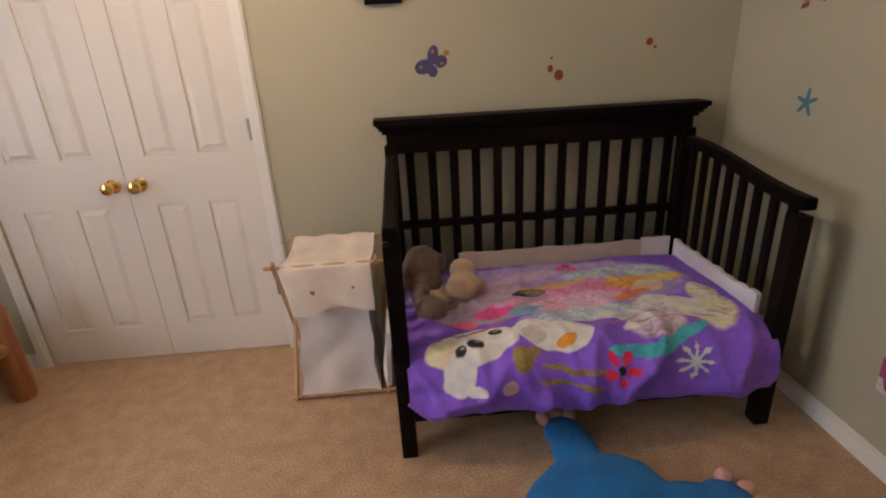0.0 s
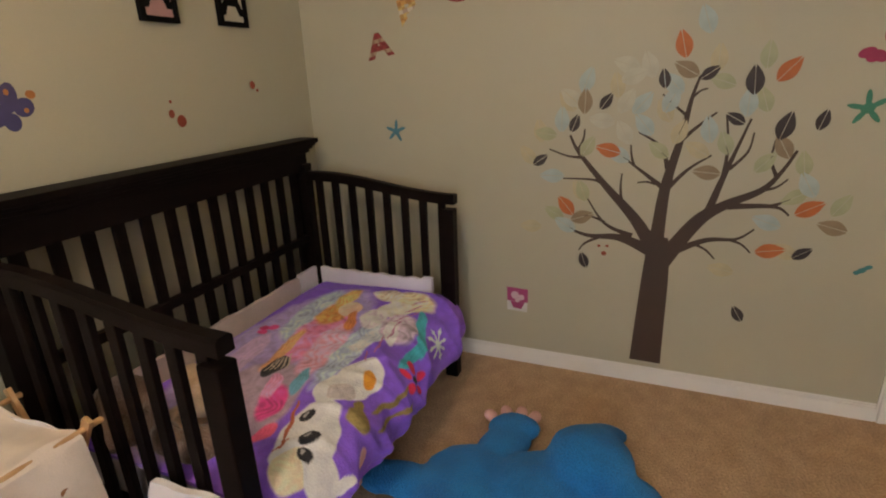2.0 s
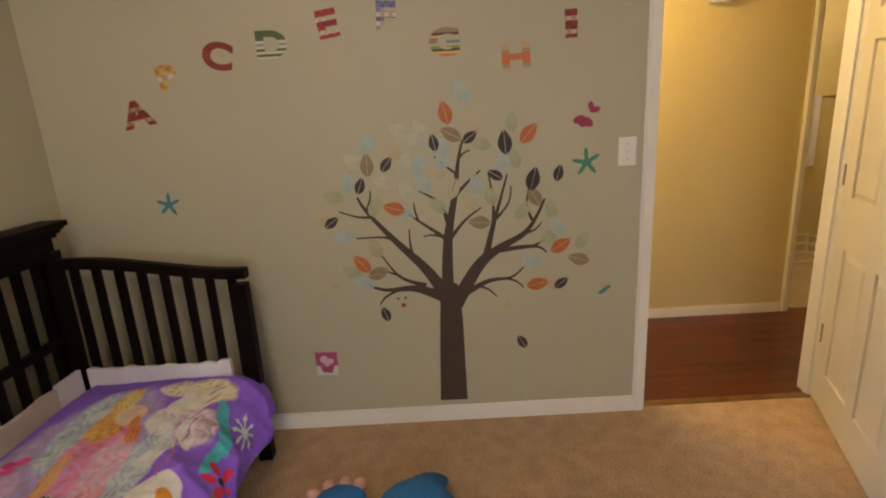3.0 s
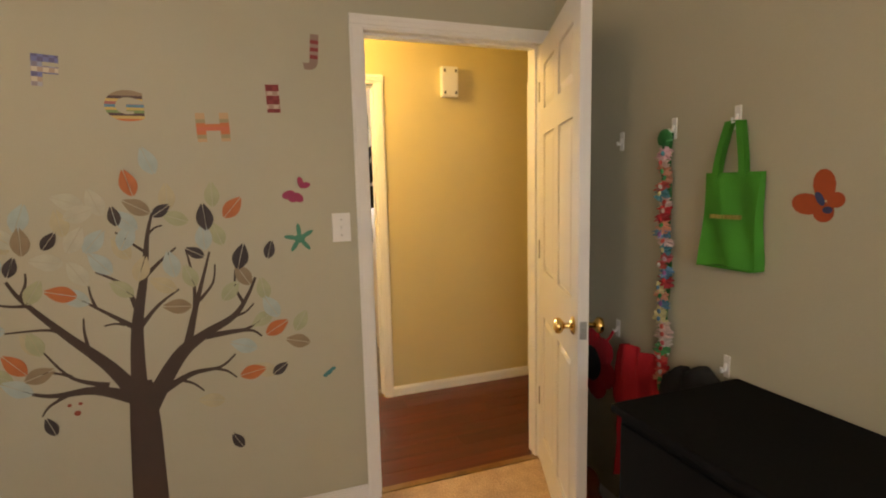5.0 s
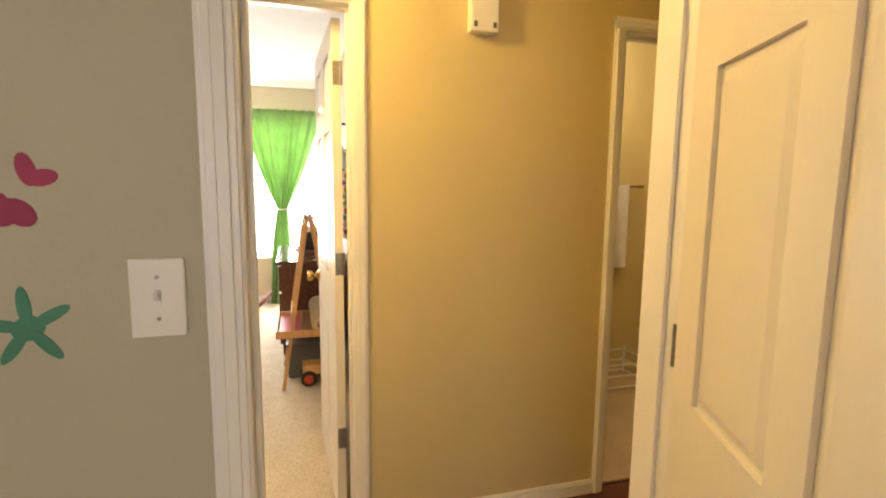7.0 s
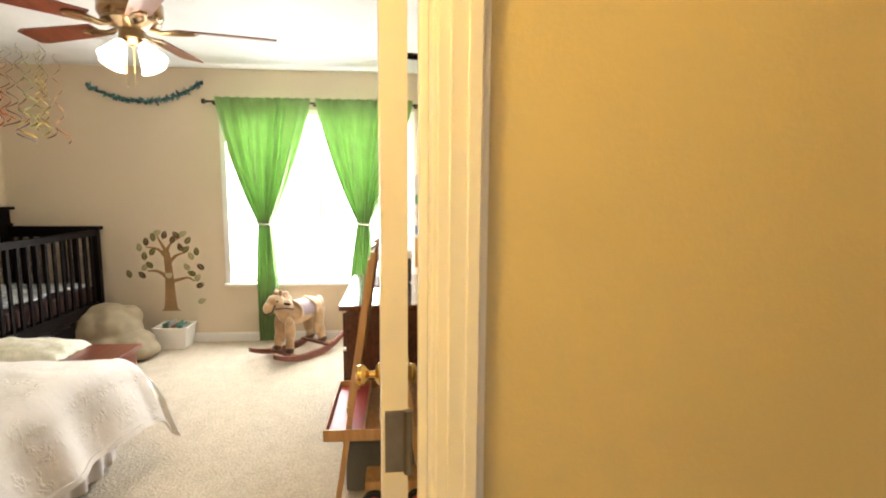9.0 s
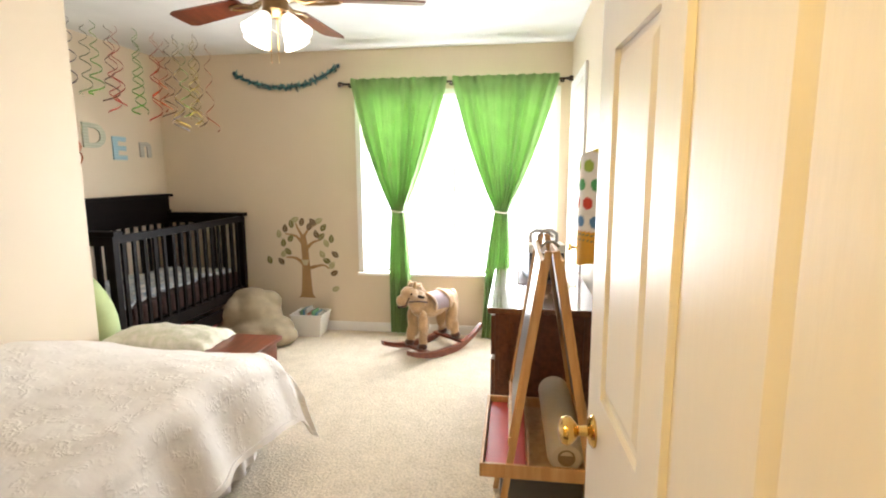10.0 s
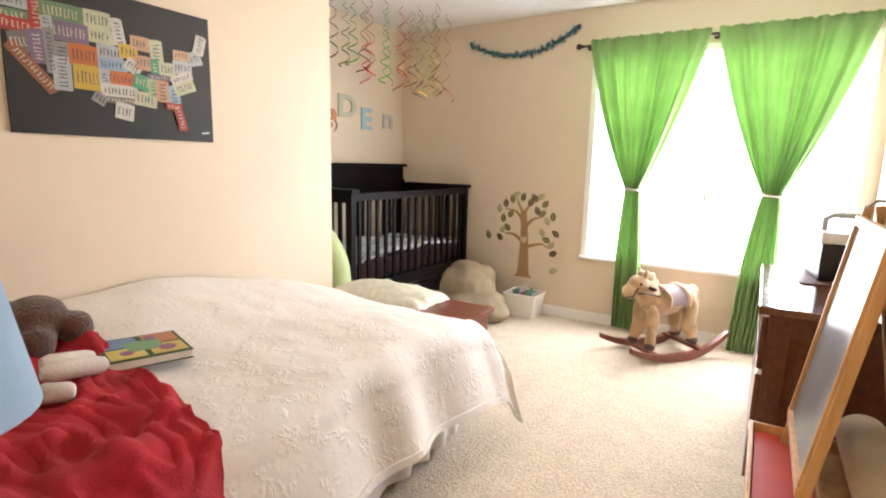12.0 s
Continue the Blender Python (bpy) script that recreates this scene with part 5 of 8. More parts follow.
rib = thing("hair_bow_strand", "green ribbon strand full of colourful hair bows", "hair bow holder")
bm = B()
sheet(bm, lambda u, v: (0.910 + 0.045 * u + 0.006 * math.sin(v * 9), YS + 0.020 + 0.004 * math.sin(v * 21), 1.560 - 0.915 * v), 3, 40, 0.0015)
part("ribbon", bm, flat("green_ribbon", (0.03, 0.20, 0.05), 0.5), rib, smooth=True)
bm = B()
ball(bm, (0.937, YS + 0.03, 1.545), (0.030, 0.016, 0.028), (0, 0, 0), 12, 0.3)
part("knot", bm, flat("green_ribbon", (0.03, 0.20, 0.05), 0.5), rib, smooth=True)
BOWS = [(0.55, 0.03, 0.04), (0.66, 0.62, 0.58), (0.10, 0.34, 0.42), (0.30, 0.12, 0.36), (0.05, 0.30, 0.09), (0.66, 0.50, 0.46), (0.62, 0.12, 0.14), (0.62, 0.58, 0.30), (0.64, 0.24, 0.28), (0.40, 0.03, 0.04), (0.60, 0.10, 0.08), (0.68, 0.42, 0.46), (0.12, 0.26, 0.40), (0.64, 0.30, 0.20)]
rnd = random.Random(5)
for k in range(30):
    z = 1.490 - k * 0.0272
    x = 0.930 + rnd.uniform(-0.016, 0.016) - 0.0006 * k
    m = pose(x, YS + 0.034, z, rnd.uniform(-20, 20), rnd.uniform(-25, 25), rnd.uniform(-20, 20))
    ci = rnd.randrange(len(BOWS))
    w, ph, loops = rnd.uniform(0.022, 0.034), rnd.uniform(0, 6), rnd.choice((2, 2, 5, 6))
    flat_by = 0.62 if loops == 2 else 0.75

    def ruffle(u, v):
        a = 2 * math.pi * u
        r = (0.004 + w * v) * (0.62 + 0.38 * abs(math.cos(loops * a / 2 + (0 if loops == 2 else ph)))) * (1 + 0.10 * math.sin(13 * a + ph) * v)
        return m @ Vector((r * math.cos(a), 0.010 * v * math.sin(9 * a + ph) + 0.008 * (1 - v), r * math.sin(a) * flat_by))

    bm = B()
    sheet(bm, ruffle, 44, 4, 0.002)
    bow = part("bow", bm, flat("bow_cloth_%d" % ci, BOWS[ci], 0.7), rib, smooth=True)
    bm = B()
    bmesh.ops.transform(bm, matrix=m, verts=ball(bm, (0, 0.010, 0), (0.007, 0.007, 0.009), (0, 0, 0), 8))
    part("bow_knot", bm, flat("bow_cloth_%d" % ((ci + 5) % len(BOWS)), BOWS[(ci + 5) % len(BOWS)], 0.7), bow, smooth=True)

tote = thing("tote_bag", "bright green fabric tote bag hanging from a hook", "tote bag")


def tote_side(u, v):
    p = (u * 4) % 4
    k, t = int(p), p - int(p)
    d = 0.020 + 0.026 * v
    x0, x1 = 0.578 - 0.004 * v - 0.01 * v * (1 - v), 0.765 - 0.012 * v
    y0, y1 = YS + 0.008, YS + 0.008 + d
    c = [(x0, y1), (x1, y1), (x1, y0), (x0, y0), (x0, y1)]
    x, y = c[k][0] + (c[k + 1][0] - c[k][0]) * t, c[k][1] + (c[k + 1][1] - c[k][1]) * t
    return x, y + 0.008 * math.sin(6 * x * 9 + v * 5) * (0.4 + v), 1.420 - 0.285 * v + (0.012 * math.sin(math.pi * t) * v if k == 0 else 0)


bm = B()
sheet(bm, tote_side, 48, 14, 0.002)
part("bag_body", bm, GREENBAG, tote, smooth=True)
bm = B()
box(bm, 0.580, YS + 0.012, 1.134, 0.750, YS + 0.050, 1.140, 0.002)
part("bag_bottom", bm, GREENBAG, tote)
for y in (YS + 0.020, YS + 0.038):
    bm = B()
    sheet(bm, lambda u, v: (0.676 + (0.046 - 0.030 * math.sin(math.pi * u)) * (1 if u > 0.5 else -1) * (1 if abs(u - 0.5) > 0.04 else 25 * abs(u - 0.5)) + 0.011 * (v - 0.5) * 2, y - 0.012 * math.sin(math.pi * u), 1.405 + 0.165 * math.sin(math.pi * u) ** 0.7), 24, 2, 0.002)
    part("handle", bm, GREENBAG, tote, smooth=True)
bm = B()
for k in range(9):
    box(bm, 0.625 + 0.0115 * k, YS + 0.036, 1.283, 0.633 + 0.0115 * k, YS + 0.048, 1.295)
part("print_bar", bm, flat("gold_print", (0.45, 0.34, 0.08)), tote)

decal("butterfly_decal", facing(0.432, YS, 1.345, "n", 0), flat("red_orange_vinyl", (0.42, 0.075, 0.02)), "red orange foam butterfly on the shaded wall", [(-0.034, -0.014, 0.040, 0.028, -8), (0.008, 0.036, 0.028, 0.040, 8), (0.038, -0.002, 0.022, 0.020, 0), (0.010, -0.034, 0.026, 0.026, 30)])
decal("dots_decal", facing(0.432, YS + 0.0016, 1.345, "n", 0), flat("dark_blue_vinyl", (0.05, 0.06, 0.16)), "dark blue body of the wall butterfly", [(0, 0, 0.009, 0.020, 30), (0.02, -0.028, 0.012, 0.009, 0)])

ap = thing("red_costume", "red cloth costume with a dark flower patch, hanging", "costume")
bm = B()


def costume(u, v):
    """A bunched length of cloth, gathered at the hook and spreading downwards."""
    a = math.pi * (u - 0.5)
    wide = (0.085 + 0.05 * v) * (1 + 0.10 * math.sin(u * 19 + 3 * v))
    x = 1.035 + wide * math.sin(a) + 0.02 * math.sin(v * 6) - 0.02 * v
    y = YS + 0.008 + (0.070 + 0.02 * v) * math.cos(a) * (1 + 0.25 * math.sin(u * 27 + 2 * v)) + 0.010 * noise.noise(Vector((u * 8, v * 9, 1)))
    z = 0.800 - 0.52 * v - 0.030 * abs(math.sin(a)) + 0.022 * math.exp(-((v - 0.16) / 0.07) ** 2) * math.cos(a)
    return x, y, z


sheet(bm, costume, 48, 36, 0.005)
part("cloth", bm, REDCLOTH, ap, smooth=True)
for k in range(6):
    a = 2 * math.pi * k / 6 + 0.3
    bm = B()
    ball(bm, (1.235 + 0.075 * math.cos(a), YS + 0.085, 0.665 + 0.090 * math.sin(a)), (0.060, 0.016, 0.060), (0, 0, 0), 14, 0.10, k)
    part("petal", bm, REDCLOTH, ap, smooth=True)
bm = B()
ball(bm, (1.235, YS + 0.100, 0.665), (0.062, 0.014, 0.072), (0, 0, 0), 18, 0.08)
part("patch", bm, BLACKCLOTH, ap, "dark round flower centre", True)
bm = B()
tube(bm, [(1.194, YS + 0.024, 0.80), (1.20, YS + 0.04, 0.77), (1.22, YS + 0.07, 0.73)], 0.006, 8)
part("loop", bm, REDCLOTH, ap)

cab = thing("black_cabinet", "black painted storage cabinet with a pale bar handle", "cabinet")
bm = B()
box(bm, -0.28, -0.985, 0.0, 0.615, -0.555, 0.775, 0.004)
part("body", bm, BLACKWOOD, cab)
bm = B()
box(bm, -0.30, -1.0, 0.775, 0.635, -0.535, 0.800, 0.006)
part("top", bm, BLACKWOOD, cab)
for z0, z1 in ((0.06, 0.40), (0.42, 0.755)):
    bm = B()
    box(bm, -0.265, -0.555, z0, 0.600, -0.541, z1, 0.004)
    d = part("drawer_front", bm, BLACKWOOD, cab)
    bm = B()
    zc = z1 - 0.14
    box(bm, 0.30, -0.520, zc - 0.008, 0.44, -0.510, zc + 0.008, 0.003)
    box(bm, 0.31, -0.541, zc - 0.005, 0.32, -0.519, zc + 0.005)
    box(bm, 0.42, -0.541, zc - 0.005, 0.43, -0.519, zc + 0.005)
    part("handle", bm, WHITEPL, d, "pale bar handle")
bm = B()
for c, r in (((0.80, YS + 0.06, 0.70), (0.075, 0.05, 0.085)), ((0.72, YS + 0.06, 0.74), (0.07, 0.05, 0.07)), ((0.76, YS + 0.06, 0.58), (0.10, 0.055, 0.14))):
    ball(bm, c, r, (0, 0, 0), 14, 0.25, c[0])
tagged(part("black_drawstring_bag", bm, BLACKCLOTH, smooth=True), "black cloth bag hanging beside the cabinet", "bag")
plush("stuffed_toy", material("orange_plush", (0.40, 0.10, 0.02), 0.95, vary=0.2, bump=1.5, bump_scale=150), "orange and brown plush toy on the floor behind the door", [((1.12, YS + 0.20, 0.10), (0.11, 0.09, 0.10), (0, 0, 0)), ((1.05, YS + 0.24, 0.05), (0.09, 0.06, 0.05), (0, 0, 30)), ((1.17, YS + 0.17, 0.20), (0.06, 0.06, 0.06), (0, 0, 0))], 0.012)

# ---- hallway ----
ch = thing("door_chime", "white plastic door chime box on the hallway wall", "door chime")
bm = B()
box(bm, XH1 - 0.050, -0.935, 1.975, XH1, -0.825, 2.165, 0.006)
part("cover", bm, WHITEPL, ch)
bm = B()
for y in (-0.926, -0.850):
    box(bm, XH1 - 0.052, y, 2.128, XH1 - 0.049, y + 0.014, 2.148, 0.001)
    box(bm, XH1 - 0.052, y, 1.990, XH1 - 0.049, y + 0.014, 2.010, 0.001)
part("slots", bm, GREYBIN, ch)
hl = thing("hall_ceiling_light", "frosted dome ceiling light with a brass rim", "ceiling light")
bm = B()
lathe(bm, [(0.14, 0.0), (0.145, -0.02), (0.13, -0.03)], (2.28, 0.25, H), 28)
part("rim", bm, BRASS, hl, smooth=True)
bm = B()
lathe(bm, [(0.128, -0.028), (0.12, -0.055), (0.09, -0.08), (0.04, -0.095), (0.005, -0.098)], (2.28, 0.25, H), 28)
dome = part("dome", bm, HALLGLASS, hl, smooth=True)

# bathroom seen through its doorway
tw = thing("towel_rail", "brass towel rail with a pale towel on the bathroom wall", "towel rail")
bm = B()
tube(bm, [(4.045, -2.62, 1.40), (4.045, -2.12, 1.40)], 0.008, 10)
for y in (-2.62, -2.12):
    tube(bm, [(4.1, y, 1.40), (4.04, y, 1.40)], 0.012, 10)
part("rail", bm, OLDBRASS, tw, smooth=True)
bm = B()
sheet(bm, lambda u, v: (4.030 + 0.006 * math.sin(u * 14), -2.50 + 0.33 * u, 1.412 - 0.60 * v), 14, 12, 0.012)
part("towel", bm, WHITECLOTH, tw, "white towel", True)
rk = thing("wire_rack", "white wire rack standing on the bathroom floor", "rack")
for z in (0.02, 0.10, 0.18):
    bm = B()
    tube(bm, [(3.75, -2.55, z), (3.75, -1.95, z), (4.05, -1.95, z), (4.05, -2.55, z), (3.75, -2.55, z)], 0.007, 8)
    part("wire", bm, WHITEPL, rk)
for x, y in ((3.75, -2.55), (3.75, -1.95), (4.05, -1.95), (4.05, -2.55)):
    bm = B()
    tube(bm, [(x, y, 0), (x, y, 0.2)], 0.008, 8)
    part("leg", bm, WHITEPL, rk)


# ---- second bedroom: bed ----
bed = thing("twin_bed", "twin bed base with mattress under a cream coverlet", "bed")
BX0, BX1, BY0, BY1 = 2.93, 4.80, 1.13, 2.085
bm = B()
box(bm, BX0, BY0, 0.20, BX1, BY1, 0.38, 0.02)
part("box_spring", bm, SKIRT, bed)
bm = B()
box(bm, BX0, BY0, 0.38, BX1, BY1, 0.555, 0.05)
part("mattress", bm, WHITECLOTH, bed, smooth=True)
for x, y in ((BX0 + 0.05, BY0 + 0.05), (BX1 - 0.09, BY0 + 0.05), (BX0 + 0.05, BY1 - 0.05), (BX1 - 0.09, BY1 - 0.05)):
    bm = B()
    box(bm, x - 0.03, y - 0.03, 0.0, x + 0.03, y + 0.03, 0.20, 0.004)
    part("leg", bm, BLACKWOOD, bed)


def skirt_side(u, v):
    if u < 0.68:
        x, y = BX0 + 0.02 + u / 0.68 * (BX1 - BX0 - 0.02), BY0 - 0.02
        y += 0.016 * math.sin(u * 95 + 2 * math.sin(u * 21)) * (0.4 + 0.6 * v) - 0.02 * v
    else:
        t = (u - 0.68) / 0.32
        x, y = BX1 + 0.018, BY0 - 0.02 + t * (BY1 - BY0)
        x += 0.016 * math.sin(u * 95) * (0.4 + 0.6 * v) + 0.015 * v
    return x, y, 0.39 - 0.355 * v


bm = B()
sheet(bm, skirt_side, 150, 6, 0.003)
part("bed_skirt", bm, SKIRT, bed, "white pleated bed skirt", True)

CVX1, CVY0 = BX1 + 0.03, BY0 - 0.03     # where the coverlet turns down


def drop_profile(d, flare):
    """Outwards and downwards for a length d of cloth past the edge."""
    r = 0.10
    if d < r * math.pi / 2:
        a = d / r
        return r * math.sin(a), -r * (1 - math.cos(a))
    e = d - r * math.pi / 2
    return r + flare * e, -r - e * math.sqrt(max(0.05, 1 - flare * flare))


def coverlet_place(u, v):
    """u along the bed (past the foot), v across it from the wall to the near side and down."""
    L, W = (CVX1 - BX0 - 0.02), (BY1 - CVY0)
    s, w = u * (L + 0.48), v * (W + 0.41)
    x, y, z = BX0 + 0.02 + min(s, L), BY1 - min(w, W), 0.600
    z += 0.150 * math.exp(-((min(s, L) / L - 0.52) / 0.36) ** 2) * math.exp(-(min(w, W) / W / 0.42) ** 2)
    z += 0.014 * noise.noise(Vector((s * 3.2, w * 3.2, 0))) + 0.006 * noise.noise(Vector((s * 9, w * 9, 4)))
    z -= 0.052 * max(0.0, min(1.0, (s - L + 0.36) / 0.36)) ** 2
    ds, dw = max(0, s - L), max(0, w - W)
    if dw > 0:
        o, dz = drop_profile(dw, 0.30)
        wave = 0.020 * math.sin(s * 11 + 1.5 * math.sin(s * 5)) * min(1, dw / 0.25)
        y -= o + wave
        z += dz
    if ds > 0:
        o, dz = drop_profile(ds, 0.24)
        x += o * (1.0 if dw == 0 else 0.85) + 0.012 * math.sin(w * 9) * min(1, ds / 0.3)
        z += dz * (1.0 if dw == 0 else 0.30)
        if dw > 0:
            y -= 0.09 * ds / 0.5 * min(1, dw / 0.2)
    return x, y, max(0.012, z)


bm = B()
sheet(bm, coverlet_place, 150, 90, 0.006)
cov = tagged(part("coverlet", bm, COVERLET, smooth=True), "cream embroidered coverlet draped over the bed", "coverlet")
for nm, f in (("side_hem", lambda u, v: Vector(coverlet_place(u, 0.982 + 0.018 * v)) + Vector((0, -0.004, 0.001))), ("foot_hem", lambda u, v: Vector(coverlet_place(0.984 + 0.016 * u, v)) + Vector((0.004, 0, 0.001)))):
    bm = B()
    sheet(bm, f, *((150, 3) if nm == "side_hem" else (3, 90)), 0.009)
    part(nm, bm, COVERLET, cov, "stitched hem band", True)

bm = B()


def red_place(u, v):
    s = 0.02 + 0.59 * u + 0.05 * math.sin(v * 5) * u
    L, W = 0.8, BY1 - CVY0
    w = (0.08 + v * 0.92) * (W + 0.44)
    x, y, z = BX0 + 0.03 + s, BY1 - min(w, W), coverlet_place(min(0.99, (s + 0.01) / (CVX1 - BX0 + 0.46)), min(w, W) / (W + 0.41))[2] + 0.024
    z += 0.024 * max(0, 1 - 3.2 * abs(noise.noise(Vector((s * 6 + w * 3, w * 3.2 - s * 2, 9))))) ** 1.5 + 0.014 * max(0, 1 - 3 * abs(noise.noise(Vector((s * 13 - w * 6, w * 8 + s * 3, 3))))) ** 1.5 + 0.012 * (1 - abs(math.sin(s * 11 + w * 9 + 3.0 * noise.noise(Vector((s * 5, w * 4, 2)))))) ** 2.5 * min(1, w) + 0.012 * noise.noise(Vector((s * 8, w * 7, 12)))
    dw = max(0, w - W)
    if dw > 0:
        o, dz = drop_profile(dw, 0.30)
        y -= o + 0.040 + 0.030 * math.sin(s * 22 + 2 * math.sin(s * 9)) * min(1, dw / 0.2)
        z += dz
    return x, y, z


sheet(bm, red_place, 120, 140, 0.014)
tagged(part("red_blanket", bm, REDCLOTH, smooth=True), "red fleece blanket spread over the head of the bed", "blanket")
bm = B()
ball(bm, (3.18, 1.66, 0.705), (0.20, 0.30, 0.060), (0, 8, 0), 20, 0.08)
tagged(part("red_pillow", bm, REDCLOTH, smooth=True), "red pillow propped on the red blanket", "pillow")
bear = plush("stuffed_bear", BROWNFUR, "brown plush toy lying on the red blanket", [((3.50, 1.80, 0.765), (0.085, 0.085, 0.075), (0, 0, 0)), ((3.58, 1.74, 0.735), (0.05, 0.05, 0.055), (0, 0, 0)), ((3.44, 1.86, 0.765), (0.05, 0.06, 0.07), (0, 0, 0)), ((3.56, 1.82, 0.725), (0.07, 0.06, 0.05), (0, 0, 0)), ((3.47, 1.72, 0.715), (0.05, 0.05, 0.055), (0, 0, 0))], 0.010)
IVORYFUR = material("ivory_plush", (0.70, 0.63, 0.57), 0.95, vary=0.08, bump=0.8, bump_scale=160)
plush("stuffed_toy", IVORYFUR, "ivory plush toy with pale paws on the blanket", [((3.36, 1.58, 0.715), (0.045, 0.045, 0.045), (0, 0, 0)), ((3.28, 1.52, 0.705), (0.09, 0.06, 0.045), (0, 0, 20))], 0.010)
for p, q, r in (((3.40, 1.50, 0.705), (3.55, 1.485, 0.690), 0.026), ((3.36, 1.42, 0.690), (3.43, 1.385, 0.680), 0.025), ((3.42, 1.55, 0.715), (3.55, 1.56, 0.690), 0.024)):
    bm = B()
    d = Vector(q) - Vector(p)
    tube(bm, [Vector(p), Vector(p) + d * 0.15, Vector(p) + d * 0.8, Vector(p) + d * 0.95, Vector(q)], [r * 0.6, r, r, r * 0.75, r * 0.3], 12)
    tagged(part("plush_paw", bm, IVORYFUR, smooth=True), "ivory paw of the pale plush toy", "stuffed toy", "paws of the plush toy")

book = thing("picture_book", "thick picture book with colourful squares on its cover", "book", m=pose(3.690, 1.575, 0.650, 2, 2, -14) @ Matrix.Scale(0.92, 4))
bm = B()
box(bm, -0.120, -0.105, 0.003, 0.120, 0.105, 0.028, 0.001)
part("page_block", bm, flat("page_edges", (0.78, 0.74, 0.66)), book)
bm = B()
box(bm, -0.123, -0.108, 0.0, 0.123, 0.108, 0.003)
box(bm, -0.123, -0.108, 0.028, 0.123, 0.108, 0.031)
box(bm, -0.126, -0.108, 0.0, -0.122, 0.108, 0.031)
part("cover", bm, flat("dark_green_cover", (0.03, 0.09, 0.03)), book)
for k, (x, y, c) in enumerate(((-0.06, 0.055, (0.10, 0.22, 0.45)), (0.06, 0.055, (0.45, 0.14, 0.05)), (-0.06, -0.05, (0.62, 0.50, 0.10)), (0.06, -0.05, (0.58, 0.42, 0.08)), (0.0, 0.0, (0.12, 0.30, 0.14)))):
    bm = B()
    box(bm, x - 0.052, y - 0.046, 0.0312 + 0.0004 * k, x + 0.052, y + 0.046, 0.0318 + 0.0004 * k)
    part("cover_square", bm, flat("cover_square_%d" % k, c, 0.3), book)
for x, y, r in ((0.06, -0.05, 0.026), (-0.06, -0.05, 0.020), (0.03, 0.06, 0.018)):
    bm = B()
    lathe(bm, [(r, 0.0335), (r, 0.0345)], (x, y, 0), 16)
    part("cover_spot", bm, flat("cover_purple", (0.22, 0.05, 0.18), 0.3), book)

# ---- nightstand and lamp ----
ns = thing("nightstand", "dark wooden nightstand beside the bed", "nightstand")
bm = B()
box(bm, 2.90, 0.62, 0.04, 3.26, 1.02, 0.52, 0.004)
part("body", bm, WALNUT, ns)
bm = B()
box(bm, 2.89, 0.61, 0.52, 3.27, 1.03, 0.545, 0.006)
part("top", bm, WALNUT, ns)
for z in (0.10, 0.31):
    bm = B()
    box(bm, 2.94, 0.608, z, 3.22, 0.62, z + 0.19, 0.004)
    d = part("drawer_front", bm, WALNUT, ns)
    knob(d, 3.08, 0.608, z + 0.095, (0, -1, 0))
tl = thing("table_lamp", "table lamp with a pale blue fabric shade", "lamp")
bm = B()
lathe(bm, [(0.065, 0.545), (0.068, 0.555), (0.03, 0.575), (0.045, 0.64), (0.052, 0.70), (0.030, 0.84), (0.010, 0.92), (0.008, 1.05)], (3.042, 0.850, 0), 22)
part("base", bm, WHITEPL, tl, smooth=True)
bm = B()
n = 32
prof = [(0.135, 0.930), (0.090, 1.180), (0.087, 1.180), (0.132, 0.930)]
rings = [[bm.verts.new((3.042 + r * math.cos(2 * math.pi * k / n), 0.850 + r * math.sin(2 * math.pi * k / n), z)) for k in range(n)] for r, z in prof]
for a, b in zip(rings, rings[1:] + rings[:1]):
    for k in range(n):
        bm.faces.new((a[k], a[(k + 1) % n], b[(k + 1) % n], b[k]))
part("shade", bm, BLUESHADE, tl, "pale blue fabric shade", True)

# ---- map poster ----
poster = thing("map_poster", "black poster with a map made of number plates", "poster")
PM = facing(3.952, YM, 1.575, "s")
bm = B()
plate(bm, [(-0.358, -0.255), (0.358, -0.255), (0.358, 0.255), (-0.358, 0.255)], 0.012, PM)
part("board", bm, material("poster_black", (0.008, 0.006, 0.005), 0.5, vary=0.1, scale=3), poster)
PLATES = [(0.66, 0.63, 0.56), (0.62, 0.16, 0.02), (0.68, 0.44, 0.04), (0.16, 0.26, 0.13), (0.10, 0.14, 0.32), (0.45, 0.04, 0.03), (0.48, 0.50, 0.50), (0.30, 0.29, 0.27), (0.20, 0.18, 0.16), (0.58, 0.58, 0.38), (0.22, 0.15, 0.24), (0.32, 0.12, 0.06), (0.34, 0.46, 0.58), (0.62, 0.36, 0.20), (0.08, 0.36, 0.18), (0.40, 0.52, 0.28)]
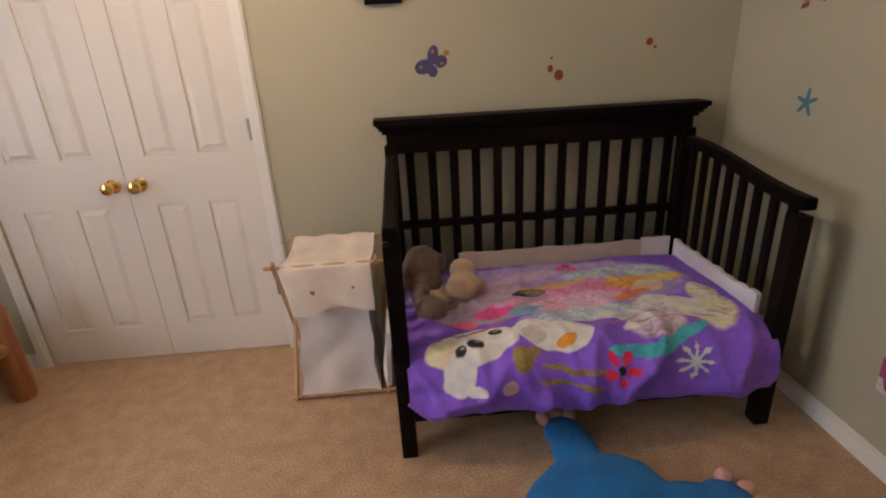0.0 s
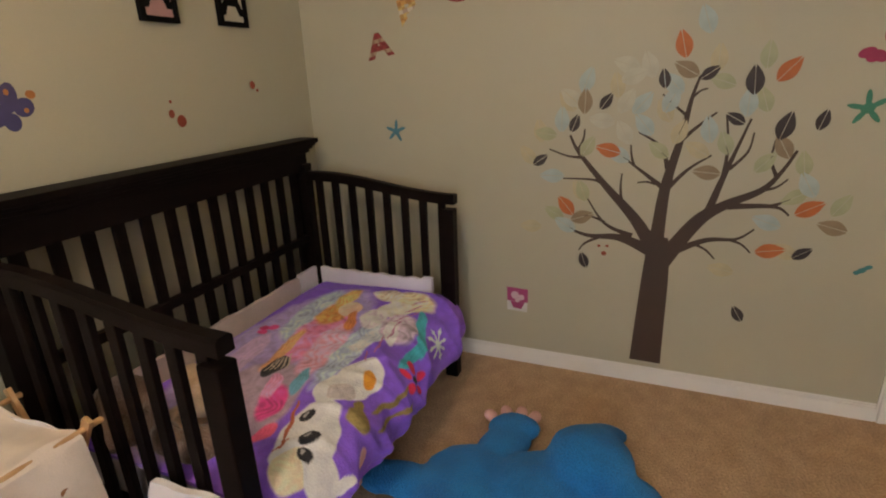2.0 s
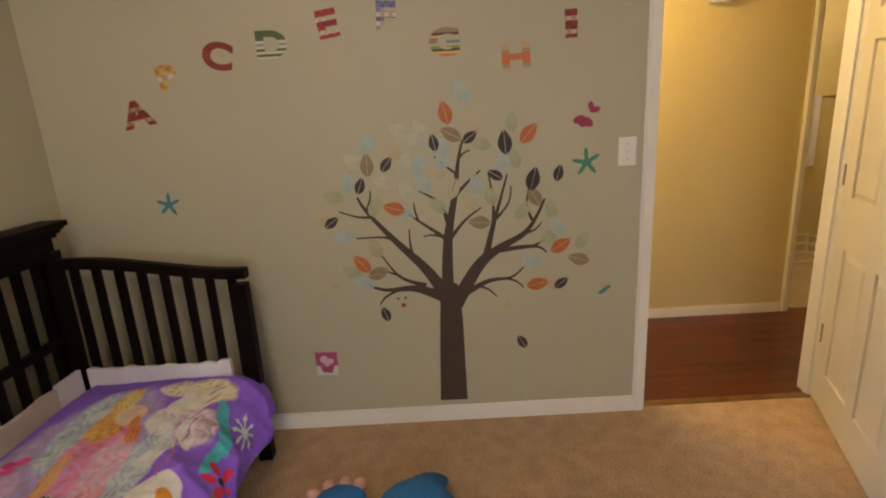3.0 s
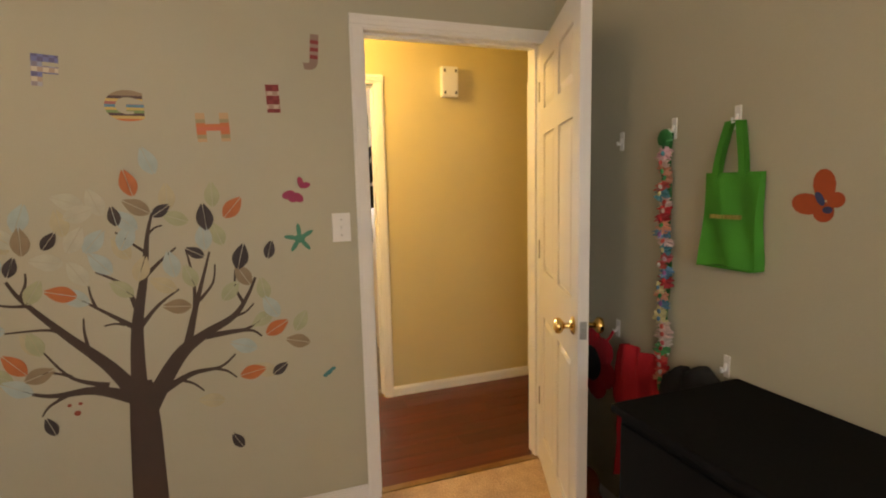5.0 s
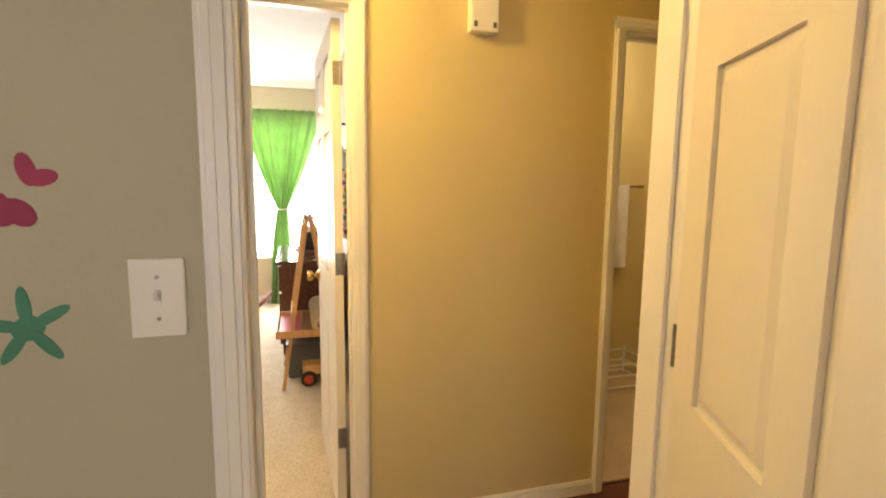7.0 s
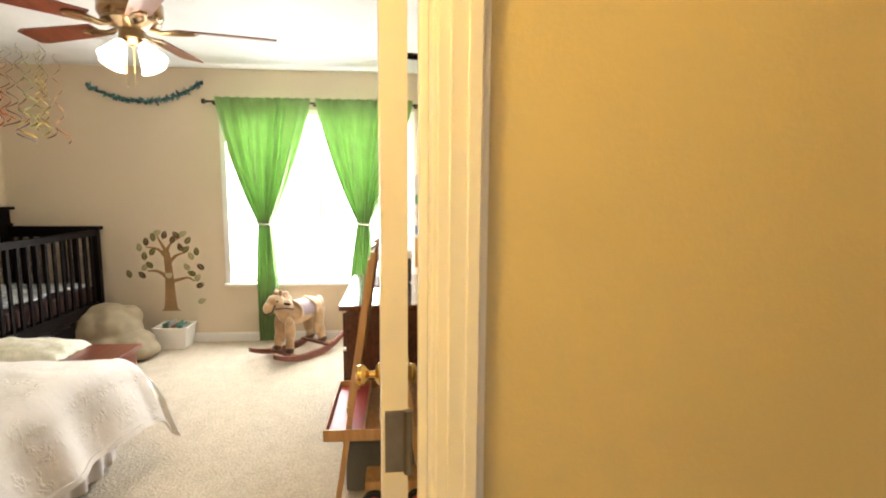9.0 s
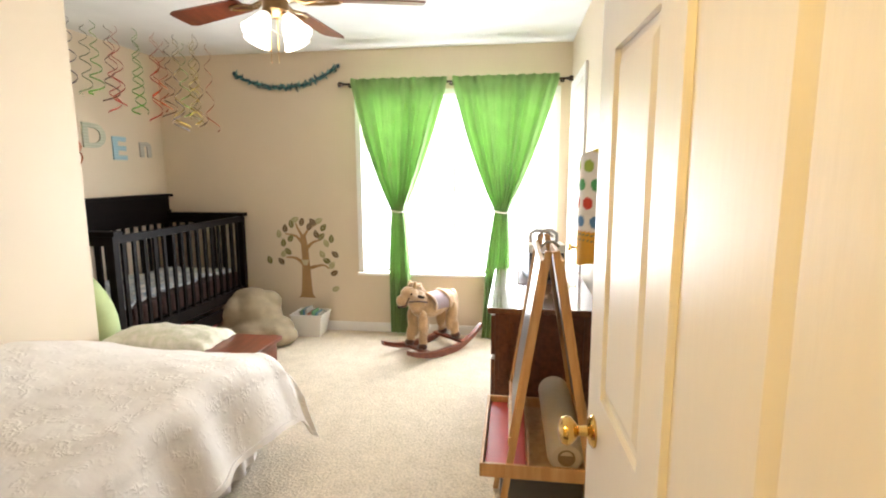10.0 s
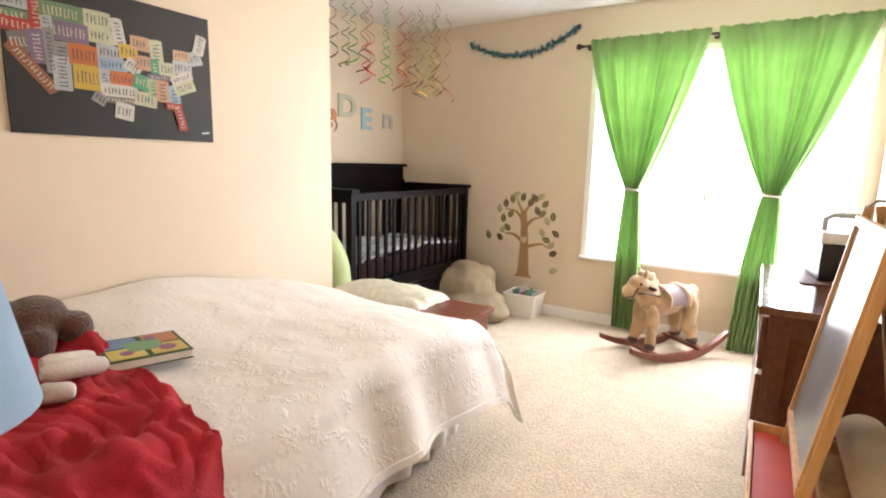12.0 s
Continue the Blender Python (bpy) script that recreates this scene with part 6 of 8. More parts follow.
# place across and up, width, height, paint, turn
NORTHWEST = [(-0.319, 0.157, 0.073, 0.04, 6, 0), (-0.325, 0.113, 0.073, 0.03, 3, 0), (-0.319, 0.084, 0.084, 0.04, 5, -2), (-0.262, 0.137, 0.036, 0.116, 5, 2), (-0.185, 0.151, 0.121, 0.053, 3, 0), (-0.078, 0.152, 0.077, 0.055, 9, 0), (-0.068, 0.099, 0.077, 0.045, 9, 0), (-0.169, 0.092, 0.103, 0.057, 10, 0), (-0.234, 0.101, 0.03, 0.055, 6, 4), (-0.010, 0.125, 0.037, 0.085, 0, 8)]
WEST = [(-0.314, 0.032, 0.051, 0.06, 8, 10), (-0.267, 0.027, 0.041, 0.095, 10, 4), (-0.231, 0.019, 0.028, 0.132, 7, 2), (-0.285, -0.044, 0.035, 0.162, 11, 40), (-0.197, 0.021, 0.047, 0.063, 7, 0), (-0.201, -0.049, 0.05, 0.098, 6, 0)]
PLAINS = [(-0.128, 0.022, 0.087, 0.065, 1, 0), (-0.123, -0.052, 0.08, 0.075, 2, 0), (-0.043, 0.047, 0.078, 0.045, 6, 0), (-0.036, 0.005, 0.090, 0.038, 12, 0), (-0.012, -0.040, 0.090, 0.046, 1, 0), (-0.068, -0.040, 0.032, 0.046, 6, 0), (-0.02, -0.086, 0.115, 0.042, 0, 0), (-0.014, -0.118, 0.11, 0.020, 8, 0), (-0.007, -0.158, 0.059, 0.054, 0, -8), (-0.09, -0.119, 0.041, 0.034, 7, -30)]
MIDDLE = [(0.021, 0.063, 0.06, 0.046, 2, 0), (0.035, 0.010, 0.053, 0.042, 0, -30), (0.073, 0.031, 0.055, 0.047, 13, 0), (0.066, 0.100, 0.063, 0.047, 13, 0), (0.066, -0.043, 0.059, 0.050, 14, -12), (0.075, -0.104, 0.075, 0.048, 9, -6), (0.105, -0.058, 0.032, 0.064, 15, 5), (0.126, 0.083, 0.045, 0.075, 9, 4), (0.117, 0.025, 0.028, 0.048, 14, 4)]
EAST = [(0.15, -0.014, 0.109, 0.018, 10, 0), (0.142, -0.066, 0.046, 0.073, 13, 0), (0.189, -0.073, 0.043, 0.066, 12, 6), (0.167, 0.022, 0.059, 0.045, 9, 0), (0.230, 0.037, 0.071, 0.048, 6, 0), (0.225, -0.004, 0.085, 0.032, 0, 25), (0.235, -0.040, 0.081, 0.042, 9, 22), (0.228, 0.085, 0.062, 0.034, 13, 0), (0.288, 0.084, 0.046, 0.052, 6, 20), (0.31, 0.141, 0.042, 0.069, 0, -15), (0.210, -0.162, 0.032, 0.095, 5, 14), (0.185, -0.120, 0.060, 0.025, 5, 0)]
rnd = random.Random(11)
for i, (x, z, w, h, c, spin) in enumerate(NORTHWEST + WEST + PLAINS + MIDDLE + EAST):
    m = PM @ pose(x, z, 0.012 + 0.00012 * i, 0, 0, spin)
    bm = B()
    a, b = w * 0.57, h * 0.58
    k1, k2 = rnd.uniform(0.88, 1.0), rnd.uniform(0.88, 1.0)
    plate(bm, [(-a, -b * k1), (a * 0.8, -b), (a, -b * k2), (a, b * k1), (a * 0.3, b), (-a, b * k2)], 0.001, m)
    p = part("number_plate", bm, flat("plate_paint_%d" % c, tuple(0.72 * q for q in PLATES[c]), 0.4), poster)
    bm = B()
    long, s, tall = max(w, h), min(w, h) * 0.52, h > w * 1.25
    k = -long / 2 + 0.006
    while k < long / 2 - 0.009:
        g = rnd.uniform(0.0022, 0.0036)
        for u0, u1, v0, v1 in ((k, k + g, -s / 2, s / 2), (k + g, k + 0.0075, rnd.choice((-s / 2, -0.001, s / 2 - 0.003)), 0)):
            v1 = v1 if v1 else v0 + 0.003
            q = [(u0, v0), (u1, v0), (u1, v1), (u0, v1)]
            plate(bm, [(-d, e) for e, d in q] if tall else q, 0.0014, m)
        k += rnd.uniform(0.0105, 0.0150)
    dark = sum(PLATES[c]) > 0.62
    if bm.verts:
        part("plate_mark", bm, flat("plate_mark_dark", (0.05, 0.05, 0.07)) if dark else flat("plate_mark_pale", (0.5, 0.42, 0.30)), p)
bm = B()
plate(bm, [(0.305, -0.222), (0.340, -0.218), (0.340, -0.212), (0.305, -0.216)], 0.013, PM)
part("signature_bar", bm, flat("pale_ink", (0.6, 0.6, 0.6)), poster)

# ---- chest at the foot of the bed, with a folded quilt ----
chest = thing("wooden_chest", "dark reddish wooden chest at the foot of the bed", "chest")
bm = B()
box(bm, 4.98, 1.19, 0.0, 5.28, 2.06, 0.475, 0.006)
part("body", bm, REDWOOD, chest)
bm = B()
box(bm, 4.955, 1.165, 0.475, 5.305, 2.085, 0.500, 0.006)
part("lid", bm, REDWOOD, chest)
bm = B()
sheet(bm, lambda u, v: (4.97 + 0.32 * u + 0.015 * math.sin(v * 11), 1.44 + 0.62 * v, 0.505 + 0.080 * (math.sin(math.pi * min(1, max(0, u))) ** 0.45) * (math.sin(math.pi * v) ** 0.35) + 0.010 * noise.noise(Vector((u * 6, v * 8, 0)))), 30, 36, 0.010)
tagged(part("quilt", bm, material("pale_patterned_quilt", (0.74, 0.70, 0.62), 0.9, vary=0.08, scale=24, bump=0.6, bump_scale=60, colour2=(0.60, 0.60, 0.46)), smooth=True), "folded pale patterned quilt lying on the chest", "quilt")

# green chair back beside the crib
bm = B()
ball(bm, (5.24, 2.42, 0.50), (0.13, 0.26, 0.36), (0, 0, 0), 22, 0.05)
ball(bm, (5.26, 2.42, 0.22), (0.17, 0.27, 0.215), (0, 0, 0), 20, 0.04)
tagged(part("green_armchair", bm, GREENCLOTH, smooth=True), "pale green upholstered child's armchair beside the crib", "armchair")

# ---- crib in the alcove ----
crb = thing("baby_crib", "dark espresso wooden baby crib in the room's corner", "crib")
QX0, QX1, QY0, QY1 = 5.36, 6.885, 2.235, 2.985


def qpart(name, *b, bevel=0.003, parent=None):
    bm = B()
    box(bm, *b, bevel)
    return part(name, bm, ESPRESSO, parent or crb)


for x in (QX0, QX1 - 0.05):
    qpart("post", x, QY0, 0, x + 0.05, QY0 + 0.05, 1.045)
    qpart("post", x, QY1 - 0.05, 0, x + 0.05, QY1, 1.10)
qpart("headboard", QX0 + 0.01, QY1 - 0.04, 0.985, QX1 - 0.01, QY1 - 0.01, 1.215)
qpart("headboard_cap", QX0 - 0.015, QY1 - 0.065, 1.215, QX1 + 0.015, QY1 + 0.01, 1.240)
qpart("back_low_rail", QX0 + 0.04, QY1 - 0.04, 0.30, QX1 - 0.04, QY1 - 0.012, 0.37)
qpart("front_top_rail", QX0 + 0.045, QY0 + 0.005, 0.995, QX1 - 0.045, QY0 + 0.045, 1.045)
qpart("front_low_rail", QX0 + 0.045, QY0 + 0.01, 0.335, QX1 - 0.045, QY0 + 0.04, 0.42)
qpart("apron", QX0 + 0.045, QY0 + 0.012, 0.20, QX1 - 0.045, QY0 + 0.032, 0.30)
for k in range(15):
    x = QX0 + 0.105 + k * (QX1 - QX0 - 0.21) / 14
    qpart("slat", x - 0.014, QY0 + 0.016, 0.41, x + 0.014, QY0 + 0.034, 1.0, bevel=0.002)
    qpart("slat", x - 0.014, QY1 - 0.034, 0.36, x + 0.014, QY1 - 0.018, 0.99, bevel=0.002)
for x in (QX0 + 0.008, QX1 - 0.042):
    qpart("end_cap", x - 0.02, QY0 - 0.02, 1.045, x + 0.055, QY1 - 0.06, 1.075)
    qpart("end_top_rail", x, QY0 + 0.045, 0.985, x + 0.03, QY1 - 0.045, 1.045)
    qpart("end_low_rail", x, QY0 + 0.045, 0.31, x + 0.03, QY1 - 0.045, 0.38)
    for k in range(7):
        y = QY0 + 0.12 + k * (QY1 - QY0 - 0.24) / 6
        qpart("end_slat", x + 0.007, y - 0.014, 0.37, x + 0.023, y + 0.014, 0.99, bevel=0.002)
qpart("mattress_board", QX0 + 0.05, QY0 + 0.05, 0.40, QX1 - 0.05, QY1 - 0.05, 0.43)
bm = B()
box(bm, QX0 + 0.06, QY0 + 0.055, 0.431, QX1 - 0.06, QY1 - 0.055, 0.560, 0.02)
tagged(part("crib_mattress", bm, material("brown_crib_skirt", (0.055, 0.022, 0.016), 0.85, vary=0.1, scale=20), smooth=True), "crib mattress with a dark brown side band", "mattress")
bm = B()
sheet(bm, lambda u, v: (5.44 + 1.36 * u, 2.31 + 0.60 * v, 0.582 + 0.018 * noise.noise(Vector((u * 22, v * 9, 6))) + 0.055 * (1 - 0.7 * u) * noise.noise(Vector((u * 5, v * 4, 2))) + 0.03 * math.sin(math.pi * u)), 60, 30, 0.02)
tagged(part("crib_blanket", bm, material("patchwork_blanket", (0.66, 0.62, 0.56), 0.9, vary=0.15, scale=26, colour2=(0.22, 0.27, 0.34)), smooth=True), "rumpled patterned blanket lying in the crib", "blanket")
bm = B()
box(bm, 6.20, 2.36, 0.0, 6.62, 2.75, 0.15, 0.02)
tagged(part("red_storage_box", bm, REDTRAY), "red storage box under the crib", "box")

# ---- beanbag, basket, wall tree ----
plush("bean_bag", KHAKI, "khaki corduroy bean bag slumped by the wall", [((6.66, 2.06, 0.20), (0.20, 0.22, 0.20), (0, 0, 0)), ((6.70, 2.12, 0.34), (0.13, 0.17, 0.10), (0, 0, 0)), ((6.60, 1.90, 0.11), (0.19, 0.20, 0.115), (0, 0, 0)), ((6.58, 2.22, 0.10), (0.16, 0.15, 0.10), (0, 0, 0)), ((6.62, 2.20, 0.22), (0.17, 0.16, 0.16), (0, 0, 0)), ((6.52, 2.02, 0.10), (0.17, 0.20, 0.10), (0, 0, 0)), ((6.74, 1.98, 0.30), (0.11, 0.12, 0.11), (0, 0, 0)), ((6.52, 1.76, 0.075), (0.15, 0.13, 0.080), (0, 0, 0))], 0.014, "bean bag", smooth_steps=8)
bsk = thing("storage_basket", "white plastic basket full of small books", "basket")
bm = B()
n0 = [(6.74, 1.52), (6.92, 1.52), (6.92, 1.74), (6.74, 1.74)]
n1 = [(6.71, 1.49), (6.95, 1.49), (6.95, 1.77), (6.71, 1.77)]
vo0, vo1 = [bm.verts.new((x, y, 0.005)) for x, y in n0], [bm.verts.new((x, y, 0.20)) for x, y in n1]
vi0, vi1 = [bm.verts.new((x + (0.006 if x < 6.8 else -0.006), y + (0.006 if y < 1.6 else -0.006), 0.015)) for x, y in n0], [bm.verts.new((x + (0.006 if x < 6.8 else -0.006), y + (0.006 if y < 1.6 else -0.006), 0.20)) for x, y in n1]
bm.faces.new(vo0[::-1])
bm.faces.new(vi0)
for k in range(4):
    j = (k + 1) % 4
    bm.faces.new((vo0[k], vo0[j], vo1[j], vo1[k]))
    bm.faces.new((vi0[j], vi0[k], vi1[k], vi1[j]))
    bm.faces.new((vo1[k], vo1[j], vi1[j], vi1[k]))
part("tub", bm, WHITEPL, bsk)
bm = B()
for a, b in ((n1[0], n1[1]), (n1[1], n1[2]), (n1[2], n1[3]), (n1[3], n1[0])):
    tube(bm, [(*a, 0.197), (*b, 0.197)], 0.008, 8)
part("rim", bm, WHITEPL, bsk, smooth=True)
rnd = random.Random(3)
for k in range(9):
    bm = B()
    y = 1.535 + 0.022 * k
    box(bm, 6.755, -0.006, 0.0, 6.90, 0.006, 0.20 + rnd.uniform(-0.02, 0.03), 0.001)
    ob = part("small_book", bm, flat("book_cloth_%d" % (k % 5), [(0.45, 0.42, 0.36), (0.10, 0.22, 0.30), (0.12, 0.28, 0.14), (0.60, 0.56, 0.50), (0.30, 0.12, 0.08)][k % 5]))
    ob.matrix_world = pose(0, y, 0.016, rnd.uniform(-3, 3), 0, 0)
    tagged(ob, "small picture book standing in the basket", "book", "books in the basket")

wt = thing("small_tree_decal", "tan vinyl tree decal with olive leaves and an owl", "wall decal")
XD2 = XW - 0.0022
TANV = flat("tan_vinyl", (0.40, 0.235, 0.105))


def twig(w0, w1, *pts):
    bm = B()
    twig.k += 1
    ribbon(bm, pts, w0, w1, XD2 + 0.00003 * twig.k)
    part("branch", bm, TANV, wt)


twig.k = 0
twig(0.125, 0.055, (1.715, 0.30), (1.715, 0.40), (1.715, 0.58), (1.722, 0.75), (1.735, 0.86))
twig(0.175, 0.10, (1.715, 0.296), (1.715, 0.34))
twig(0.045, 0.014, (1.728, 0.72), (1.65, 0.80), (1.57, 0.83))
twig(0.045, 0.014, (1.728, 0.60), (1.81, 0.66), (1.90, 0.665))
twig(0.040, 0.012, (1.715, 0.56), (1.63, 0.585), (1.55, 0.60), (1.50, 0.57))
twig(0.040, 0.012, (1.73, 0.78), (1.80, 0.86), (1.90, 0.88))
twig(0.034, 0.012, (1.73, 0.84), (1.78, 0.93), (1.80, 0.98))
twig(0.034, 0.012, (1.735, 0.84), (1.68, 0.92), (1.60, 0.97))
LV2 = [flat("olive_leaf", (0.20, 0.18, 0.06)), flat("sage_leaf", (0.42, 0.38, 0.20)), flat("brown_leaf", (0.16, 0.10, 0.05))]
rnd = random.Random(21)
for k, (y, z) in enumerate(((1.56, 0.86), (1.52, 0.80), (1.61, 0.88), (1.47, 0.84), (1.92, 0.70), (1.95, 0.63), (1.88, 0.72), (1.96, 0.88), (1.90, 0.93), (1.85, 0.84), (1.80, 1.01), (1.74, 0.99), (1.84, 0.97), (1.58, 1.00), (1.64, 0.99), (1.54, 0.94), (1.47, 0.60), (1.45, 0.53), (1.52, 0.64), (1.56, 0.70), (1.44, 0.70), (2.06, 0.64), (1.44, 0.385), (1.67, 0.95), (1.92, 0.80))):
    bm = leaf_bm(0.080, 0.050)
    ob = part("leaf", bm, LV2[k % 3], wt)
    ob.matrix_world = facing(XD2 + 0.0008 - 0.00002 * k, y, z, "w", rnd.uniform(-70, 70))
bm = B()
for k, (y, z, r) in enumerate(((1.72, 0.62, 0.026), (1.70, 0.635, 0.012), (1.74, 0.635, 0.012))):
    plate(bm, [(r * math.cos(a), r * math.sin(a)) for a in (2 * math.pi * i / 12 for i in range(12))], 0.0018 + 0.0002 * k, facing(XD2, y, z, "w"))
part("bird_patch", bm, flat("cream_vinyl", (0.55, 0.48, 0.30)), wt)

# letters above the crib
for ch, x, z, c1, c2 in (("8", 5.985, 1.567, (0.55, 0.16, 0.06), (0.55, 0.30, 0.20)), ("D", 6.184, 1.696, (0.42, 0.44, 0.32), (0.50, 0.50, 0.40)), ("E", 6.427, 1.612, (0.30, 0.48, 0.56), (0.36, 0.52, 0.60)), ("n", 6.728, 1.640, (0.42, 0.40, 0.35), (0.50, 0.47, 0.42))):
    bm = text_bm(ch, 0.25)
    bmesh.ops.scale(bm, vec=(1.25, 1, 8), verts=bm.verts)
    ob = part("wooden_letter", bm, striped("wooden_letter_" + ch.lower(), c1, c2, 14))
    ob.matrix_world = facing(x, YBN - 0.007, z, "s")
    tagged(ob, "painted wooden letter on the wall above the crib", "wall letter", "letters above the crib")

# ---- garland and hanging swirls ----
gar = thing("leaf_garland", "dark teal paper garland pinned along the wall", "garland")


def gar_at(t):
    return Vector((XW - 0.02, 2.287 + (1.349 - 2.287) * t, 2.275 + 0.035 * t - 0.60 * t * (1 - t)))


bm = B()
tube(bm, [gar_at(k / 24) for k in range(25)], 0.006, 6)
part("string", bm, flat("teal_string", (0.03, 0.10, 0.10)), gar)
rnd = random.Random(8)
GARC = [flat("teal_paper", (0.03, 0.13, 0.14)), flat("blue_green_paper", (0.10, 0.28, 0.28)), flat("dark_paper", (0.02, 0.06, 0.08))]
for k in range(64):
    t = (k + 0.5) / 64
    bm = leaf_bm(rnd.uniform(0.05, 0.085), 0.022)
    ob = part("paper_tag", bm, GARC[k % 3], gar)
    p = gar_at(t)
    ob.matrix_world = facing(p.x - rnd.uniform(0, 0.015), p.y, p.z + rnd.uniform(-0.012, 0.012), "w", rnd.uniform(-85, 85)) @ pose(0, 0, 0, rnd.uniform(-30, 30), rnd.uniform(-30, 30), 0)
for t in (0.0, 1.0):
    bm = B()
    ball(bm, gar_at(t), (0.012, 0.016, 0.020), (0, 0, 0), 10)
    part("pin_knot", bm, GARC[2], gar)

SWC = {"purple": (0.12, 0.10, 0.16), "olive": (0.26, 0.28, 0.13), "red": (0.62, 0.05, 0.02), "green": (0.22, 0.50, 0.08), "orange": (0.66, 0.16, 0.05), "gold": (0.68, 0.50, 0.08), "brown": (0.18, 0.09, 0.05)}
rnd = random.Random(14)
for c, x, y, zb in (("purple", 5.80, 2.80, 1.98), ("olive", 5.95, 2.82, 1.96), ("brown", 6.00, 2.68, 1.93), ("red", 6.15, 2.78, 1.86), ("red", 6.05, 2.66, 1.90), ("green", 6.25, 2.66, 1.87), ("orange", 6.35, 2.58, 1.90), ("brown", 6.40, 2.52, 1.85), ("orange", 6.45, 2.60, 1.92), ("purple", 6.30, 2.38, 1.74), ("gold", 6.38, 2.30, 1.80), ("gold", 6.48, 2.36, 1.84), ("brown", 6.30, 2.22, 1.77), ("olive", 6.55, 2.42, 1.80), ("green", 5.90, 2.70, 1.95), ("green", 6.10, 2.55, 1.84), ("red", 6.22, 2.50, 1.80), ("gold", 6.42, 2.46, 1.78), ("green", 6.56, 2.50, 1.88), ("orange", 6.58, 2.30, 1.76)):
    sw = thing("hanging_swirl", c + " foil party swirl hanging from the ceiling", "party decoration", "foil swirls over the crib")
    L, turns, ph = H - zb, rnd.uniform(3.6, 5.2), rnd.uniform(0, 6)
    n = 140
    rows = []
    bm = B()
    for k in range(n + 1):
        t = k / n
        r = 0.012 + 0.036 * t ** 0.6 * (0.78 + 0.22 * math.sin(7 * t + ph)) + 0.022 * max(0.0, t - 0.85) / 0.15
        a = ph + turns * 2 * math.pi * t ** 0.85
        w = 0.0016 + 0.0042 * t ** 0.7
        z = H - 0.002 - L * t
        rows.append([bm.verts.new((x + rr * math.cos(a), y + rr * math.sin(a), z + dz)) for rr, dz in ((r, w), (r, -w), (r + 0.0012, -w), (r + 0.0012, w))])
    for a, b in zip(rows, rows[1:]):
        for k in range(4):
            bm.faces.new((a[k], a[(k + 1) % 4], b[(k + 1) % 4], b[k]))
    bm.faces.new(rows[0][::-1])
    bm.faces.new(rows[-1])
    part("foil_spiral", bm, material(c + "_foil", SWC[c], 0.25, 0.6, vary=0.05), sw)

# ---- curtains ----
rod = thing("curtain_rod", "dark bronze curtain rod with ball finials", "curtain rod")
bm = B()
tube(bm, [(XW - 0.085, -0.53, 2.148), (XW - 0.085, 1.28, 2.148)], 0.009, 12)
part("rod", bm, BRONZE, rod, smooth=True)
for y, s in ((1.28, 1), (-0.53, -1)):
    bm = B()
    lathe(bm, [(0.009, 0), (0.014, 0.004), (0.010, 0.012), (0.020, 0.024), (0.024, 0.036), (0.018, 0.050), (0.004, 0.056)], (XW - 0.085, y, 2.148), 16, (0, s, 0))
    part("finial", bm, BRONZE, rod, smooth=True)
for y in (1.255, 0.39, -0.505):
    bm = B()
    tube(bm, [(XW, y, 2.148), (XW - 0.085, y, 2.148)], 0.006, 8)
    lathe(bm, [(0.018, 0), (0.018, 0.006)], (XW, y, 2.148), 14, (-1, 0, 0))
    part("bracket", bm, BRONZE, rod)


def curtain(y_left, y_right, tie_y, bot_y, bot_w, pool):
    """A gathered panel, wide at the rod, tied in at mid height, hanging narrow below."""
    zt, ztie, zb = 2.185, 1.105, 0.10 - pool
    yc, half = (y_left + y_right) / 2, (y_left - y_right) / 2

    def place(u, v):
        s = 1 - 2 * u
        z = zt + (zb - zt) * v
        if z > ztie:
            t = (zt - z) / (zt - ztie)
            k = max(0.0, t - 0.03) / 0.97
            w = half * (1 - k) ** 0.92 + 0.050 * k + 0.02 * math.sin(math.pi * k)
            c = yc + (tie_y - yc) * k ** 1.05
        else:
            t = (ztie - z) / (ztie - zb)
            w = 0.050 + (bot_w - 0.050) * min(1, t * 2.2) ** 0.7
            c = tie_y + (bot_y - tie_y) * t
            k = 1
        fold = (math.sin(u * 41 + 2.2 * math.sin(u * 9)) + 0.45 * math.sin(u * 77 + 1.3)) * (0.012 + 0.022 * min(1, (zt - z) * 1.2)) * (0.55 if k == 1 else 1)
        x = XW - 0.087 - (fold if z < 2.08 else 0.45 * fold + 0.016) - 0.030 * math.sin(math.pi * min(1, (zt - z) / 1.1)) - (0.005 if z > 2.12 else 0) * math.sin(u * 90)
        zz = z + (0.004 * math.sin(u * 60) + 0.003 * math.sin(u * 133) if v < 0.02 else 0)
        return x, c + s * w, zz

    ob = thing("curtain", "green cloth curtain tied back with a pale cord", "curtain", "pair of green curtains")
    bm = B()
    sheet(bm, place, 120, 60, 0.0015)
    part("panel", bm, GREENCURTAIN, ob, smooth=True)
    bm = B()
    n = 20
    tube(bm, [(XW - 0.105 + 0.052 * math.cos(2 * math.pi * k / n), tie_y + 0.062 * math.sin(2 * math.pi * k / n), ztie + 0.012 * math.sin(2 * math.pi * k / n + 1)) for k in range(n + 1)], 0.008, 8, False)
    part("tie_cord", bm, flat("pale_cord", (0.60, 0.58, 0.48)), ob, "pale twisted tie cord", True)


curtain(1.218, 0.415, 0.835, 0.825, 0.088, 0.07)
curtain(0.370, -0.475, -0.035, 0.02, 0.10, 0.09)

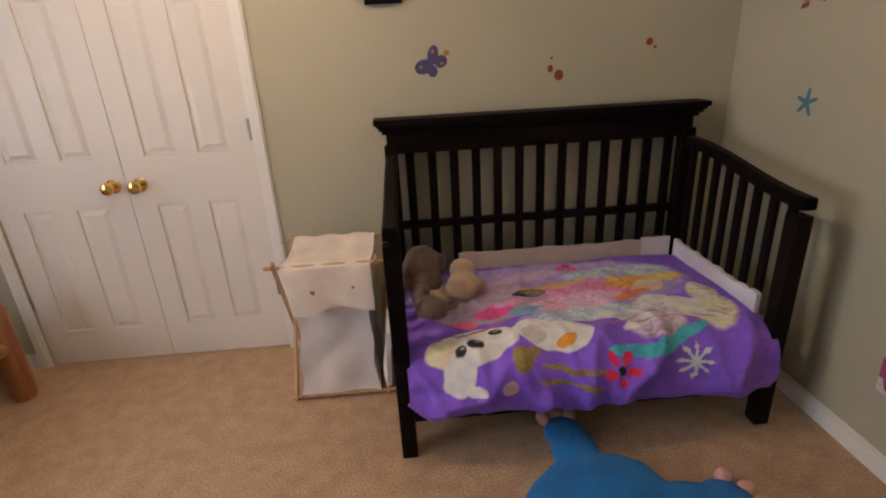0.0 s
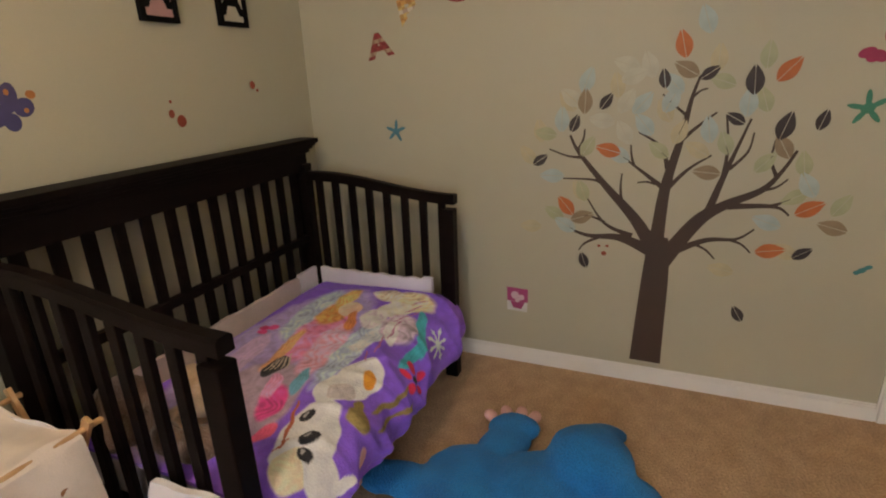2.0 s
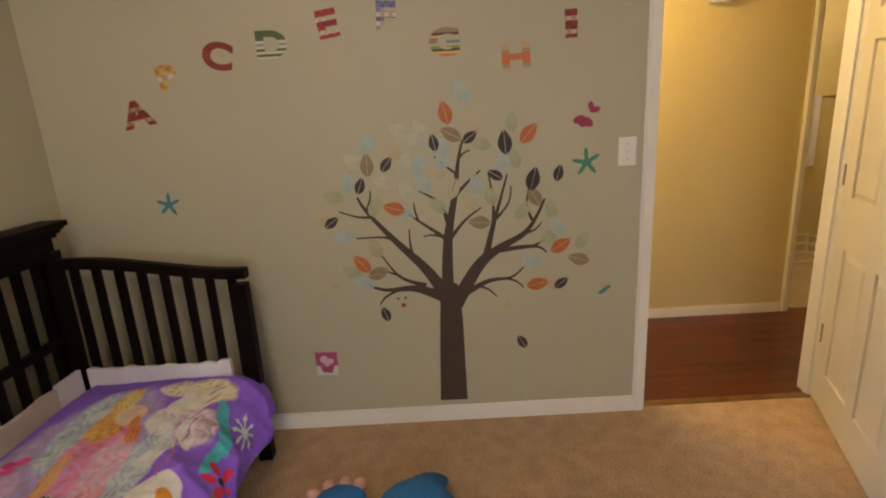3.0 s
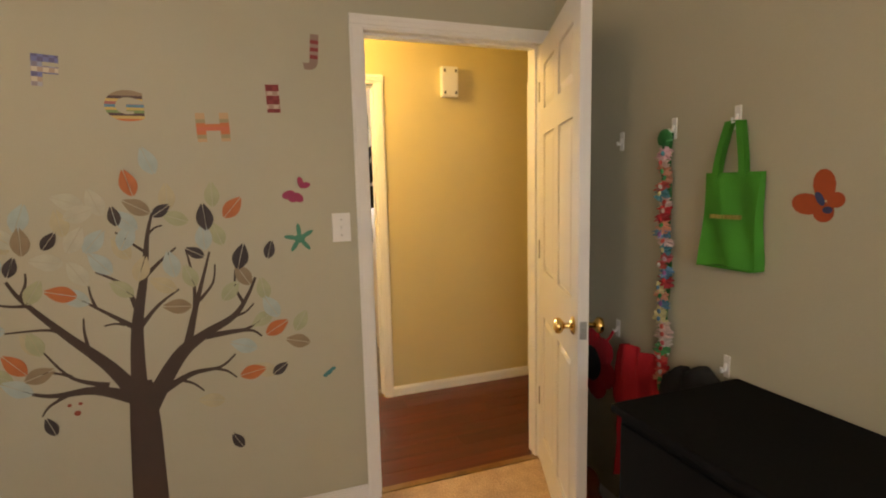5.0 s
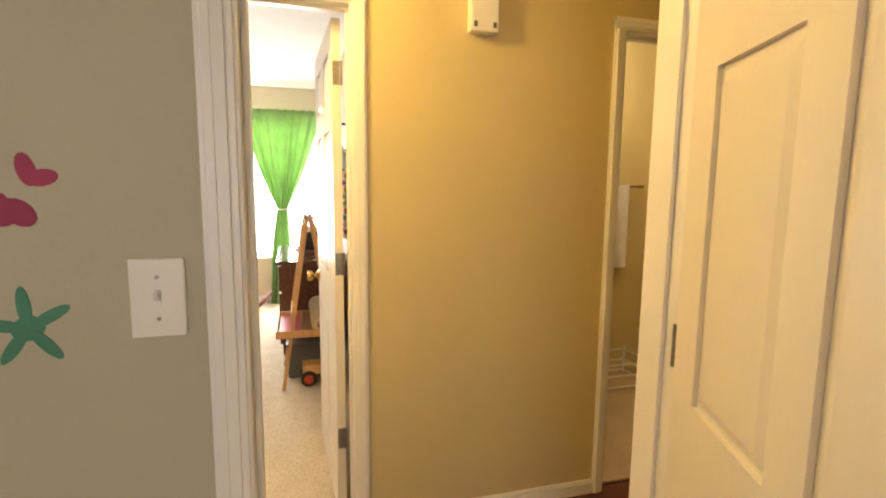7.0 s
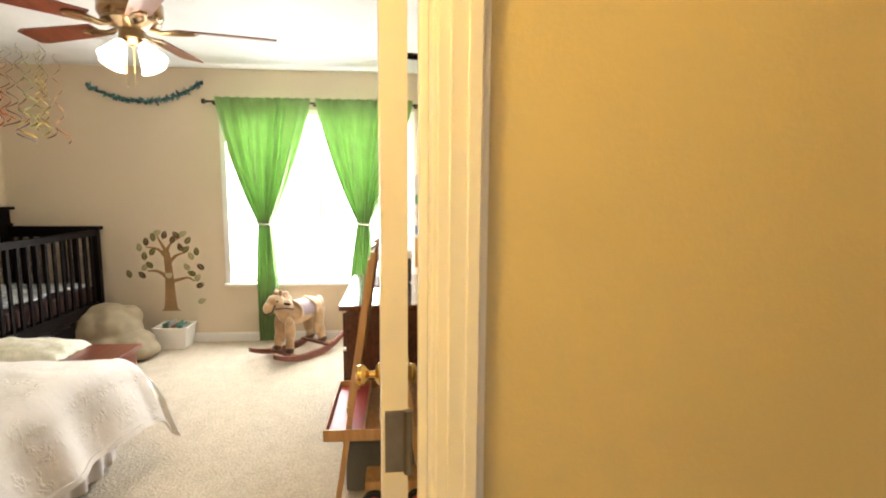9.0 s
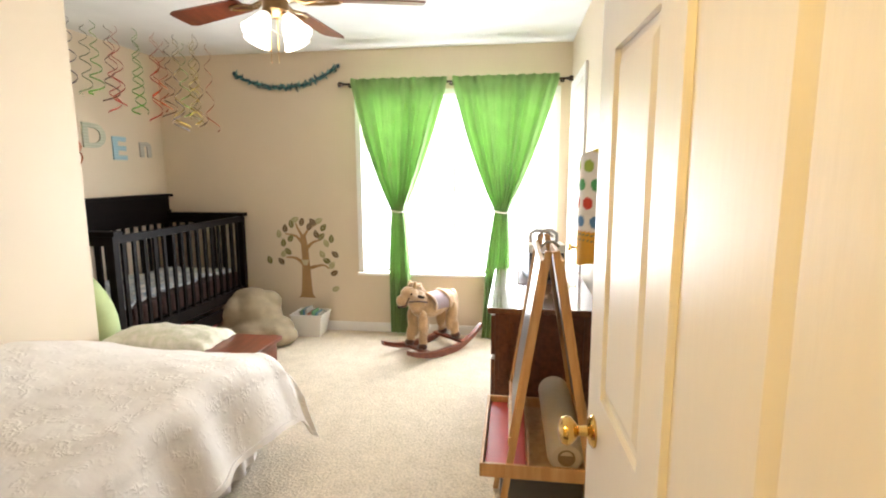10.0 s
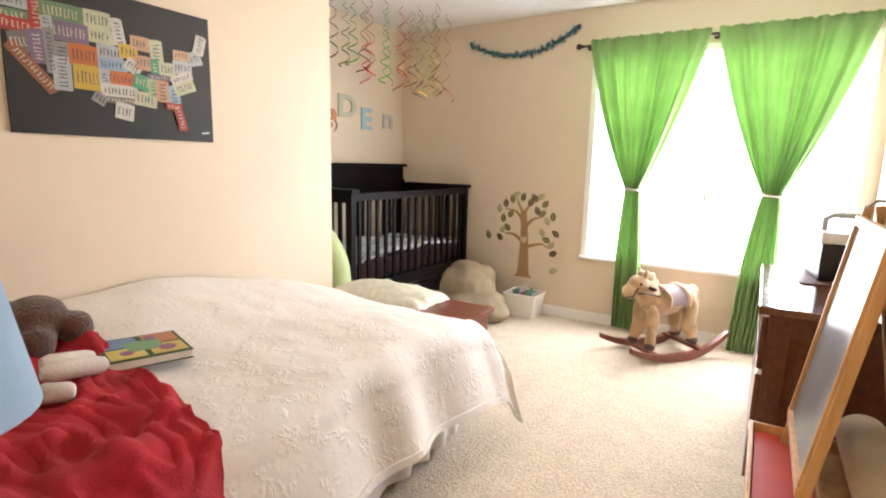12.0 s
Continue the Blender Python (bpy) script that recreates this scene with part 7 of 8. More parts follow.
# ---- rocking horse ----
hs = thing("rocking_horse", "tan plush rocking horse on reddish wooden rockers", "rocking horse")
HF = pose(6.55, 0.505, 0, 0, 0, -130) @ Matrix.Scale(1.07, 4)      # local y runs to the tail, head at -y
HC = material("tan_horse_plush", (0.60, 0.40, 0.21), 0.95, vary=0.14, scale=14, bump=1.6, bump_scale=170, sheen=0.5)


def hball(name, items, mat, label="", voxel=0.007):
    bm = B()
    for k, (c, r, rot) in enumerate(items):
        ball(bm, c, r, rot, 14, 0.06, k)
    ob = part(name, bm, mat, hs, label, True)
    ob.matrix_local = HF
    md = ob.modifiers.new("fuse", "REMESH")
    md.mode, md.voxel_size, md.use_smooth_shade = "VOXEL", voxel, True
    sm = ob.modifiers.new("soften", "SMOOTH")
    sm.factor, sm.iterations = 0.5, 4


hball("body", [((0, 0.0, 0.345), (0.085, 0.175, 0.085), (4, 0, 0)), ((0, -0.13, 0.40), (0.06, 0.08, 0.10), (25, 0, 0)), ((0, 0.14, 0.365), (0.085, 0.09, 0.085), (0, 0, 0)),
               ((0, -0.20, 0.465), (0.055, 0.075, 0.06), (-20, 0, 0)), ((0, -0.265, 0.425), (0.040, 0.055, 0.045), (-35, 0, 0)), ((0.03, -0.175, 0.535), (0.014, 0.016, 0.030), (0, 0, 0)), ((-0.03, -0.175, 0.535), (0.014, 0.016, 0.030), (0, 0, 0))], HC)
for sx in (-1, 1):
    hball("leg", [((sx * 0.060, -0.125, 0.235), (0.036, 0.045, 0.115), (8, sx * 6, 0)), ((sx * 0.072, -0.14, 0.13), (0.030, 0.034, 0.085), (4, 0, 0))], HC)
    hball("leg", [((sx * 0.060, 0.155, 0.25), (0.040, 0.050, 0.115), (-8, sx * 6, 0)), ((sx * 0.072, 0.175, 0.15), (0.030, 0.034, 0.080), (-4, 0, 0))], HC)
    hball("hoof", [((sx * 0.074, -0.148, 0.082), (0.036, 0.040, 0.030), (0, 0, 0))], BROWNFUR, "brown plush hoof")
    hball("hoof", [((sx * 0.074, 0.182, 0.102), (0.036, 0.040, 0.030), (0, 0, 0))], BROWNFUR, "brown plush hoof")
    bm = B()
    rows = []
    for k in range(25):
        t = -1 + 2 * k / 24
        y = 0.02 + 0.36 * t
        zc = 0.022 + 0.165 * max(0, abs(t) - 0.12) ** 2.0 * (1.0 if t > 0 else 0.55)
        h = 0.022 + 0.010 * (1 - abs(t))
        rows.append([bm.verts.new((sx * 0.150 + dx, y, zc + dz)) for dx, dz in ((-0.016, -h + 0.012), (0.016, -h + 0.012), (0.016, h), (-0.016, h))])
    for a, b in zip(rows, rows[1:]):
        for k in range(4):
            bm.faces.new((a[k], a[(k + 1) % 4], b[(k + 1) % 4], b[k]))
    bm.faces.new(rows[0])
    bm.faces.new(rows[-1][::-1])
    part("rocker", bm, REDWOOD, hs, "reddish wooden rocker").matrix_local = HF
for y, z in ((-0.15, 0.052), (0.18, 0.066)):
    bm = B()
    box(bm, -0.165, y - 0.022, z - 0.010, 0.165, y + 0.022, z + 0.010, 0.003)
    part("cross_bar", bm, REDWOOD, hs).matrix_local = HF
bm = B()
tube(bm, [(-0.10, -0.155, 0.45), (0.10, -0.155, 0.45)], 0.010, 10)
part("grip_bar", bm, BRONZE, hs).matrix_local = HF
bm = B()
sheet(bm, lambda u, v: (0.094 * math.sin((u - 0.5) * 3.4), -0.035 + 0.13 * v + 0.012 * math.sin(u * 9), 0.350 + 0.098 * math.cos((u - 0.5) * 3.4)), 20, 8, 0.012)
part("saddle", bm, material("grey_lilac_saddle", (0.34, 0.27, 0.29), 0.85, vary=0.06), hs, "grey lilac cloth saddle", True).matrix_local = HF
for v0 in (-0.045, 0.10):
    bm = B()
    tube(bm, [(0.098 * math.sin((u - 0.5) * 3.4), v0 + 0.012 * math.sin(u * 9), 0.350 + 0.102 * math.cos((u - 0.5) * 3.4)) for u in (k / 16 for k in range(17))], 0.013, 8)
    part("saddle_trim", bm, CREAMFUR, hs, "fluffy cream saddle trim", True).matrix_local = HF
for pts in ([(0.050, -0.245, 0.455), (0.046, -0.275, 0.40), (0, -0.305, 0.385), (-0.046, -0.275, 0.40), (-0.050, -0.245, 0.455)], [(0.052, -0.25, 0.425), (0.068, -0.17, 0.42), (0.075, -0.10, 0.40)], [(-0.052, -0.25, 0.425), (-0.068, -0.17, 0.42), (-0.075, -0.10, 0.40)]):
    bm = B()
    tube(bm, pts, 0.006, 8)
    part("bridle", bm, flat("brown_strap", (0.07, 0.035, 0.02)), hs).matrix_local = HF
for sx in (-1, 1):
    bm = B()
    ball(bm, (sx * 0.047, -0.225, 0.478), 0.008, (0, 0, 0), 10)
    part("eye", bm, BLACKWOOD, hs).matrix_local = HF
hball("mane", [((0, -0.13, 0.50), (0.022, 0.05, 0.035), (30, 0, 0)), ((0, -0.09, 0.455), (0.024, 0.04, 0.045), (20, 0, 0)), ((0, -0.19, 0.535), (0.022, 0.03, 0.022), (0, 0, 0))], CREAMFUR, "fluffy cream mane")
hball("tail", [((0, 0.225, 0.39), (0.035, 0.035, 0.060), (20, 0, 0)), ((0, 0.245, 0.32), (0.028, 0.028, 0.075), (0, 0, 0))], CREAMFUR, "fluffy cream tail")

# ---- dresser, cooler ----
dr = thing("dresser", "dark walnut dresser with a light glossy top", "dresser")
RX0, RX1, RY0, RY1 = 5.04, 6.00, -0.545, -0.055
bm = B()
box(bm, RX0, RY0, 0.06, RX1, RY1, 0.745, 0.004)
part("body", bm, WALNUT, dr)
bm = B()
box(bm, RX0 - 0.03, RY0 - 0.01, 0.748, RX1 + 0.03, RY1 + 0.035, 0.778, 0.006)
part("top", bm, material("waxed_walnut_top", (0.17, 0.065, 0.032), 0.20, vary=0.16, scale=5, colour2=(0.10, 0.036, 0.018), stretch=(0.8, 7, 7), coat=0.8), dr, "glossy walnut top")
for a, b in ((RY0 + 0.02, RY0 + 0.07), (RY1 - 0.07, RY1 - 0.02)):
    bm = B()
    box(bm, RX0 - 0.010, a, 0.06, RX0 + 0.0005, b, 0.745, 0.002)
    part("stile", bm, WALNUT, dr)
for z0, z1 in ((0.06, 0.13), (0.675, 0.745)):
    bm = B()
    box(bm, RX0 - 0.010, RY0 + 0.07, z0, RX0 + 0.0005, RY1 - 0.07, z1, 0.002)
    part("rail", bm, WALNUT, dr)
for x in (RX0 + 0.03, RX1 - 0.03):
    for y in (RY0 + 0.03, RY1 - 0.03):
        bm = B()
        box(bm, x - 0.028, y - 0.028, 0.0, x + 0.028, y + 0.028, 0.06, 0.003)
        part("foot", bm, WALNUT, dr)
for k, (z0, z1) in enumerate(((0.09, 0.29), (0.31, 0.51), (0.53, 0.73))):
    bm = B()
    box(bm, RX0 + 0.02, RY1, z0, RX1 - 0.02, RY1 + 0.020, z1, 0.004)
    d = part("drawer_front", bm, WALNUT, dr)
    bm = B()
    box(bm, RX0 + 0.005, RY1 - 0.008, z1 + 0.002, RX0 + 0.03, RY1 + 0.016, z1 + 0.016, 0.002)
    part("corner_guard", bm, WHITEPL, d, "white plastic corner guard")
bm = B()
box(bm, 5.55, -0.40, 0.7785, 5.98, -0.16, 0.784, 0.001)
tagged(part("place_mat", bm, flat("brown_mat", (0.10, 0.035, 0.02))), "dark red brown mat on the dresser", "mat")

cl = thing("cooler_box", "small black cooler box with a white lid and handle", "cooler")
CM = pose(5.78, -0.315, 0.7845, 0, 0, 8)
for nm, b, mat in (("body", (-0.13, -0.105, 0, 0.13, 0.105, 0.165), material("black_plastic", (0.016, 0.014, 0.015), 0.35, vary=0.05)), ("lid", (-0.137, -0.112, 0.165, 0.137, 0.112, 0.215), WHITEPL)):
    bm = B()
    box(bm, *b, 0.010)
    part(nm, bm, mat, cl, smooth=True).matrix_local = CM
bm = B()
tube(bm, [(-0.02, -0.08, 0.21), (-0.02, -0.08, 0.265), (-0.02, -0.05, 0.285), (-0.02, 0.05, 0.285), (-0.02, 0.08, 0.265), (-0.02, 0.08, 0.21)], 0.012, 10)
part("handle", bm, flat("grey_handle", (0.35, 0.35, 0.35), 0.4), cl, smooth=True).matrix_local = CM
bm = B()
lathe(bm, [(0.014, 0), (0.014, 0.002)], (-0.1305, 0.0, 0.085), 14, (-1, 0, 0))
box(bm, -0.1325, -0.055, 0.060, -0.1305, -0.022, 0.066)
box(bm, -0.1325, -0.055, 0.048, -0.1305, -0.030, 0.053)
part("badge", bm, WHITEPL, cl).matrix_local = CM

# ---- easel ----
es = thing("childrens_easel", "pine double-sided chalkboard easel with a red tray", "easel")
EXN, EXF = 4.30, 4.78          # near and far side of the easel
YT, YA, YB = -0.262, -0.075, -0.475
for x in (EXN, EXF):
    for y, lab in ((YA, "leg"), (YB, "leg")):
        bm = B()
        d = 0.012 if y > YT else -0.012
        bar(bm, (x, y, 0.004), (x, YT + d, 1.165), 0.020, 0.024, 0.003)
        part("leg", bm, PINE, es)
for y in (YA, YB):
    s = 1 if y > YT else -1

    def on(z, off=0.0):
        t = z / 1.165
        return y + (YT + s * 0.012 - y) * t + s * off
    bm = B()
    bar(bm, (EXN - 0.01, on(1.12, 0.012), 1.12), (EXF + 0.01, on(1.12, 0.012), 1.12), 0.016, 0.030, 0.003)
    part("top_rail", bm, PINE, es)
    bm = B()
    bar(bm, (EXN - 0.01, on(0.50, 0.012), 0.50), (EXF + 0.01, on(0.50, 0.012), 0.50), 0.016, 0.030, 0.003)
    part("low_rail", bm, PINE, es)
    bm = B()
    q = [(x, on(z, o), z) for o in (0.004, 0.010) for x, z in ((EXN, 0.51), (EXF, 0.51), (EXF, 1.11), (EXN, 1.11))]
    v = [bm.verts.new(p) for p in q]
    for f in ((3, 2, 1, 0), (4, 5, 6, 7), (0, 1, 5, 4), (1, 2, 6, 5), (2, 3, 7, 6), (3, 0, 4, 7)):
        bm.faces.new([v[k] for k in f])
    part("chalkboard", bm, CHALK, es, "dusty grey chalkboard")
    for x in (EXN + 0.004, EXF - 0.004):
        bm = B()
        bar(bm, (x, on(0.50, 0.014), 0.50), (x, on(1.12, 0.014), 1.12), 0.014, 0.012, 0.002)
        part("board_edge", bm, PINE, es)
for x in (EXN + 0.10, EXF - 0.10):
    bm = B()
    tube(bm, [(x, YT - 0.03, 1.165), (x, YT - 0.012, 1.182), (x, YT + 0.012, 1.182), (x, YT + 0.03, 1.165)], 0.005, 8)
    part("clip", bm, STEEL, es, "steel paper clip")
tr = thing("easel_tray", "shallow pine tray with red plastic bins on the easel", "tray")
for a in ((EXN - 0.02, -0.045, EXF + 0.06, -0.033), (EXN - 0.02, -0.462, EXF + 0.06, -0.450), (EXN - 0.02, -0.450, EXN - 0.008, -0.045), (EXF + 0.048, -0.450, EXF + 0.06, -0.045), (EXN - 0.008, -0.208, EXF + 0.048, -0.198)):
    bm = B()
    box(bm, a[0], a[1], 0.370, a[2], a[3], 0.420, 0.002)
    part("tray_side", bm, PINE, tr)
bm = B()
box(bm, EXN - 0.008, -0.450, 0.372, EXF + 0.048, -0.045, 0.378)
part("tray_floor", bm, PINE, tr)
bm = B()
box(bm, EXN - 0.004, -0.194, 0.379, EXF + 0.044, -0.049, 0.395, 0.003)
part("red_bin", bm, REDTRAY, tr, "red plastic bin")
bm = B()
tube(bm, [(EXN + 0.01, -0.330, 0.445), (EXN + 0.03, -0.330, 0.448), (EXF + 0.03, -0.322, 0.470), (EXF + 0.04, -0.322, 0.470)], [0.050, 0.066, 0.066, 0.05], 22)
roll = tagged(part("paper_roll", bm, PAPERROLL, smooth=True), "beige paper roll lying in the easel tray", "paper roll")
bm = B()
lathe(bm, [(0.030, 0.0), (0.030, 0.006), (0.024, 0.006), (0.022, 0.002)], (EXN + 0.011, -0.330, 0.445), 20, (-1, 0, 0))
part("core", bm, flat("brown_card", (0.24, 0.16, 0.09), 0.8), roll, "brown card core")
bn = thing("grey_bin", "grey plastic bin under the easel", "bin")
bm = B()
box(bm, 4.50, -0.42, 0.004, 4.86, -0.10, 0.245, 0.02)
part("tub", bm, GREYBIN, bn, smooth=True)
bm = B()
box(bm, 4.49, -0.43, 0.245, 4.87, -0.09, 0.262, 0.006)
part("rim", bm, GREYBIN, bn)
wg = thing("toy_wagon", "wooden toy wagon with red wheels under the easel", "toy wagon")
bm = B()
box(bm, 4.34, -0.48, 0.085, 4.47, -0.20, 0.150, 0.006)
part("bed", bm, PINE, wg)
for x in (4.345, 4.465):
    for y in (-0.43, -0.24):
        bm = B()
        lathe(bm, [(0.050, -0.011), (0.054, -0.006), (0.054, 0.006), (0.050, 0.011)], (x + (0.012 if x > 4.4 else -0.012), y, 0.058), 20, (1, 0, 0))
        w = part("wheel", bm, flat("black_tyre", (0.015, 0.015, 0.015)), wg, smooth=True)
        bm = B()
        lathe(bm, [(0.032, -0.013), (0.032, 0.013)], (x + (0.012 if x > 4.4 else -0.012), y, 0.058), 16, (1, 0, 0))
        part("hub", bm, REDTRAY, w)

# ---- aprons on the wall hooks ----
def dots_paint(seed, base, cols, pitch, r):
    def f(co):
        i, j = round(co.x / pitch), round(co.z / pitch)
        ox = pitch * 0.5 * (j % 2)
        i = round((co.x - ox) / pitch)
        cx, cz = i * pitch + ox, j * pitch
        if (co.x - cx) ** 2 + (co.z - cz) ** 2 < r * r:
            return cols[(i * 7 + j * 3 + seed) % len(cols)]
        return base
    return f


DOTS = [(0.52, 0.04, 0.02), (0.60, 0.25, 0.02), (0.62, 0.46, 0.04), (0.06, 0.28, 0.08), (0.08, 0.20, 0.36), (0.24, 0.04, 0.20), (0.30, 0.40, 0.06)]
ap1 = thing("dotted_apron", "white child's apron with many coloured dots, hanging", "apron")
bm = B()
sheet(bm, lambda u, v: (4.68 + 0.20 * u + 0.012 * math.sin(v * 5), YBS + 0.035 + 0.022 * math.sin(u * 11 + v * 2), 1.52 - 0.53 * v), 60, 120, 0.004)
part("cloth", bm, PRINTCLOTH, ap1, smooth=True, paint=dots_paint(1, (0.70, 0.66, 0.58), DOTS, 0.052, 0.0185))
bm = B()
tube(bm, [(4.75, YBS + 0.03, 1.52), (4.74, YBS + 0.02, 1.60), (4.73, YBS + 0.02, 1.66), (4.76, YBS + 0.02, 1.60), (4.80, YBS + 0.03, 1.52)], 0.008, 8)
part("neck_loop", bm, flat("pale_tape", (0.60, 0.62, 0.58)), ap1)
ap2 = thing("picture_apron", "white printed apron with an orange pocket, hanging", "apron")
bm = B()


def ap2_paint(co):
    if co.z < 1.145:
        return (0.62, 0.30, 0.02) if (co.z * 40) % 1 > 0.18 or co.z < 1.09 else (0.06, 0.16, 0.08)
    return dots_paint(4, (0.70, 0.66, 0.60), DOTS, 0.085, 0.028)(co)


sheet(bm, lambda u, v: (4.83 + 0.36 * u, YBS + 0.030 + 0.115 * u + 0.016 * math.sin(u * 9 + 1), 1.51 - 0.52 * v + 0.02 * math.sin(u * 5)), 60, 80, 0.004)
part("cloth", bm, PRINTCLOTH, ap2, smooth=True, paint=ap2_paint)
bm = B()
tube(bm, [(4.92, YBS + 0.06, 1.50), (4.83, YBS + 0.03, 1.58), (4.73, YBS + 0.03, 1.655)], 0.006, 8)
part("strap", bm, flat("green_tape", (0.05, 0.12, 0.06)), ap2)
hk = thing("coat_hook", "white over-the-wall hook with aprons", "wall hook")
bm = B()
box(bm, 4.69, YBS, 1.60, 4.77, YBS + 0.010, 1.74, 0.003)
tube(bm, [(4.73, YBS + 0.01, 1.65), (4.73, YBS + 0.05, 1.64), (4.73, YBS + 0.058, 1.67)], 0.006, 8)
part("plate", bm, STEEL, hk)
bag = thing("clear_blue_bag", "pale blue plastic pouch hanging on the hook", "bag")
bm = B()
box(bm, 4.58, YBS + 0.045, 1.50, 4.72, YBS + 0.080, 1.62, 0.012)
part("pouch", bm, material("pale_blue_plastic", (0.42, 0.58, 0.64), 0.25, vary=0.05), bag, smooth=True)
bm = B()
tube(bm, [(4.61, YBS + 0.06, 1.615), (4.64, YBS + 0.06, 1.665), (4.69, YBS + 0.058, 1.667), (4.70, YBS + 0.06, 1.615)], 0.007, 8)
part("handle", bm, material("pale_blue_plastic", (0.42, 0.58, 0.64), 0.25), bag, smooth=True)

# dark bag hanging on the back of the open door
bb = thing("black_shoulder_bag", "black bag hanging behind the open door", "bag")
bm = B()
for c, r in (((3.22, -0.448, 1.50), (0.10, 0.022, 0.080)), ((3.25, -0.448, 1.34), (0.12, 0.024, 0.085))):
    ball(bm, c, r, (0, 0, 0), 20, 0.22, c[2])
part("bag_body", bm, BLACKCLOTH, bb, smooth=True)
bm = B()
ball(bm, (3.22, -0.450, 1.425), (0.085, 0.016, 0.030), (0, 12, 0), 14, 0.25)
part("lining", bm, WHITECLOTH, bb, "white cloth lining showing", True)
bm = B()
tube(bm, [(3.14, -0.448, 1.55), (3.20, -0.444, 1.65), (3.22, -0.443, 1.685), (3.24, -0.444, 1.65), (3.31, -0.448, 1.55)], 0.008, 8)
part("strap", bm, BLACKCLOTH, bb, smooth=True)
bm = B()
box(bm, 3.205, -0.366, 1.64, 3.235, -0.349, 1.73, 0.003)
tube(bm, [(3.22, -0.362, 1.672), (3.22, -0.440, 1.668), (3.22, -0.456, 1.700)], 0.006, 8)
tagged(part("door_hook", bm, BRONZE), "dark metal hook on the back of the door", "door hook")

# ---- ceiling fan ----
fan = thing("ceiling_fan", "brass ceiling fan with reddish blades and four lit shades", "ceiling fan")
FX, FY = 4.90, 0.92
bm = B()
lathe(bm, [(0.065, 2.44), (0.068, 2.41), (0.035, 2.385), (0.014, 2.380), (0.014, 2.335), (0.05, 2.325)], (FX, FY, 0), 24)
part("canopy", bm, BRONZE, fan, smooth=True)
bm = B()
lathe(bm, [(0.04, 2.335), (0.115, 2.320), (0.140, 2.290), (0.142, 2.235), (0.125, 2.205), (0.085, 2.190), (0.06, 2.180)], (FX, FY, 0), 32)
part("motor", bm, material("lacquered_bronze", (0.30, 0.19, 0.10), 0.22, 0.9, vary=0.12, scale=10), fan, smooth=True)
bm = B()
lathe(bm, [(0.126, 2.208), (0.128, 2.196), (0.085, 2.180), (0.055, 2.165), (0.058, 2.125), (0.035, 2.100), (0.010, 2.092)], (FX, FY, 0), 28)
part("light_fitter", bm, OLDBRASS, fan, smooth=True)
for k in range(5):
    a = -75 + 72 * k
    m = pose(FX, FY, 2.178, 0, 0, a)
    bm = B()
    n, rows = 12, []
    for i in range(n + 1):
        t = i / n
        r = 0.20 + 0.46 * t
        w = (0.052 + 0.020 * t) * (1 if t < 0.93 else 0.80)
        rows.append([bm.verts.new(m @ Vector((r, s * w, dz + s * w * 0.20))) for s, dz in ((-1, 0), (1, 0), (1, 0.007), (-1, 0.007))])
    for p, q in zip(rows, rows[1:]):
        for i in range(4):
            bm.faces.new((p[i], p[(i + 1) % 4], q[(i + 1) % 4], q[i]))
    bm.faces.new(rows[0][::-1])
    bm.faces.new(rows[-1])
    b = part("blade", bm, REDWOOD, fan, "glossy reddish wooden blade")
    bm = B()
    tube(bm, [m @ Vector(p) for p in ((0.07, 0.0, 0.005), (0.13, 0.014, -0.014), (0.20, 0.030, -0.006), (0.27, 0.020, -0.003), (0.285, 0, -0.003), (0.27, -0.020, -0.003), (0.20, -0.030, -0.006), (0.13, -0.014, -0.014), (0.07, 0.0, 0.005))], 0.008, 8)
    part("blade_arm", bm, OLDBRASS, b, "cast brass blade arm", True)
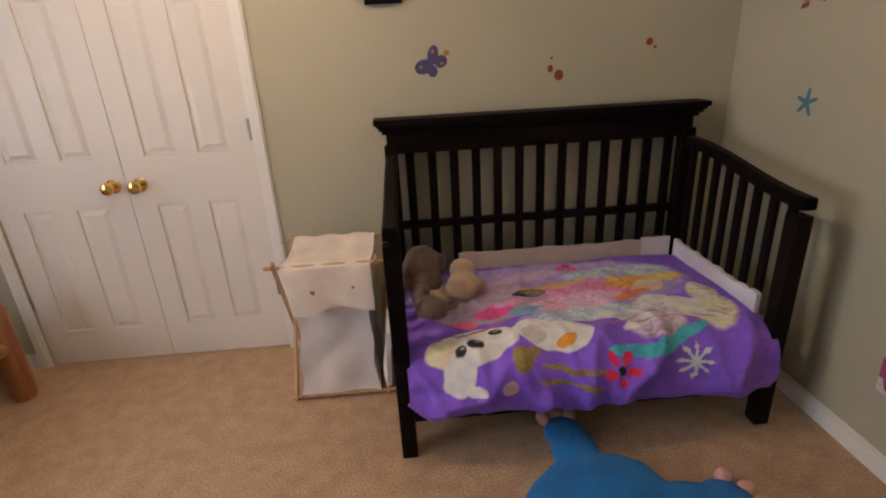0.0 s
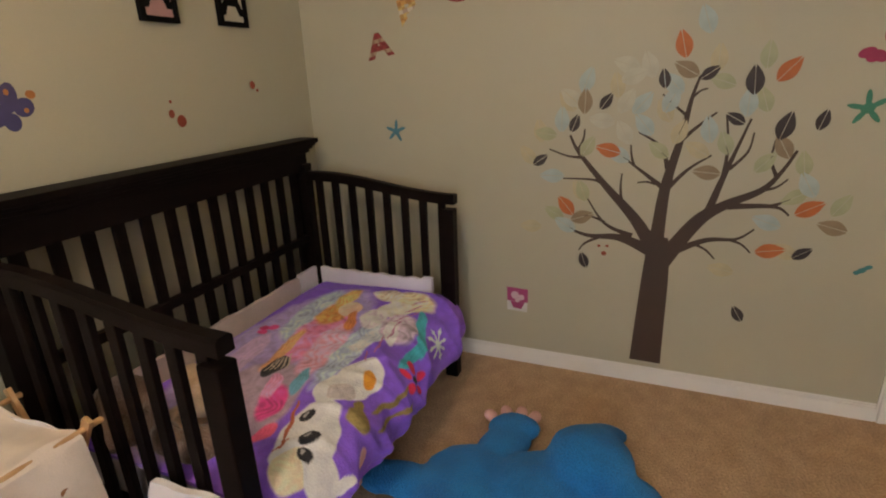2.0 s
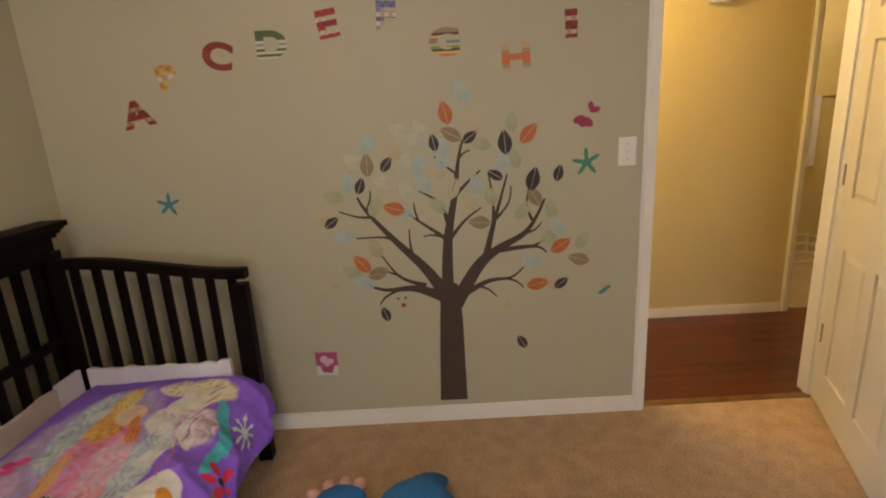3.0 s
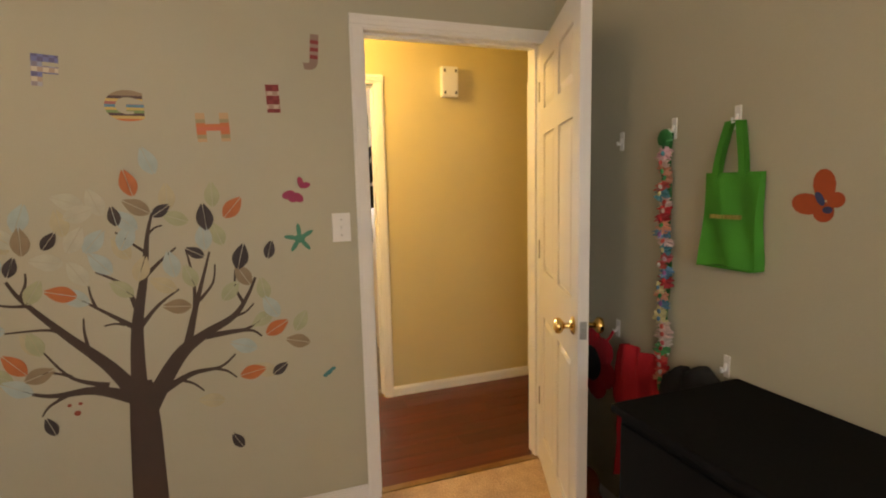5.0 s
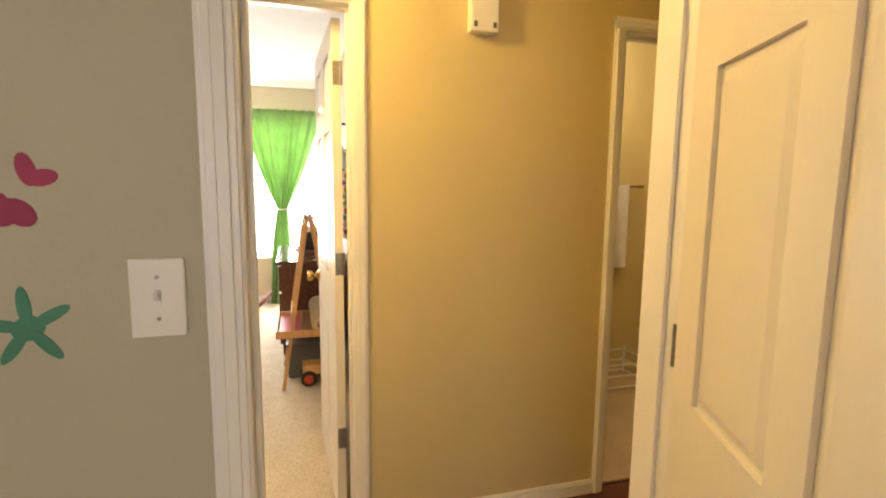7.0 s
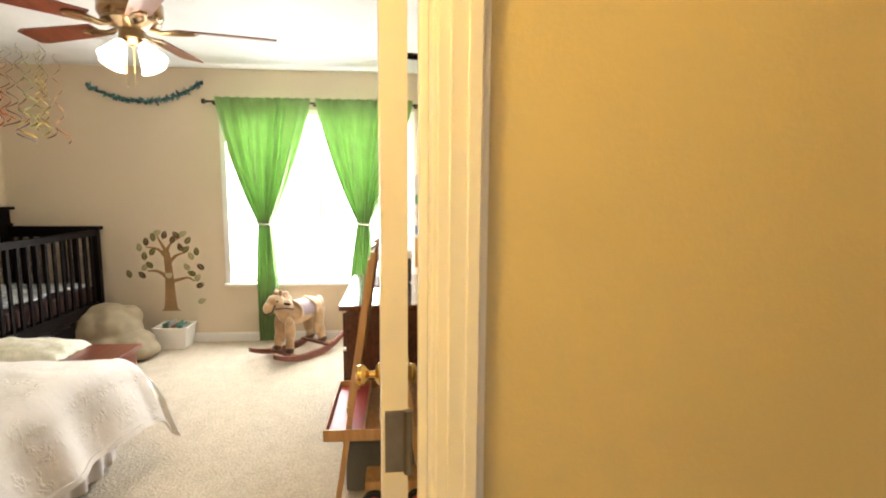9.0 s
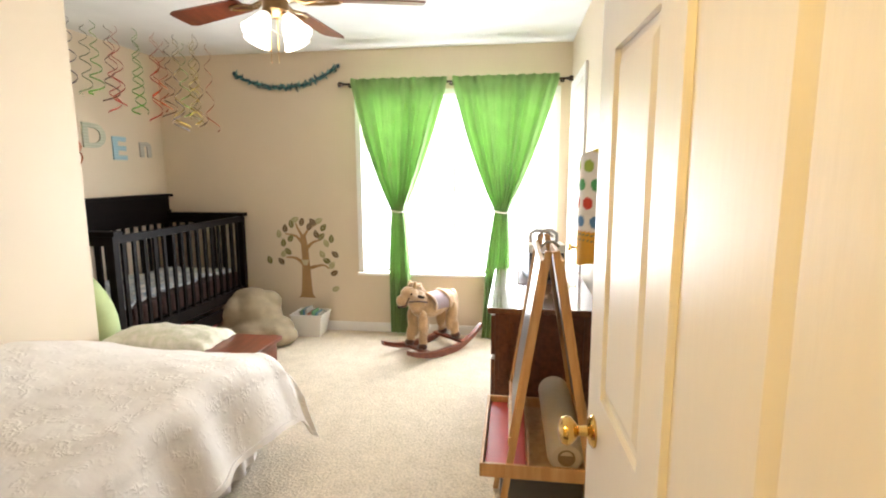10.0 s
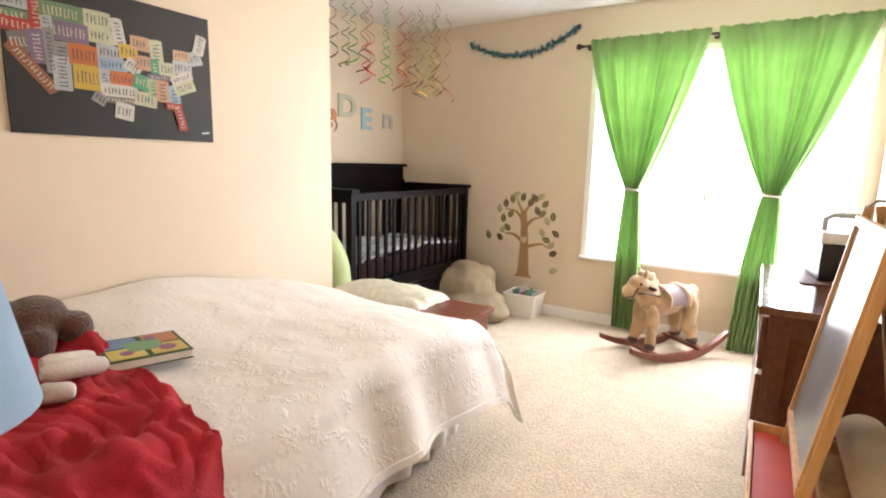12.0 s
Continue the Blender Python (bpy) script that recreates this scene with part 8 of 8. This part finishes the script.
for k in range(4):
    a = radians(71 + 90 * k)
    d = Vector((math.cos(a), math.sin(a), 0))
    c = Vector((FX, FY, 2.105)) + d * 0.055
    ax = (d * 0.62 + Vector((0, 0, -0.85))).normalized()
    bm = B()
    tube(bm, [Vector((FX, FY, 2.115)), c, c + ax * 0.02], [0.010, 0.012, 0.020], 12)
    part("arm", bm, OLDBRASS, fan, smooth=True)
    bm = B()
    prof = [(0.020, 0.012), (0.031, 0.032), (0.041, 0.066), (0.053, 0.104), (0.062, 0.122), (0.058, 0.122), (0.037, 0.066), (0.016, 0.014)]
    lathe(bm, prof, c, 20, ax)
    part("shade", bm, FANGLASS, fan, "frosted white glass shade, lit", True)
for y in (-0.018, 0.018):
    bm = B()
    tube(bm, [(FX - 0.03, FY + y, 2.10), (FX - 0.03, FY + y, 1.90)], 0.0015, 6)
    part("pull_chain", bm, BRASS, fan)
tagged(thing("ceiling_vent", "white ceiling air vent", "vent"), kind="structure")
bm = B()
box(bm, 6.10, 1.60, H - 0.008, 6.42, 1.75, H - 0.0005, 0.002)
part("grille", bm, WHITEPL, bpy.data.objects["ceiling_vent"])

# ---- ceiling light of the first bedroom ----
al = thing("bedroom_ceiling_light", "frosted dome ceiling light of the first bedroom", "ceiling light")
bm = B()
lathe(bm, [(0.15, 0.0), (0.155, -0.02), (0.14, -0.03)], (-0.50, 1.45, H), 28)
part("rim", bm, BRASS, al, smooth=True)
bm = B()
lathe(bm, [(0.138, -0.028), (0.13, -0.055), (0.10, -0.08), (0.04, -0.095), (0.005, -0.098)], (-0.50, 1.45, H), 28)
part("dome", bm, HALLGLASS, al, smooth=True)

# ---- hallway planks ----
PW = (XH1 + 0.03 - XE - 0.06) / 9
rnd = random.Random(2)
hall = bpy.data.objects["floor_hallway"]
MESH = {}
for c in range(9):
    y = -2.6 - rnd.uniform(0, 0.8)
    while y < 1.78:
        L = rnd.choice((0.8, 0.95, 1.2))
        y1 = min(1.79, y + L)
        if y1 > -2.8 and y1 - y > 0.05:
            bm = B()
            x0 = XE + 0.06 + c * PW
            box(bm, x0 + 0.0006, max(y, -3.25) + 0.0006, -0.014, x0 + PW - 0.0006, y1 - 0.0006, -0.001, 0.0012)
            part("plank", bm, CHERRY, hall)
        y = y1
